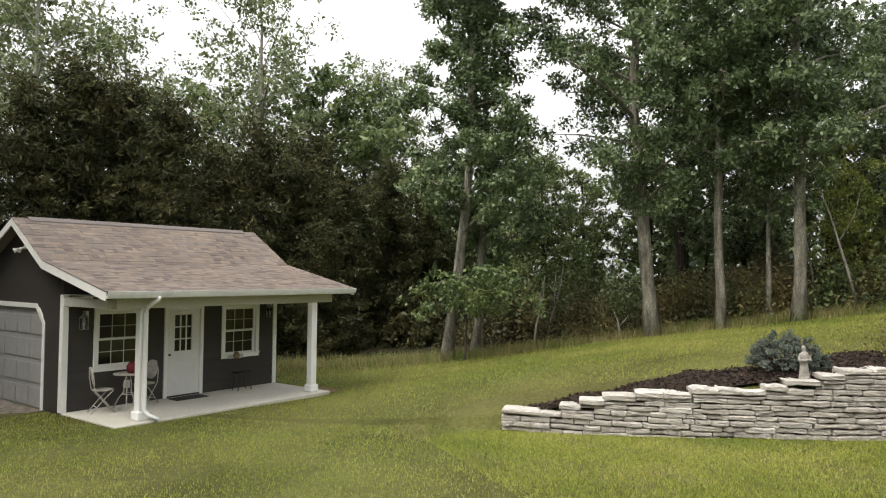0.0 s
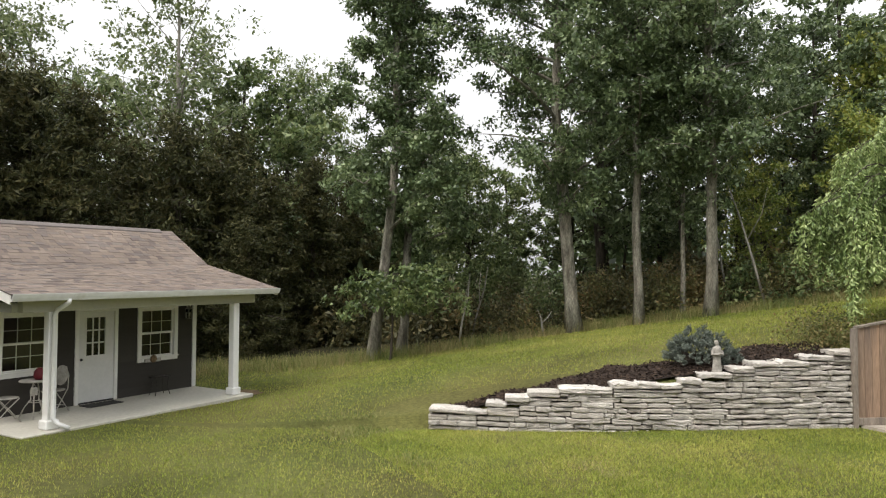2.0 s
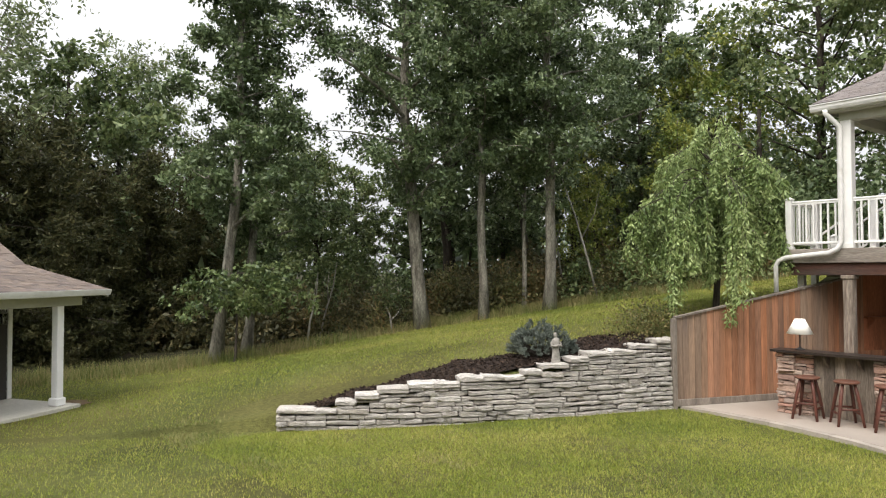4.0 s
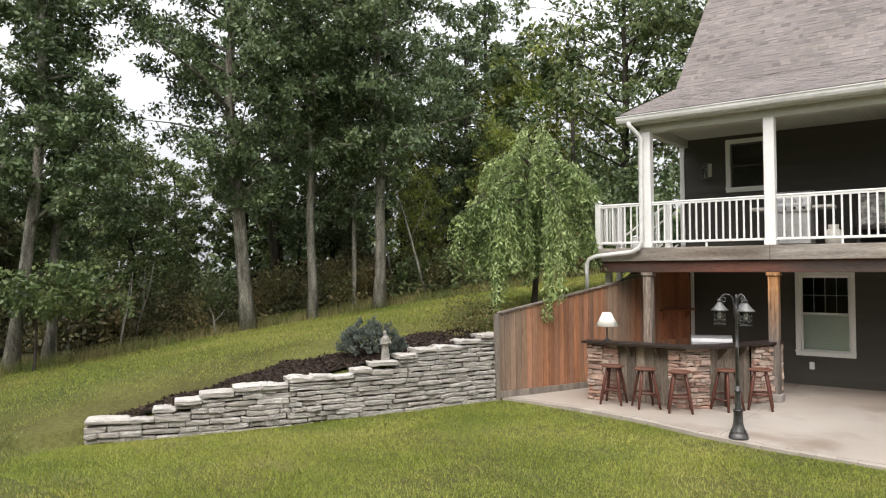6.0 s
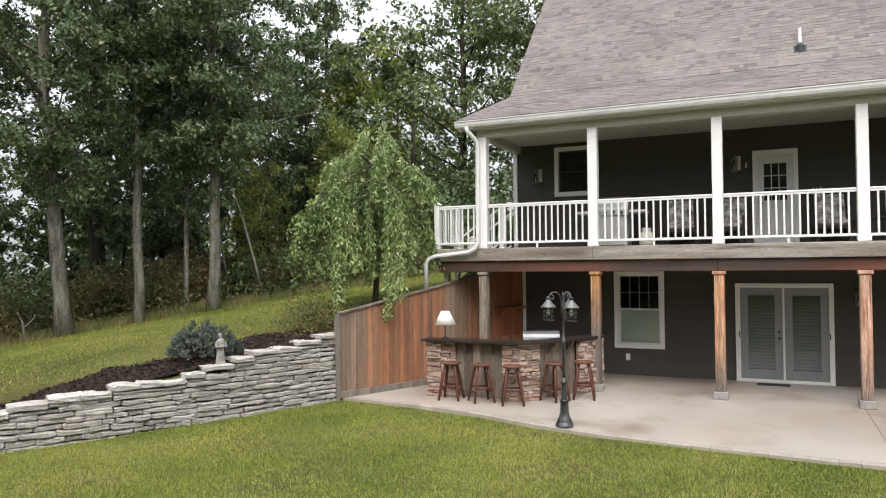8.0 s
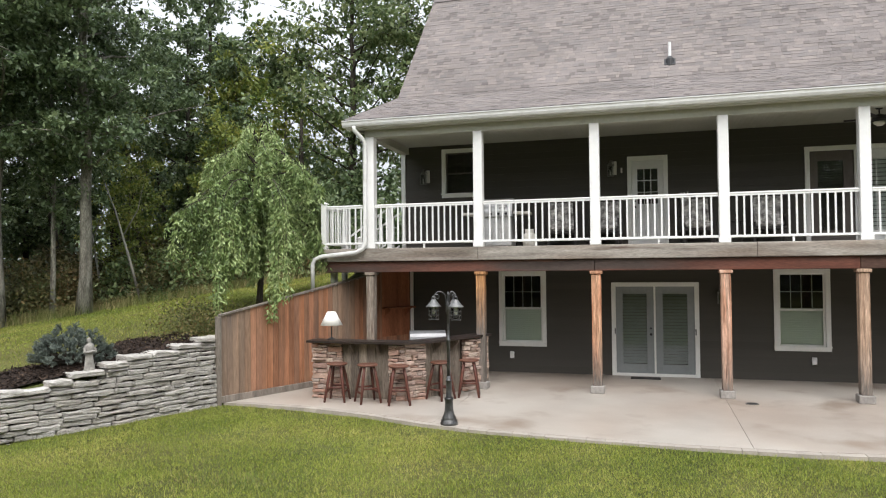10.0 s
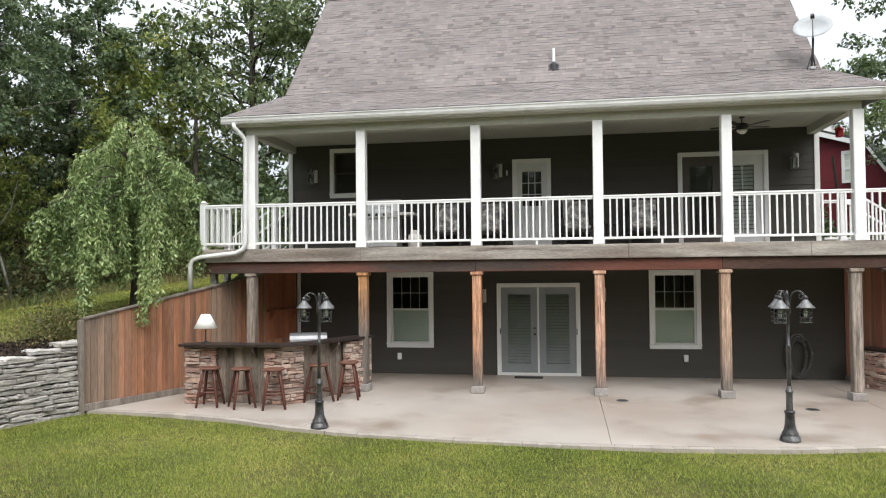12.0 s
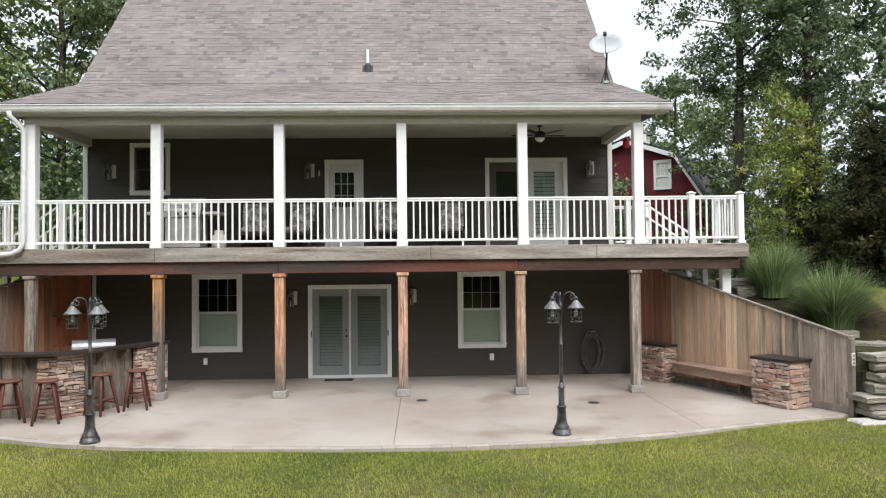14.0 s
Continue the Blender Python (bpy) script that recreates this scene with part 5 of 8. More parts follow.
# bar stools
stool = thing("bar_stool", "red-brown turned wooden bar stool on the patio", "stool", group="stools along the bar")
SH = 0.74
part("seat", Shape().lathe([(0.02, SH - 0.045), (0.17, SH - 0.045), (0.2, SH - 0.028), (0.205, SH - 0.01), (0.19, SH), (0.12, SH - 0.008), (0.01, SH - 0.012)], 20), STOOL_SEAT, stool, smooth=True)
for k in range(4):
    a = radians(45 + 90 * k)
    c, s = math.cos(a), math.sin(a)
    pts = [(0.13 * c, 0.13 * s, SH - 0.04), (0.185 * c, 0.185 * s, 0.48), (0.235 * c, 0.235 * s, 0.25), (0.285 * c, 0.285 * s, 0.0)]
    part("leg", Shape().tube(pts, [0.026, 0.031, 0.029, 0.022], 8), STOOL_WOOD, stool, smooth=True)
    a2 = radians(45 + 90 * (k + 1))
    z = 0.2 if k % 2 else 0.28
    r = 0.285 - 0.2 * z
    part("stretcher", Shape().tube([(r * c, r * s, z), (r * math.cos(a2), r * math.sin(a2), z)], 0.019, 6), STOOL_WOOD, stool, smooth=True)
STOOLS = [(-7.3, -2.08, 8), (-6.65, -2.1, 40), (-6.0, -2.13, 22), (-5.37, -1.45, 65), (-4.9, -1.02, 12)]
stool.matrix_basis = at(*STOOLS[0][:2], 0, STOOLS[0][2])
for x, y, r in STOOLS[1:]:
    copy_thing(stool, at(x, y, 0, r))

# table lamp on the bar
lamp = thing("table_lamp", "dark table lamp with a white cone shade on the bar", "lamp", at(-7.6, -1.69, BT))
part("base", Shape().lathe([(0.085, 0), (0.085, 0.015), (0.03, 0.03), (0.013, 0.06)], 16), DARK_PLASTIC, lamp, smooth=True)
part("stem", Shape().tube([(0, 0, 0.05), (0, 0, 0.36)], 0.013, 8), DARK_PLASTIC, lamp)
sh = Shape().lathe([(0.225, 0.29), (0.085, 0.56), (0.08, 0.56), (0.22, 0.293)], 24)
part("shade", sh, SHADE, lamp, smooth=True)

# gas grill behind the bar
grill = thing("built_in_grill", "stainless steel grill behind the bar", "grill", at(-5.95, -0.45, 0, 22))
part("cart", Shape().box((-0.36, -0.26, 0.06), (0.36, 0.26, 0.92), 0.01), DARK_PLASTIC, grill)
part("lid", Shape().tube([(-0.38, 0.0, 1.06), (0.38, 0.0, 1.06)], 0.2, 16), STEEL, grill, "brushed steel lid", smooth=False)
part("handle", Shape().tube([(-0.28, -0.24, 1.08), (0.28, -0.24, 1.08)], 0.016, 8), STEEL, grill)
part("body", Shape().box((-0.38, -0.24, 0.92), (0.38, 0.24, 1.05), 0.01), STEEL, grill)
for x in (-0.3, 0.3):
    part("leg", Shape().box((x - 0.03, -0.2, 0), (x + 0.03, 0.2, 0.065)), DARK_PLASTIC, grill)

# ---- lamp posts on the patio edge ----
post = thing("lamp_post", "black cast lamp post with three hanging lanterns", "lamp post", group="lamp posts on the patio")
prof = [(0.215, 0.0), (0.215, 0.035), (0.2, 0.045), (0.2, 0.075), (0.165, 0.09), (0.175, 0.105), (0.165, 0.125), (0.13, 0.17), (0.108, 0.24), (0.1, 0.34), (0.098, 0.4), (0.112, 0.41), (0.112, 0.435), (0.09, 0.445), (0.06, 0.45)]
part("base", Shape().lathe([(r * 0.68, z) for r, z in prof], 16), BLACK, post, smooth=True)
part("lower_shaft", Shape().lathe([(0.05, 0.42), (0.058, 0.44), (0.048, 0.46), (0.046, 0.7), (0.056, 0.71), (0.056, 0.73), (0.04, 0.74), (0.034, 0.8)], 14), BLACK, post, smooth=True)
part("shaft", Shape().lathe([(0.031, 0.8), (0.027, 1.36), (0.036, 1.37), (0.036, 1.4), (0.025, 1.41), (0.021, 1.85), (0.04, 1.86), (0.04, 1.99), (0.026, 2.02), (0.018, 2.1), (0.026, 2.13), (0.004, 2.2)], 12), BLACK, post, smooth=True)
LR = 0.24
for k in range(3):
    a = radians(120 * k)
    c, s = math.cos(a), math.sin(a)
    pts = [(0.02 * c, 0.02 * s, 1.9), (0.03 * c, 0.03 * s, 2.0)]
    for i in range(13):
        th = math.pi * (1.0 - i / 12)
        r = 0.04 + (LR - 0.04) * (0.5 + 0.5 * math.cos(th))
        pts.append((r * c, r * s, 2.07 + 0.12 * math.sin(th)))
    arm = part("arm", Shape().tube(pts, 0.011, 8), BLACK, post, smooth=True)
    spiral = [((LR - 0.055 + 0.055 * math.cos(t) * (1 - t / 9)) * c, (LR - 0.055 + 0.055 * math.cos(t) * (1 - t / 9)) * s, 2.1 + 0.055 * math.sin(t) * (1 - t / 9)) for t in np.linspace(0.4, 7.0, 14)]
    part("scroll", Shape().tube(spiral, 0.008, 6), BLACK, arm)
    lx, ly = LR * c, LR * s
    lan = part("lantern", Shape().lathe([(0.026, 2.075), (0.034, 2.062), (0.056, 2.03), (0.09, 1.985), (0.124, 1.955), (0.126, 1.94), (0.075, 1.945)], 16, (lx, ly, 0)), LANTERN_CAP, post, "dulled metal lantern hood with a glass jar", smooth=True)
    part("finial", Shape().lathe([(0.01, 2.125), (0.03, 2.11), (0.034, 2.09), (0.024, 2.08), (0.036, 2.07)], 10, (lx, ly, 0)), BLACK, lan)
    g = part("glass_jar", Shape().lathe([(0.066, 1.945), (0.07, 1.87), (0.064, 1.765), (0.02, 1.75)], 12, (lx, ly, 0)), LAMP_GLASS, lan, smooth=True)
    g.visible_shadow = False
    part("bulb", Shape().lathe([(0.01, 1.935), (0.022, 1.905), (0.03, 1.86), (0.02, 1.825), (0.004, 1.815)], 10, (lx, ly, 0)), PLATE, lan, smooth=True)
    for q in range(6):
        b2 = 2 * math.pi * q / 6
        part("cage_bar", Shape().tube([(lx + 0.082 * math.cos(b2), ly + 0.082 * math.sin(b2), 1.95), (lx + 0.078 * math.cos(b2), ly + 0.078 * math.sin(b2), 1.735)], 0.0075, 4), BLACK, lan)
    for z in (1.875, 1.805, 1.735):
        part("cage_ring", Shape().tube([(lx + 0.08 * math.cos(t), ly + 0.08 * math.sin(t), z) for t in np.linspace(0, 2 * math.pi, 15)], 0.0065, 4, caps=False), BLACK, lan)
post.matrix_basis = at(-4.6, -3.6, 0, 198)
copy_thing(post, at(2.58, -3.58, 0, -10))


# ---- wall lanterns, outlets, hose ----
def sconce(x, y, z, plate=PLATE, rz=0.0):
    s = thing("wall_lantern", "small caged metal wall lantern on a pale plate", "wall lamp", at(x, y, z, rz), group="lanterns on the house wall")
    part("back_plate", Shape().box((0.0, -0.03, -0.12), (0.11, 0.0, 0.2), 0.005), plate, s)
    part("arm", Shape().tube([(0.05, -0.02, 0.12), (0.02, -0.08, 0.2), (-0.03, -0.12, 0.22), (-0.03, -0.12, 0.16)], 0.01, 6), IRON, s)
    part("hood", Shape().lathe([(0.02, 0.2), (0.03, 0.16), (0.085, 0.09), (0.085, 0.08), (0.02, 0.085)], 4, (-0.03, -0.12, 0), Matrix.Identity(4)), IRON, s)
    c = Shape()
    for i in (-1, 1):
        for j in (-1, 1):
            c.box((-0.03 + i * 0.06 - 0.006, -0.12 + j * 0.06 - 0.006, -0.16), (-0.03 + i * 0.06 + 0.006, -0.12 + j * 0.06 + 0.006, 0.085))
    for zz in (-0.165, 0.07):
        c.box((-0.1, -0.19, zz), (0.04, -0.176, zz + 0.014)).box((-0.1, -0.064, zz), (0.04, -0.05, zz + 0.014)).box((-0.1, -0.176, zz), (-0.086, -0.064, zz + 0.014)).box((0.026, -0.176, zz), (0.04, -0.064, zz + 0.014))
    for sg in (-1, 1):
        c.tube([(-0.03 - 0.06 * sg, -0.183, -0.155), (-0.03 + 0.06 * sg, -0.183, 0.075)], 0.005, 4)
    part("cage", c, IRON, s)
    g = part("glass", Shape().box((-0.085, -0.172, -0.15), (0.025, -0.068, 0.07)), LAMP_GLASS, s)
    g.visible_shadow = False
    part("candle", Shape().lathe([(0.015, -0.15), (0.015, -0.02)], 8, (-0.03, -0.12, 0)), PLATE, s)
    return s


for x, z in ((-6.86, 4.88), (-2.2, 4.88), (4.5, 4.9), (-2.62, 1.86), (0.2, 1.88)):
    sconce(x, YW - 0.013, z)
for x, z in ((-4.66, 0.43), (2.09, 0.45)):
    o = thing("wall_outlet", "white weatherproof outlet box on the siding", "outlet", at(x, YW - 0.014, z))
    part("box", Shape().box((-0.05, -0.05, -0.08), (0.05, 0, 0.08), 0.008), VINYL, o)
    part("cover", Shape().box((-0.035, -0.058, -0.06), (0.035, -0.0505, 0.06), 0.004), VINYL, o)
sw = thing("door_bell", "small pale bell plate beside the porch door", "door bell", at(-1.98, YW - 0.014, 4.86))
part("plate", Shape().box((-0.02, -0.02, -0.06), (0.02, 0, 0.06), 0.004), PLATE, sw)
hose = thing("garden_hose", "coiled dark garden hose hung on a wall bracket", "hose", at(4.46, YW - 0.02, 0.0))
random.seed(3)
for k in range(7):
    ox, w, h = random.uniform(-0.04, 0.04), random.uniform(0.17, 0.29), random.uniform(0.32, 0.47)
    pts = [(ox + w * math.sin(t) * (1 + 0.1 * math.cos(t)), -0.06 - 0.012 * k, 0.5 + 0.02 * random.random() + (h if math.cos(t) > 0 else h * 1.02) * math.cos(t)) for t in np.linspace(0, 2 * math.pi, 25)]
    part("coil", Shape().tube(pts, 0.0125, 6, caps=False), HOSE, hose, smooth=True)
part("bracket", Shape().tube([(-0.12, -0.05, 0.8), (-0.14, -0.1, 0.92), (-0.08, -0.12, 1.02), (0.08, -0.12, 1.02), (0.14, -0.1, 0.92), (0.12, -0.05, 0.8)], 0.016, 6), IRON, hose)
part("tap", Shape().tube([(0.3, 0.0, 0.62), (0.3, -0.12, 0.62), (0.3, -0.13, 0.58)], 0.018, 8), STEEL, hose)

# drains and a doormat on the patio
for x, y in ((0.42, -0.6), (3.67, -1.1)):
    dr = thing("floor_drain", "rusty round drain in the patio", "drain", at(x, y, 0.0))
    part("rim", Shape().lathe([(0.12, 0), (0.12, 0.006), (0.1, 0.006), (0.1, 0.003)], 16), IRON, dr)
    part("grate", Shape().lathe([(0.095, 0.0), (0.095, 0.004)], 16), DARK_PLASTIC, dr)
mat_ = thing("doormat", "small patterned doormat before the patio door", "doormat", at(-1.5, 2.1, 0.0))
part("mat", Shape().box((-0.33, -0.14, 0.0), (0.33, 0.14, 0.015), 0.005), RUBBER, mat_)

# ---- the porch furniture ----
def porch_chair(x, y, rz):
    c = thing("porch_armchair", "black wicker porch chair with patterned grey cushions", "chair", at(x, y, DECK, rz), group="chairs on the porch")
    for i in (-0.3, 0.3):
        for j in (-0.28, 0.28):
            part("leg", Shape().box((i - 0.03, j - 0.03, 0), (i + 0.03, j + 0.03, 0.3), 0.006), WICKER, c)
    part("seat_frame", Shape().box((-0.34, -0.32, 0.3), (0.34, 0.32, 0.38), 0.02), WICKER, c)
    part("seat_cushion", Shape().box((-0.28, -0.32, 0.38), (0.28, 0.22, 0.5), 0.04), FABRIC, c)
    part("back_frame", Shape().solid([(-0.34, 0.26, 0.38), (0.34, 0.26, 0.38), (0.33, 0.4, 1.0), (-0.33, 0.4, 1.0)], (0, 0.06, 0)), WICKER, c)
    part("back_cushion", Shape().solid([(-0.29, 0.12, 0.5), (0.29, 0.12, 0.5), (0.28, 0.28, 1.06), (-0.28, 0.28, 1.06)], (0, 0.11, 0)), FABRIC, c)
    for i in (-0.35, 0.31):
        part("arm", Shape().box((i, -0.3, 0.38), (i + 0.04, 0.3, 0.64), 0.012), WICKER, c)


for x, y, r in ((-3.33, 1.7, 8), (-2.33, 1.75, -6), (-0.35, 1.75, 5), (1.12, 1.75, -4)):
    porch_chair(x, y, r)
tbl = thing("side_table", "small dark side table between the porch chairs", "table", at(0.4, 1.7, DECK))
part("top", Shape().lathe([(0.24, 0.5), (0.24, 0.53)], 20), WICKER, tbl)
for k in range(3):
    part("leg", Shape().tube([(0.18 * math.cos(k * 2.1), 0.18 * math.sin(k * 2.1), 0), (0.15 * math.cos(k * 2.1), 0.15 * math.sin(k * 2.1), 0.5)], 0.014, 6), WICKER, tbl)
gg = thing("gas_grill", "stainless gas grill with side shelves on the porch", "grill", at(-4.8, 1.5, DECK))
part("cabinet", Shape().box((-0.38, -0.28, 0.05), (0.38, 0.28, 0.72), 0.012), STAINLESS, gg)
part("lid", Shape().add([(-0.4, -0.3, 0.86), (-0.4, -0.26, 1.05), (-0.4, 0.0, 1.17), (-0.4, 0.28, 1.1), (-0.4, 0.3, 0.86), (0.4, -0.3, 0.86), (0.4, -0.26, 1.05), (0.4, 0.0, 1.17), (0.4, 0.28, 1.1), (0.4, 0.3, 0.86)],
                        [(0, 1, 2, 3, 4), (9, 8, 7, 6, 5), (0, 5, 6, 1), (1, 6, 7, 2), (2, 7, 8, 3), (3, 8, 9, 4), (4, 9, 5, 0)]), STAINLESS, gg)
part("control_panel", Shape().box((-0.4, -0.33, 0.72), (0.4, 0.28, 0.86), 0.01), STAINLESS, gg)
for i in range(4):
    part("knob", Shape().lathe([(0.03, 0), (0.03, 0.03)], 10, m=Matrix.Translation((-0.27 + 0.18 * i, -0.33, 0.79)) @ Matrix.Rotation(radians(90), 4, "X")), DARK_PLASTIC, gg)
for sx in (-1, 1):
    part("side_shelf", Shape().box((sx * 0.41, -0.27, 0.78), (sx * 0.78, 0.27, 0.84), 0.01), PLATE, gg)
part("handle", Shape().tube([(-0.3, -0.35, 0.98), (0.3, -0.35, 0.98)], 0.014, 8), STAINLESS, gg)
for i in (-0.32, 0.32):
    part("wheel", Shape().lathe([(0.05, -0.02), (0.05, 0.02)], 12, m=Matrix.Translation((i, -0.2, 0.05)) @ Matrix.Rotation(radians(90), 4, "Y")), DARK_PLASTIC, gg)
tank = thing("propane_tank", "white propane tank beside the grill", "gas tank", at(-4.0, 1.2, DECK))
part("tank", Shape().lathe([(0.1, 0.0), (0.12, 0.03), (0.155, 0.06), (0.16, 0.2), (0.14, 0.3), (0.06, 0.36), (0.05, 0.37)], 16), PLATE, tank, smooth=True)
part("collar", Shape().lathe([(0.1, 0.33), (0.1, 0.42), (0.095, 0.42), (0.095, 0.33)], 16), PLATE, tank)
vase = thing("flower_pot", "pale pot with dried flowers on the porch", "plant pot", at(-0.55, 2.2, DECK))
part("stand", Shape().lathe([(0.13, 0), (0.13, 0.02), (0.02, 0.03), (0.02, 0.78), (0.16, 0.8), (0.16, 0.82)], 12), WICKER, vase)
part("pot", Shape().lathe([(0.06, 0.82), (0.09, 0.95), (0.1, 1.0), (0.08, 1.0)], 12), PLATE, vase)
fl = Shape()
random.seed(8)
for i in range(26):
    a, r = random.uniform(0, 6.28), random.uniform(0.03, 0.15)
    fl.tube([(0, 0, 0.95), (r * math.cos(a), r * math.sin(a), 1.05 + random.uniform(0, 0.2))], [0.004, 0.012], 4)
part("dried_flowers", fl, PLATE, vase)
for x, y in ((3.05, 0.9),):
    fan = thing("ceiling_fan", "dark ceiling fan with a frosted bowl on the porch ceiling", "ceiling fan", at(x, y, 5.7))
    part("rod", Shape().tube([(0, 0, 0), (0, 0, -0.16)], 0.014, 8), DARK_PLASTIC, fan)
    part("canopy", Shape().lathe([(0.07, 0.0), (0.06, -0.05), (0.02, -0.06)], 12), DARK_PLASTIC, fan)
    part("motor", Shape().lathe([(0.04, -0.15), (0.12, -0.18), (0.13, -0.26), (0.07, -0.3)], 16), DARK_PLASTIC, fan)
    part("bowl", Shape().lathe([(0.11, -0.3), (0.1, -0.34), (0.05, -0.38), (0.005, -0.39)], 16), SHADE, fan, smooth=True)
    for k in range(5):
        mm = Matrix.Rotation(radians(72 * k + 20), 4, "Z")
        part("blade", Shape().solid([(0.14, -0.05, -0.24), (0.62, -0.065, -0.23), (0.62, 0.065, -0.22), (0.14, 0.05, -0.23)], (0, 0, 0.008)).mesh("blade", WICKER), None, fan).matrix_basis = mm

# satellite dish on the roof edge
dish = thing("satellite_dish", "pale grey satellite dish on a bent mast on the roof", "satellite dish", at(4.86, 2.35, 6.96))
part("mast", Shape().tube([(0.0, -0.1, 0.0), (0.02, -0.15, 0.3), (0.05, -0.1, 0.62), (0.05, -0.1, 0.8)], 0.026, 8), DARK_PLASTIC, dish)
for q in ((-0.14, -0.2), (0.16, 0.05)):
    part("strut", Shape().tube([(q[0], q[1], -0.1), (0.02, -0.14, 0.34)], 0.014, 6), DARK_PLASTIC, dish)
part("foot", Shape().box((-0.06, -0.22, -0.04), (0.06, 0.02, 0.02), 0.004), DISH, dish)
dm = Matrix.Translation((0.03, -0.16, 0.85)) @ Matrix.Rotation(radians(-18), 4, "Z") @ Matrix.Rotation(radians(62), 4, "X")
part("reflector", Shape().lathe([(0.005, 0.0), (0.15, 0.012), (0.29, 0.055), (0.4, 0.11), (0.395, 0.118), (0.28, 0.065), (0.005, 0.01)], 28, m=dm @ Matrix.Diagonal((1.0, 0.8, 1, 1))), DISH, dish, smooth=True)
part("arm", Shape().tube([dm @ Vector((0, -0.3, 0.05)), dm @ Vector((0, -0.36, 0.2)), dm @ Vector((0, -0.1, 0.5))], 0.014, 6), DISH, dish)
part("receiver", Shape().box((-0.04, -0.04, -0.05), (0.04, 0.04, 0.05), 0.01, dm @ Matrix.Translation((0, -0.09, 0.5))), DARK_PLASTIC, dish)

# ---- the cottage ----
CM = Matrix.Translation((-17.52, -16.84, -0.25)) @ Matrix.Rotation(math.atan2(0.8476, -0.5306), 4, "Z")
CL, CR, CB = -0.08, 5.28, 4.7
cottage = thing("cottage", "small charcoal cottage with white trim and a covered porch", "cottage", CM)
c_open = {"window_a": (0.54, 1.66, 0.74, 2.06), "door": (2.13, 3.13, 0.0, 2.04), "window_b": (3.64, 4.74, 0.74, 2.06)}
c_holes = [(a + 0.05, b - 0.05, c + (0.05 if c > 0.1 else 0), d - 0.05) for a, b, c, d in c_open.values()]
wall = Shape()
for a, b, c, d in holes_split(CL, CR, 0.0, 2.95, c_holes):
    wall.box((a, 0.012, c), (b, 0.14, d))
part("front_wall", wall, SIDING_DARK, cottage)
part("side_wall", Shape().box((CR - 0.14, 0.14, -0.1), (CR, CB, 2.5)), SIDING_DARK, cottage)
part("rear_wall", Shape().box((CL, CB - 0.14, -0.1), (CR - 0.14, CB, 2.4)), SIDING_DARK, cottage)
gd0, gd1, gdh = 0.85, 3.35, 2.05
side = Shape()
for a, b, c, d in holes_split(0.14, CB - 0.14, -0.1, 2.5, [(gd0, gd1, -0.1, gdh)]):
    side.box((CL, a, c), (CL + 0.14, b, d))
part("garage_wall", side, SIDING_DARK, cottage)
RD, RZ, BD, BZ, ED, EZ = 1.75, 3.93, 0.33, 3.03, -2.17, 2.46
for x in (CL, CR - 0.14):
    v = [(x, 0.14, 2.5), (x, BD, BZ - 0.13), (x, RD, RZ - 0.13), (x, CB, 2.5)]
    part("gable_wall", Shape().add(v + [(p[0] + 0.14, p[1], p[2]) for p in v], [(0, 1, 2, 3), (7, 6, 5, 4), (0, 4, 5, 1), (1, 5, 6, 2), (2, 6, 7, 3), (3, 7, 4, 0)]), SIDING_DARK, cottage)
CEL, CER = -0.36, 5.88
part("porch_roof", Shape().solid([(CEL, ED, EZ), (CER, ED, EZ), (CER, BD, BZ), (CEL, BD, BZ)], (0, 0, -0.09)), UNDERLAY, cottage)
part("main_roof", Shape().solid([(CEL, BD, BZ), (CER, BD, BZ), (CER, RD, RZ), (CEL, RD, RZ)], (0, 0, -0.09)), UNDERLAY, cottage)
part("rear_roof", Shape().solid([(CEL, RD, RZ), (CER, RD, RZ), (CER, 5.1, 2.2), (CEL, 5.1, 2.2)], (0, 0, -0.09)), SHINGLE, cottage)
for x in (CEL - 0.025, CER):
    for q in ([(ED, EZ), (BD, BZ)], [(BD, BZ), (RD, RZ)], [(RD, RZ), (5.1, 2.2)]):
        (y0, z0), (y1, z1) = q
        part("rake_board", Shape().solid([(x, y0, z0 - 0.02), (x, y1, z1 - 0.02), (x, y1, z1 - 0.17), (x, y0, z0 - 0.17)], (0.025, 0, 0)), WHITE, cottage)
part("ridge_vent", Shape().solid([(CEL + 0.3, RD - 0.12, RZ - 0.062), (CER - 0.35, RD - 0.12, RZ - 0.062), (CER - 0.35, RD, RZ + 0.02), (CEL + 0.3, RD, RZ + 0.02)], (0, 0.004, 0.02)), SHINGLE, cottage)
prof2 = [(ED, EZ - 0.13), (ED - 0.06, EZ - 0.12), (ED - 0.085, EZ - 0.06), (ED - 0.1, EZ - 0.01), (ED - 0.1, EZ + 0.005), (ED - 0.085, EZ + 0.005), (ED - 0.07, EZ - 0.06), (ED, EZ - 0.11)]
k = len(prof2)
part("gutter", Shape().add([(CEL - 0.02, y, z) for y, z in prof2] + [(CER + 0.02, y, z) for y, z in prof2],
     [tuple(range(k)), tuple(range(2 * k - 1, k - 1, -1))] + [(i, i + k, (i + 1) % k + k, (i + 1) % k) for i in range(k)]), GUTTER, cottage)
part("porch_beam", Shape().box((0.02, -1.83, 2.12), (5.5, -1.66, 2.33), 0.006), CREAM, cottage)
part("side_beam", Shape().box((CL, -1.66, 2.12), (CL + 0.16, 0.0, 2.28), 0.006), CREAM, cottage)
part("side_beam", Shape().box((CR - 0.12, -1.66, 2.12), (CR, 0.0, 2.28), 0.006), CREAM, cottage)
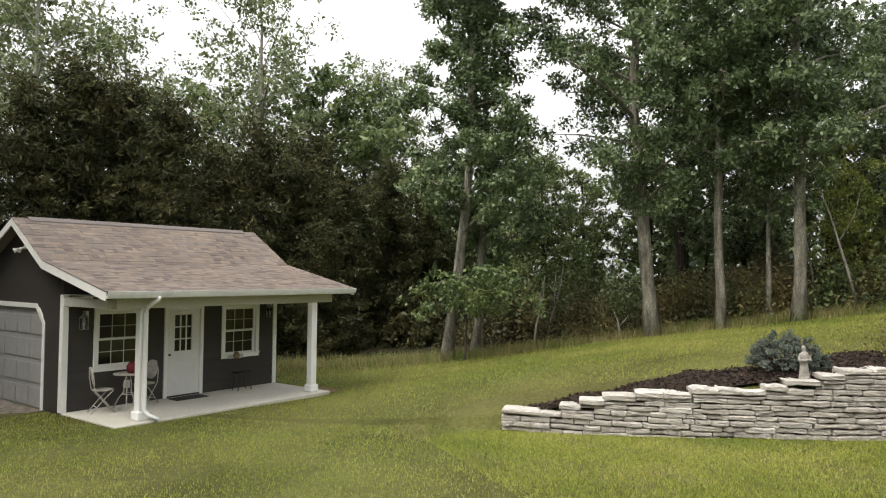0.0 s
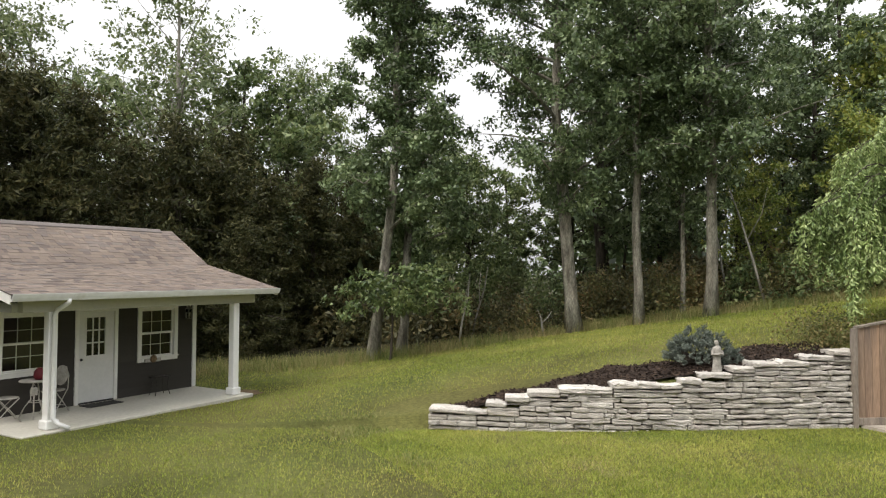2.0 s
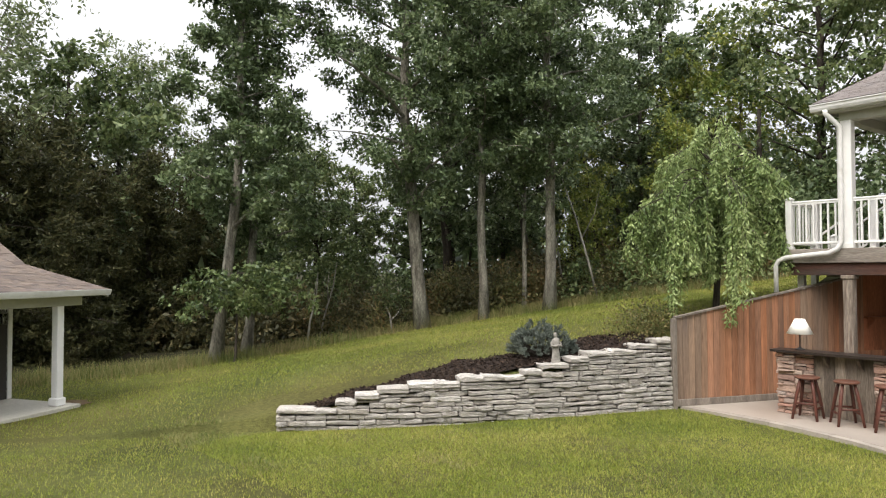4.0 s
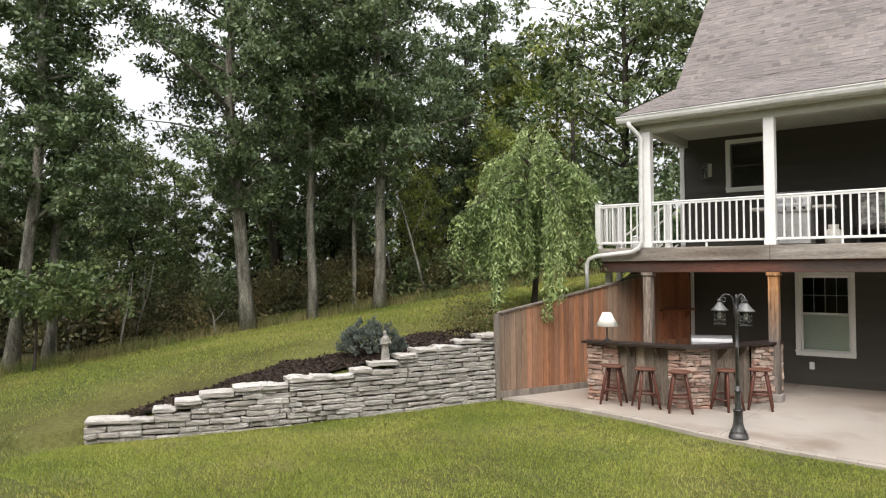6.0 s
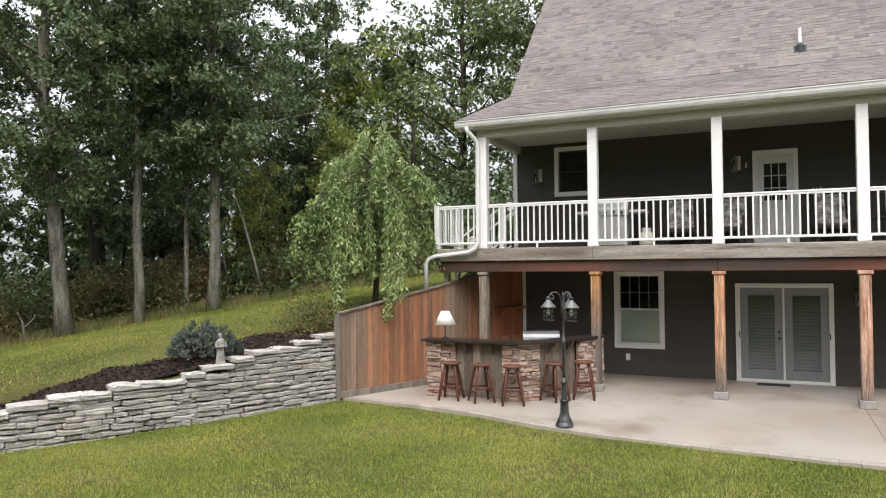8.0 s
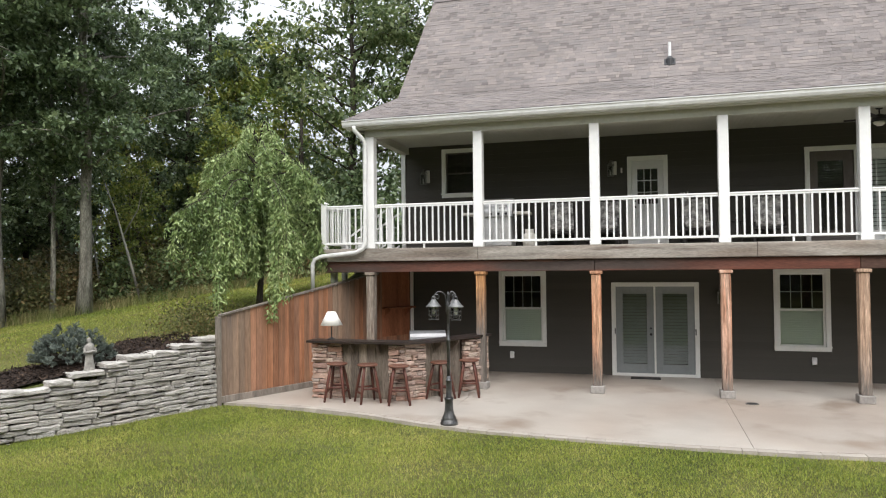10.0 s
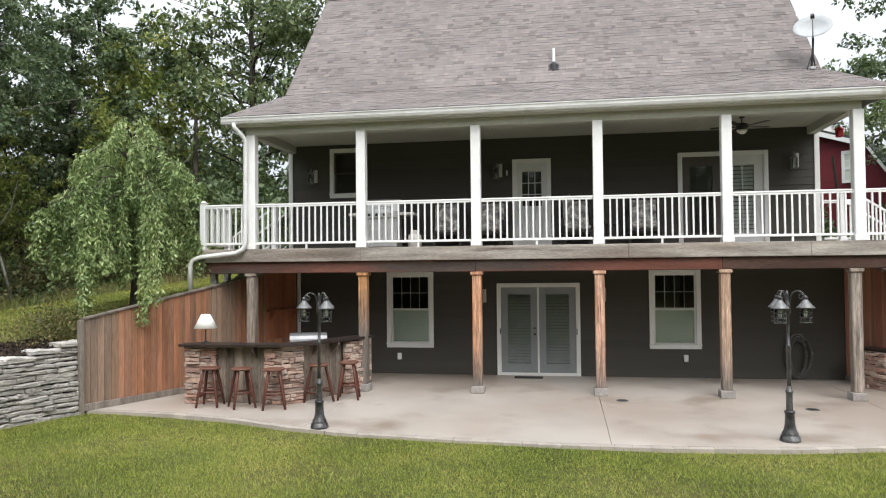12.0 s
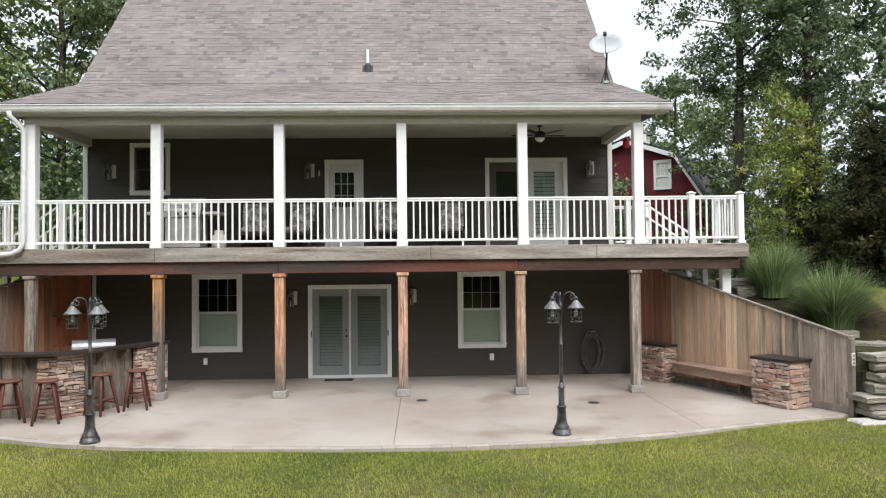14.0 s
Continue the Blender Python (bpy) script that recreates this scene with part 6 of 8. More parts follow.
part("porch_ceiling", Shape().box((CL, -2.1, 2.335), (CR + 0.3, 0.01, 2.35)), CREAM, cottage)
for x in (0.58, 4.94):
    p = part("porch_post", Shape().box((x - 0.085, -1.83, 0.0), (x + 0.085, -1.66, 2.12), 0.012), VINYL, cottage, "white turned porch post")
    part("post_base", Shape().box((x - 0.125, -1.87, 0.001), (x + 0.125, -1.62, 0.17), 0.02), VINYL, p)
for x0, x1 in ((CL - 0.02, CL + 0.1), (CR - 0.09, CR + 0.02)):
    part("corner_trim", Shape().box((x0, -0.03, 0.0), (x1, 0.1, 2.34), 0.005), WHITE, cottage)
part("head_trim", Shape().box((CL + 0.1, -0.028, 2.1), (0.5, 0.0, 2.3), 0.004), WHITE, cottage)
part("downspout", Shape().tube([(0.62, -2.24, 2.36), (0.62, -2.23, 2.3), (0.56, -1.98, 2.16), (0.55, -1.9, 2.05), (0.55, -1.9, 0.22), (0.6, -1.98, 0.12), (0.72, -2.15, 0.03)], 0.042, 8), GUTTER, cottage, "white downspout", smooth=True)
slab = thing("porch_slab", "pale concrete porch slab", "porch floor", CM, kind="structure")
part("slab", Shape().box((CL - 0.0, -2.05, -0.35), (CR, -0.0, 0.0), 0.01), CONCRETE_PALE, slab, kind="structure")
# made-up inner shell keeps the cottage windows dark; its floor covers the lawn
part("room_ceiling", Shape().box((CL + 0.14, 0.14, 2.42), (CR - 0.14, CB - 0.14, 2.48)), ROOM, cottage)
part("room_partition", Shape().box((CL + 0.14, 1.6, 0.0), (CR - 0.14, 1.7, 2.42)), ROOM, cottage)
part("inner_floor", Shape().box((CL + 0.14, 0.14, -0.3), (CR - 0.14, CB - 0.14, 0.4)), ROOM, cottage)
a, b, c, d = c_open["window_a"]
sash_window("window", "white double-hung cottage window with a grid", a, b, c, d, 0.0, cottage, 0.5, 3, 2, True)
a, b, c, d = c_open["window_b"]
sash_window("window", "white double-hung cottage window with a grid", a, b, c, d, 0.0, cottage, 0.5, 3, 2, True)
a, b, c, d = c_open["door"]
cd = part("entry_door", Shape().box((a + 0.06, -0.02, 0.0), (b - 0.06, 0.1, 0.03)), DARK_PLASTIC, cottage, "white cottage door with nine small panes")
trim_frame(a, b, 0.0, d, 0.0, cd, sill=False, w=0.08)
s = Shape()
la, lb = a + 0.08, b - 0.08
ga, gb, gc, gdz = la + 0.2, lb - 0.2, 1.02, 1.84
for r in holes_split(la, lb, 0.03, d - 0.08, [(ga, gb, gc, gdz)]):
    s.box((r[0], 0.02, r[2]), (r[1], 0.06, r[3]))
part("door_leaf", s, DOOR_WHITE, cd)
pane(ga, gb, gc, gdz, 0.04, cd)
part("muntin", grid(ga, gb, gc, gdz, 3, 3, 0.025, 0.03), DOOR_WHITE, cd)
part("door_knob", Shape().lathe([(0.02, 0), (0.028, 0.02), (0.028, 0.035), (0.012, 0.05)], 10, m=Matrix.Translation((la + 0.07, 0.02, 0.95)) @ Matrix.Rotation(radians(90), 4, "X")), DARK_PLASTIC, cd)
# garage door in the gable side, with clipped corners
gdoor = part("garage_door", Shape().box((CL + 0.05, gd0, -0.08), (CL + 0.09, gd1, gdh - 0.02)), GARAGE, cottage, "pale panelled garage door with clipped corners")
for r in range(4):
    for q in range(4):
        y0 = gd0 + 0.06 + q * (gd1 - gd0 - 0.06) / 4
        z0 = -0.02 + r * 0.5
        part("door_panel", Shape().box((CL + 0.03, y0, z0), (CL + 0.05, y0 + (gd1 - gd0) / 4 - 0.09, z0 + 0.4), 0.012), GARAGE, gdoor)
fr = Shape()
x = CL - 0.02
fr.box((x, gd0 - 0.1, -0.1), (x + 0.06, gd0, gdh - 0.3), 0.004).box((x, gd1, -0.1), (x + 0.06, gd1 + 0.1, gdh - 0.3), 0.004).box((x, gd0 + 0.28, gdh - 0.02), (x + 0.06, gd1 - 0.28, gdh + 0.08), 0.004)
fr.solid([(x, gd0 - 0.1, gdh - 0.3), (x, gd0, gdh - 0.32), (x, gd0 + 0.3, gdh - 0.02), (x, gd0 + 0.28, gdh + 0.08)], (0.06, 0, 0))
fr.solid([(x, gd1 + 0.1, gdh - 0.3), (x, gd1, gdh - 0.32), (x, gd1 - 0.3, gdh - 0.02), (x, gd1 - 0.28, gdh + 0.08)], (0.06, 0, 0))
part("door_frame", fr, WHITE, gdoor)
part("corner_filler", Shape().add([(CL + 0.02, gd0, gdh), (CL + 0.02, gd0 + 0.3, gdh), (CL + 0.02, gd0, gdh - 0.32), (CL + 0.1, gd0, gdh), (CL + 0.1, gd0 + 0.3, gdh), (CL + 0.1, gd0, gdh - 0.32)], [(0, 1, 2), (5, 4, 3), (0, 3, 4, 1), (1, 4, 5, 2), (2, 5, 3, 0)]), SIDING_DARK, gdoor)
drive = thing("driveway", "patch of brown gravel before the garage door", "driveway", CM, kind="structure")
part("gravel", Shape().prism([(-4, gd0 - 0.4), (CL, gd0 - 0.1), (CL, gd1 + 0.2), (-4, gd1 + 0.6)], -0.3, -0.035), GRAVEL, drive, kind="structure")


def local(x, y, z=0.0, rz=0.0):
    return CM @ at(x, y, z, rz)


for x, z in ((0.3, 1.8), (5.0, 1.86)):
    s = sconce(0, 0, 0)
    s.matrix_basis = local(x, -0.014, z)
    tagged(s, group="lanterns on the cottage wall")
# bistro set
def bistro_chair(m):
    c = thing("bistro_chair", "cream folding iron bistro chair with a round back", "chair", m, group="bistro chairs on the cottage porch")
    part("seat", Shape().lathe([(0.02, 0.44), (0.19, 0.44), (0.2, 0.45), (0.19, 0.462), (0.02, 0.458)], 20), PATINA, c, smooth=True)
    bk = Matrix.Translation((0, 0.2, 0.72)) @ Matrix.Rotation(radians(80), 4, "X")
    part("backrest", Shape().lathe([(0.005, 0.0), (0.15, 0.0), (0.165, 0.006), (0.15, 0.012), (0.005, 0.012)], 20, m=bk @ Matrix.Diagonal((0.95, 1.25, 1, 1))), PATINA, c, smooth=True)
    for sx in (-1, 1):
        part("front_leg", Shape().tube([(sx * 0.17, -0.2, 0.0), (sx * 0.17, 0.0, 0.25), (sx * 0.165, 0.18, 0.46), (sx * 0.15, 0.22, 0.72), (sx * 0.08, 0.235, 0.9)], 0.011, 6), PATINA, c, smooth=True)
        part("rear_leg", Shape().tube([(sx * 0.15, 0.24, 0.0), (sx * 0.155, 0.0, 0.28), (sx * 0.16, -0.17, 0.45)], 0.011, 6), PATINA, c, smooth=True)
    part("cross_bar", Shape().tube([(-0.17, -0.1, 0.13), (0.17, -0.1, 0.13)], 0.008, 6), PATINA, c)
    part("cross_bar", Shape().tube([(-0.15, 0.14, 0.13), (0.15, 0.14, 0.13)], 0.008, 6), PATINA, c)


bistro_chair(local(0.5, -0.5, 0, 75))
bistro_chair(local(1.5, -0.35, 0, -70))
bt = thing("bistro_table", "round cream iron bistro table on curved legs", "table", local(1.05, -0.5))
part("top", Shape().lathe([(0.02, 0.7), (0.3, 0.7), (0.31, 0.71), (0.3, 0.725), (0.02, 0.725)], 24), PATINA, bt, smooth=True)
for q in range(3):
    a = radians(30 + 120 * q)
    pts = [(r * math.cos(a), r * math.sin(a), z) for r, z in ((0.04, 0.7), (0.1, 0.5), (0.09, 0.35), (0.2, 0.2), (0.29, 0.0))]
    part("leg", Shape().tube(pts, 0.011, 6), PATINA, bt, smooth=True)
part("ring", Shape().tube([(0.13 * math.cos(t), 0.13 * math.sin(t), 0.3) for t in np.linspace(0, 6.283, 17)], 0.008, 5, caps=False), PATINA, bt)
pot = thing("watering_pot", "dull red pot on the bistro table", "pot", local(1.12, -0.5, 0.725))
part("body", Shape().lathe([(0.09, 0), (0.12, 0.06), (0.115, 0.15), (0.07, 0.21), (0.05, 0.23), (0.04, 0.23)], 16), TERRACOTTA, pot, smooth=True)
part("handle", Shape().tube([(0.11, 0, 0.06), (0.18, 0, 0.12), (0.15, 0, 0.2), (0.07, 0, 0.21)], 0.012, 6), TERRACOTTA, pot)
bk = thing("paper_bag", "small cream box hanging by the bistro table", "box", local(0.86, -0.76, 0.44))
part("box", Shape().box((-0.055, -0.03, 0.03), (0.055, 0.03, 0.18), 0.006), PATINA, bk)
part("handle", Shape().tube([(-0.04, 0, 0.18), (0, 0, 0.24), (0.04, 0, 0.18)], 0.005, 5), PATINA, bk)
part("hook", Shape().box((-0.01, -0.01, -0.44), (0.01, 0.01, 0.03)), PATINA, bk)
ms = thing("plant_stool", "small dark iron stool below the cottage window", "stool", local(4.0, -0.35))
part("seat", Shape().box((-0.22, -0.13, 0.4), (0.22, 0.13, 0.43), 0.012), WICKER, ms)
for sx in (-1, 1):
    for sy in (-1, 1):
        part("leg", Shape().tube([(sx * 0.17, sy * 0.09, 0.4), (sx * 0.14, sy * 0.09, 0.2), (sx * 0.2, sy * 0.11, 0.0)], 0.01, 6), WICKER, ms)
wp = thing("window_plaque", "small carved plaque with a flower under the cottage window", "plaque", local(4.02, -0.06, 0.76))
part("plaque", Shape().box((-0.22, -0.02, -0.03), (0.22, 0.02, 0.06), 0.012), PATINA, wp)
part("rosette", Shape().lathe([(0.09, 0.0), (0.08, 0.03), (0.02, 0.05)], 12, m=Matrix.Translation((0, -0.02, 0.05)) @ Matrix.Rotation(radians(90), 4, "X")), DIRT, wp)
dm2 = thing("doormat", "grey doormat before the cottage door", "doormat", local(2.55, -0.34))
part("mat", Shape().box((-0.4, -0.2, 0.0), (0.4, 0.2, 0.015), 0.005), RUBBER, dm2)
flood = thing("flood_light", "twin white flood light under the gable", "flood light", local(CL - 0.03, RD, 3.3))
part("base", Shape().lathe([(0.05, 0), (0.05, 0.03)], 12, m=Matrix.Rotation(radians(-90), 4, "Y") @ Matrix.Translation((0, 0, -0.03))), VINYL, flood)
for sy in (-1, 1):
    part("head", Shape().tube([(-0.02, sy * 0.04, 0), (-0.1, sy * 0.1, -0.04), (-0.16, sy * 0.12, -0.07)], [0.02, 0.03, 0.055], 10), VINYL, flood)
bare = thing("bare_patch", "thin patch of bare earth beside the porch", "bare earth", kind="structure")
pp = [(CM @ Vector((CR + 0.05 + r * math.cos(t) * 0.75, -1.3 + r * math.sin(t) * 0.75, 0))) for t, r in zip(np.linspace(0, 6.0, 14), [0.9, 1.1, 0.8, 1.0, 0.7, 0.9, 0.6, 0.8, 1.0, 0.75, 0.9, 1.1, 0.8, 0.95])]
me = bpy.data.meshes.new("earth")
me.from_pydata([(p.x, p.y, gz(p.x, p.y) + 0.03) for p in pp], [], [tuple(range(len(pp)))])
me.materials.append(DIRT)
ob = new("earth", me)
ob.parent = bare

# ---- the dry-stone retaining wall ----
random.seed(21)
WL = np.array(WALL_LINE)
seg = np.hypot(*np.diff(WL, axis=0).T)
cum = np.concatenate([[0], np.cumsum(seg)])
WALL_LEN = float(cum[-1])
# distance along the wall and the height of its top
TOPS = [(0.0, 0.24), (0.62, 0.24), (0.63, 0.22), (1.0, 0.22), (1.01, 0.36), (1.34, 0.36), (1.35, 0.46), (1.74, 0.46), (1.75, 0.55), (2.28, 0.55), (2.29, 0.64), (3.19, 0.64), (3.2, 0.73), (4.37, 0.72),
        (4.38, 0.81), (4.73, 0.81), (4.74, 0.91), (5.26, 0.91), (5.27, 1.01), (5.65, 1.01), (5.66, 1.1), (6.64, 1.1), (6.65, 1.2), (7.15, 1.2), (7.16, 1.29), (7.6, 1.29)]


def wall_top(s):
    return float(np.interp(s * 7.5 / WALL_LEN, [p[0] for p in TOPS], [p[1] for p in TOPS]))


def wall_at(s):
    s = min(max(s, 0.0), WALL_LEN)
    i = min(int(np.searchsorted(cum, s, side="right")) - 1, len(seg) - 1)
    u = (s - cum[i]) / seg[i]
    p = WL[i] * (1 - u) + WL[i + 1] * u
    d = (WL[i + 1] - WL[i]) / seg[i]
    return p, d


LIMES = stone_meshes(LIME, 28, 0.2, 0.15)
rwall = thing("retaining_wall", "stepped dry-stacked limestone retaining wall holding a mulched bed", "retaining wall")


def lay(s0, s1, z0, z1, depth, proud=0.0, lift=0.0):
    p, d = wall_at((s0 + s1) / 2)
    nrm = np.array([d[1], -d[0]])  # towards the lawn
    lean = 0.05 * max(0.0, z0)
    c = p + nrm * (0.2 - lean + proud - depth / 2 + 0.03)
    m = Matrix.Translation((c[0], c[1], (z0 + z1) / 2 + lift)) @ Matrix.Rotation(math.atan2(d[1], d[0]) + radians(random.uniform(-1.2, 1.2)), 4, "Z") @ Matrix.Rotation(radians(random.uniform(-1.3, 1.3)), 4, "Y")
    piece("stone", random.choice(LIMES), rwall, m @ Matrix.Diagonal((s1 - s0 - 0.006, depth, (z1 - z0) * random.uniform(0.98, 1.08) - 0.004, 1)))


H = 0.094
STEPS_AT = [p[0] * WALL_LEN / 7.5 for p in TOPS[2::2]]
z = -0.17
while z < 1.25:
    s = -0.05 + random.uniform(-0.2, 0.0)
    hh = H * random.uniform(0.92, 1.08)
    while s < WALL_LEN + 0.02:
        w = random.choice((random.uniform(0.17, 0.34), random.uniform(0.3, 0.58)))
        e = min(s + w, WALL_LEN + 0.05)
        cut = [b for b in STEPS_AT if s + 0.06 < b < e - 0.02 and wall_top(b + 0.02) > z > wall_top(b - 0.03) - 0.2]
        e = cut[0] if cut else e
        a = max(s, -0.04)
        room = min(wall_top(max(a + 0.03, 0)), wall_top(e - 0.05)) - 0.108 - z
        if e - a > 0.05 and room > 0.014:
            hz = hh
            hh = min(hh, room) if room < hh * 1.45 else hh
            if random.random() < 0.05 and e - a < 0.5:
                lay(a, e, z, z + hh * 0.52, 0.3, random.uniform(-0.015, 0.012))
                lay(a, e, z + hh * 0.52, z + hh, 0.3, random.uniform(-0.015, 0.012))
            else:
                lay(a, e, z + random.uniform(-0.007, 0.007), z + hh + random.uniform(-0.006, 0.006), 0.3, random.uniform(-0.026, 0.024))
            hh = hz
        s = e
        if e >= WALL_LEN + 0.05:
            break
    z += hh
for (s0, t0), (s1, t1) in zip(TOPS[::2], TOPS[1::2]):
    k = WALL_LEN / 7.5
    parts_ = max(1, round((s1 - s0) / 0.46))
    for i in range(parts_):
        a = (s0 + (s1 - s0) * i / parts_) * k - 0.03
        b = (s0 + (s1 - s0) * (i + 1) / parts_) * k + 0.02
        lay(a, b, t0 - random.uniform(0.095, 0.11), t0 + random.uniform(-0.01, 0.012), 0.42, random.uniform(0.01, 0.035))
part("core", Shape().add(*(lambda v: (v, [(i, i + 4, i + 5, i + 1) for i in range(0, 4 * 15, 4)] + [(i + 1, i + 5, i + 6, i + 2) for i in range(0, 60, 4)] + [(i + 2, i + 6, i + 7, i + 3) for i in range(0, 60, 4)] + [(i + 3, i + 7, i + 4, i) for i in range(0, 60, 4)] + [(0, 1, 2, 3), (63, 62, 61, 60)]))(
    [q for i in range(16) for (p, d) in [wall_at(WALL_LEN * i / 15)] for zt in [max(-0.05, wall_top(min(WALL_LEN * i / 15, WALL_LEN) * 1.0 - 0.25 if i else 0) - 0.16)]
     for q in ((p[0] + d[1] * 0.1, p[1] - d[0] * 0.1, -0.3), (p[0] + d[1] * 0.1, p[1] - d[0] * 0.1, zt), (p[0] - d[1] * 0.12, p[1] + d[0] * 0.12, zt), (p[0] - d[1] * 0.12, p[1] + d[0] * 0.12, -0.3))])), MORTAR, rwall)

# mulched bed behind the wall
bed = thing("mulch_bed", "dark wood mulch bed behind the stone wall", "mulch bed", kind="stuff")
rows_, cols_ = 60, 9
bv, bf = [], []
for i in range(rows_ + 1):
    s = 0.1 + (WALL_LEN - 0.15) * i / rows_
    p, d = wall_at(s)
    if s < 0:
        p = p + d * s
    depth = 0.45 + 0.8 * float(smooth(np.array([s / 3.0]))[0]) + 0.12 * math.sin(s * 2.3) + 0.07 * math.sin(s * 6.1)
    for j in range(cols_):
        u = j / (cols_ - 1)
        q = p + np.array([-d[1], d[0]]) * (0.02 + depth * u)
        zz = float(ground_z([q], np.ones(1))[0]) + 0.05 * (1 - u ** 3) + 0.012
        zz = max(zz, min(wall_top(max(s, 0)) - 0.09, 2) - 0.05 * u * 8 if u < 0.2 else zz)
        bv.append((q[0], q[1], zz + 0.012 * noise.noise((q[0] * 5, q[1] * 5, 0))))
for i in range(rows_):
    for j in range(cols_ - 1):
        a = i * cols_ + j
        bf.append((a, a + cols_, a + cols_ + 1, a + 1))
me = bpy.data.meshes.new("mulch")
me.from_pydata(bv, [], bf)
me.materials.append(MULCH)
ob = new("mulch", me)
ob.parent = bed
rng = np.random.default_rng(5)
bv = np.array(bv)
N = 9000
pick = rng.integers(0, len(bf), N)
w = rng.random((N, 4)) ** 0.7
w /= w.sum(1, keepdims=True)
centre = (bv[np.array(bf)[pick]] * w[:, :, None]).sum(1) + [0, 0, 0.008]


def flakes(c, length, width, rng, tilt=0.5, up=None):
    """Diamond flakes at the points c, turned at random."""
    n = len(c)
    a = rng.normal(size=(n, 3))
    a[:, 2] *= tilt
    if up is not None:
        a = a * (1 - up) + np.array([0, 0, 1.0]) * up * np.sign(up)
    a /= np.linalg.norm(a, axis=1, keepdims=True) + 1e-9
    b = np.cross(a, rng.normal(size=(n, 3)))
    b /= np.linalg.norm(b, axis=1, keepdims=True) + 1e-9
    l = (length * rng.uniform(0.6, 1.3, n))[:, None]
    wd = (width * rng.uniform(0.6, 1.3, n))[:, None]
    v = np.stack([c, c + a * l * 0.5 + b * wd * 0.5, c + a * l, c + a * l * 0.5 - b * wd * 0.5], 1).reshape(-1, 3)
    f = np.arange(4 * n).reshape(-1, 4)
    return v, f


ob = new("mulch_chips", raw_mesh("mulch_chips", *flakes(centre, 0.07, 0.025, rng, 0.4), CHIP))
ob.parent = bed
tagged(ob, kind="stuff")

# garden statue, one plain worn shape
sp, sd = wall_at(5.0)
st_xy = sp + np.array([-sd[1], sd[0]]) * 0.02
sz = wall_top(5.0) - 0.01
statue = new("garden_statue", Shape().lathe([(0.105, 0.0), (0.11, 0.03), (0.098, 0.045), (0.088, 0.1), (0.075, 0.24), (0.072, 0.34), (0.088, 0.42), (0.093, 0.47), (0.072, 0.52), (0.034, 0.548), (0.036, 0.57), (0.043, 0.6), (0.038, 0.64), (0.02, 0.665), (0.003, 0.67)], 20).mesh("garden_statue", CAST_STONE, True))
for v in statue.data.vertices:
    q = noise.noise_vector(v.co * 9.0) * 0.022
    v.co += q
    v.co.y *= 0.75
fold = Shape().tube([(-0.085, -0.02, 0.46), (-0.1, -0.05, 0.38), (-0.02, -0.085, 0.38), (0.04, -0.085, 0.4)], [0.03, 0.03, 0.026, 0.022], 8)
fold.tube([(0.085, -0.02, 0.46), (0.1, -0.05, 0.38), (0.02, -0.085, 0.4)], [0.03, 0.03, 0.022], 8)
bm = bmesh.new()
bm.from_mesh(statue.data)
tmp = fold.mesh("fold", CAST_STONE)
bm.from_mesh(tmp)
bm.to_mesh(statue.data)
bm.free()
statue.matrix_basis = at(st_xy[0], st_xy[1], sz, 60) @ Matrix.Diagonal((0.88, 0.88, 0.84, 1))
tagged(statue, "small weathered cast-stone garden statue on the wall", "statue")


# blue spruce, a low mound of upturned needled twigs
def spruce(at_xy, z, rad, high, n, label):
    rng = np.random.default_rng(9)
    t = thing("spruce_shrub", label, "shrub", at(at_xy[0], at_xy[1], z))
    sh = Shape()
    base, way, fat = [], [], []
    for i in range(n):
        az = i * 2.39996 + rng.uniform(-0.25, 0.25)
        el = math.asin(min(0.98, 0.02 + 0.96 * ((i + 0.5) / n)))
        lump = 1.0 + 0.2 * math.sin(az * 3 + 1.3 * el) + rng.uniform(-0.14, 0.14)
        q = np.array([rad * lump * math.cos(el) * math.cos(az), rad * lump * math.cos(el) * math.sin(az), 0.14 + high * lump * math.sin(el) * 0.8])
        out = np.array([math.cos(az) * math.cos(el), math.sin(az) * math.cos(el), 0.35 + math.sin(el) * 0.7])
        if i % 3 == 0:
            sh.tube([(0, 0, 0.08), q * np.array([0.5, 0.5, 0.55]), q], [0.016, 0.011, 0.005], 4, caps=False)
        for k in range(3):
            d = out / np.linalg.norm(out) + rng.normal(size=3) * 0.42
            d = d / np.linalg.norm(d) * rng.uniform(0.09, 0.17)
            m = 17
            u = np.linspace(0, 1, m)[:, None]
            base.append(q - d * 0.35 + d * u)
            way.append(np.repeat(d[None, :] / np.linalg.norm(d), m, 0))
    part("stem_work", sh, BARK_DARK, t)
    c, w = np.concatenate(base), np.concatenate(way)
    c, w = np.repeat(c, 3, 0), np.repeat(w, 3, 0)
    side = np.cross(w, rng.normal(size=w.shape))
    side /= np.linalg.norm(side, axis=1, keepdims=True) + 1e-9
    a = side + w * 0.8
    a /= np.linalg.norm(a, axis=1, keepdims=True)
    b2 = np.cross(a, rng.normal(size=a.shape))
    b2 /= np.linalg.norm(b2, axis=1, keepdims=True) + 1e-9
    ln = rng.uniform(0.03, 0.05, (len(c), 1))
    v = np.stack([c, c + a * ln * 0.5 + b2 * 0.006, c + a * ln, c + a * ln * 0.5 - b2 * 0.006], 1).reshape(-1, 3)
    v[:, 2] = np.maximum(v[:, 2], 0.03)
    part("needles", raw_mesh("needles", v, np.arange(len(v)).reshape(-1, 4), LEAF_SPRUCE), None, t)
    return t


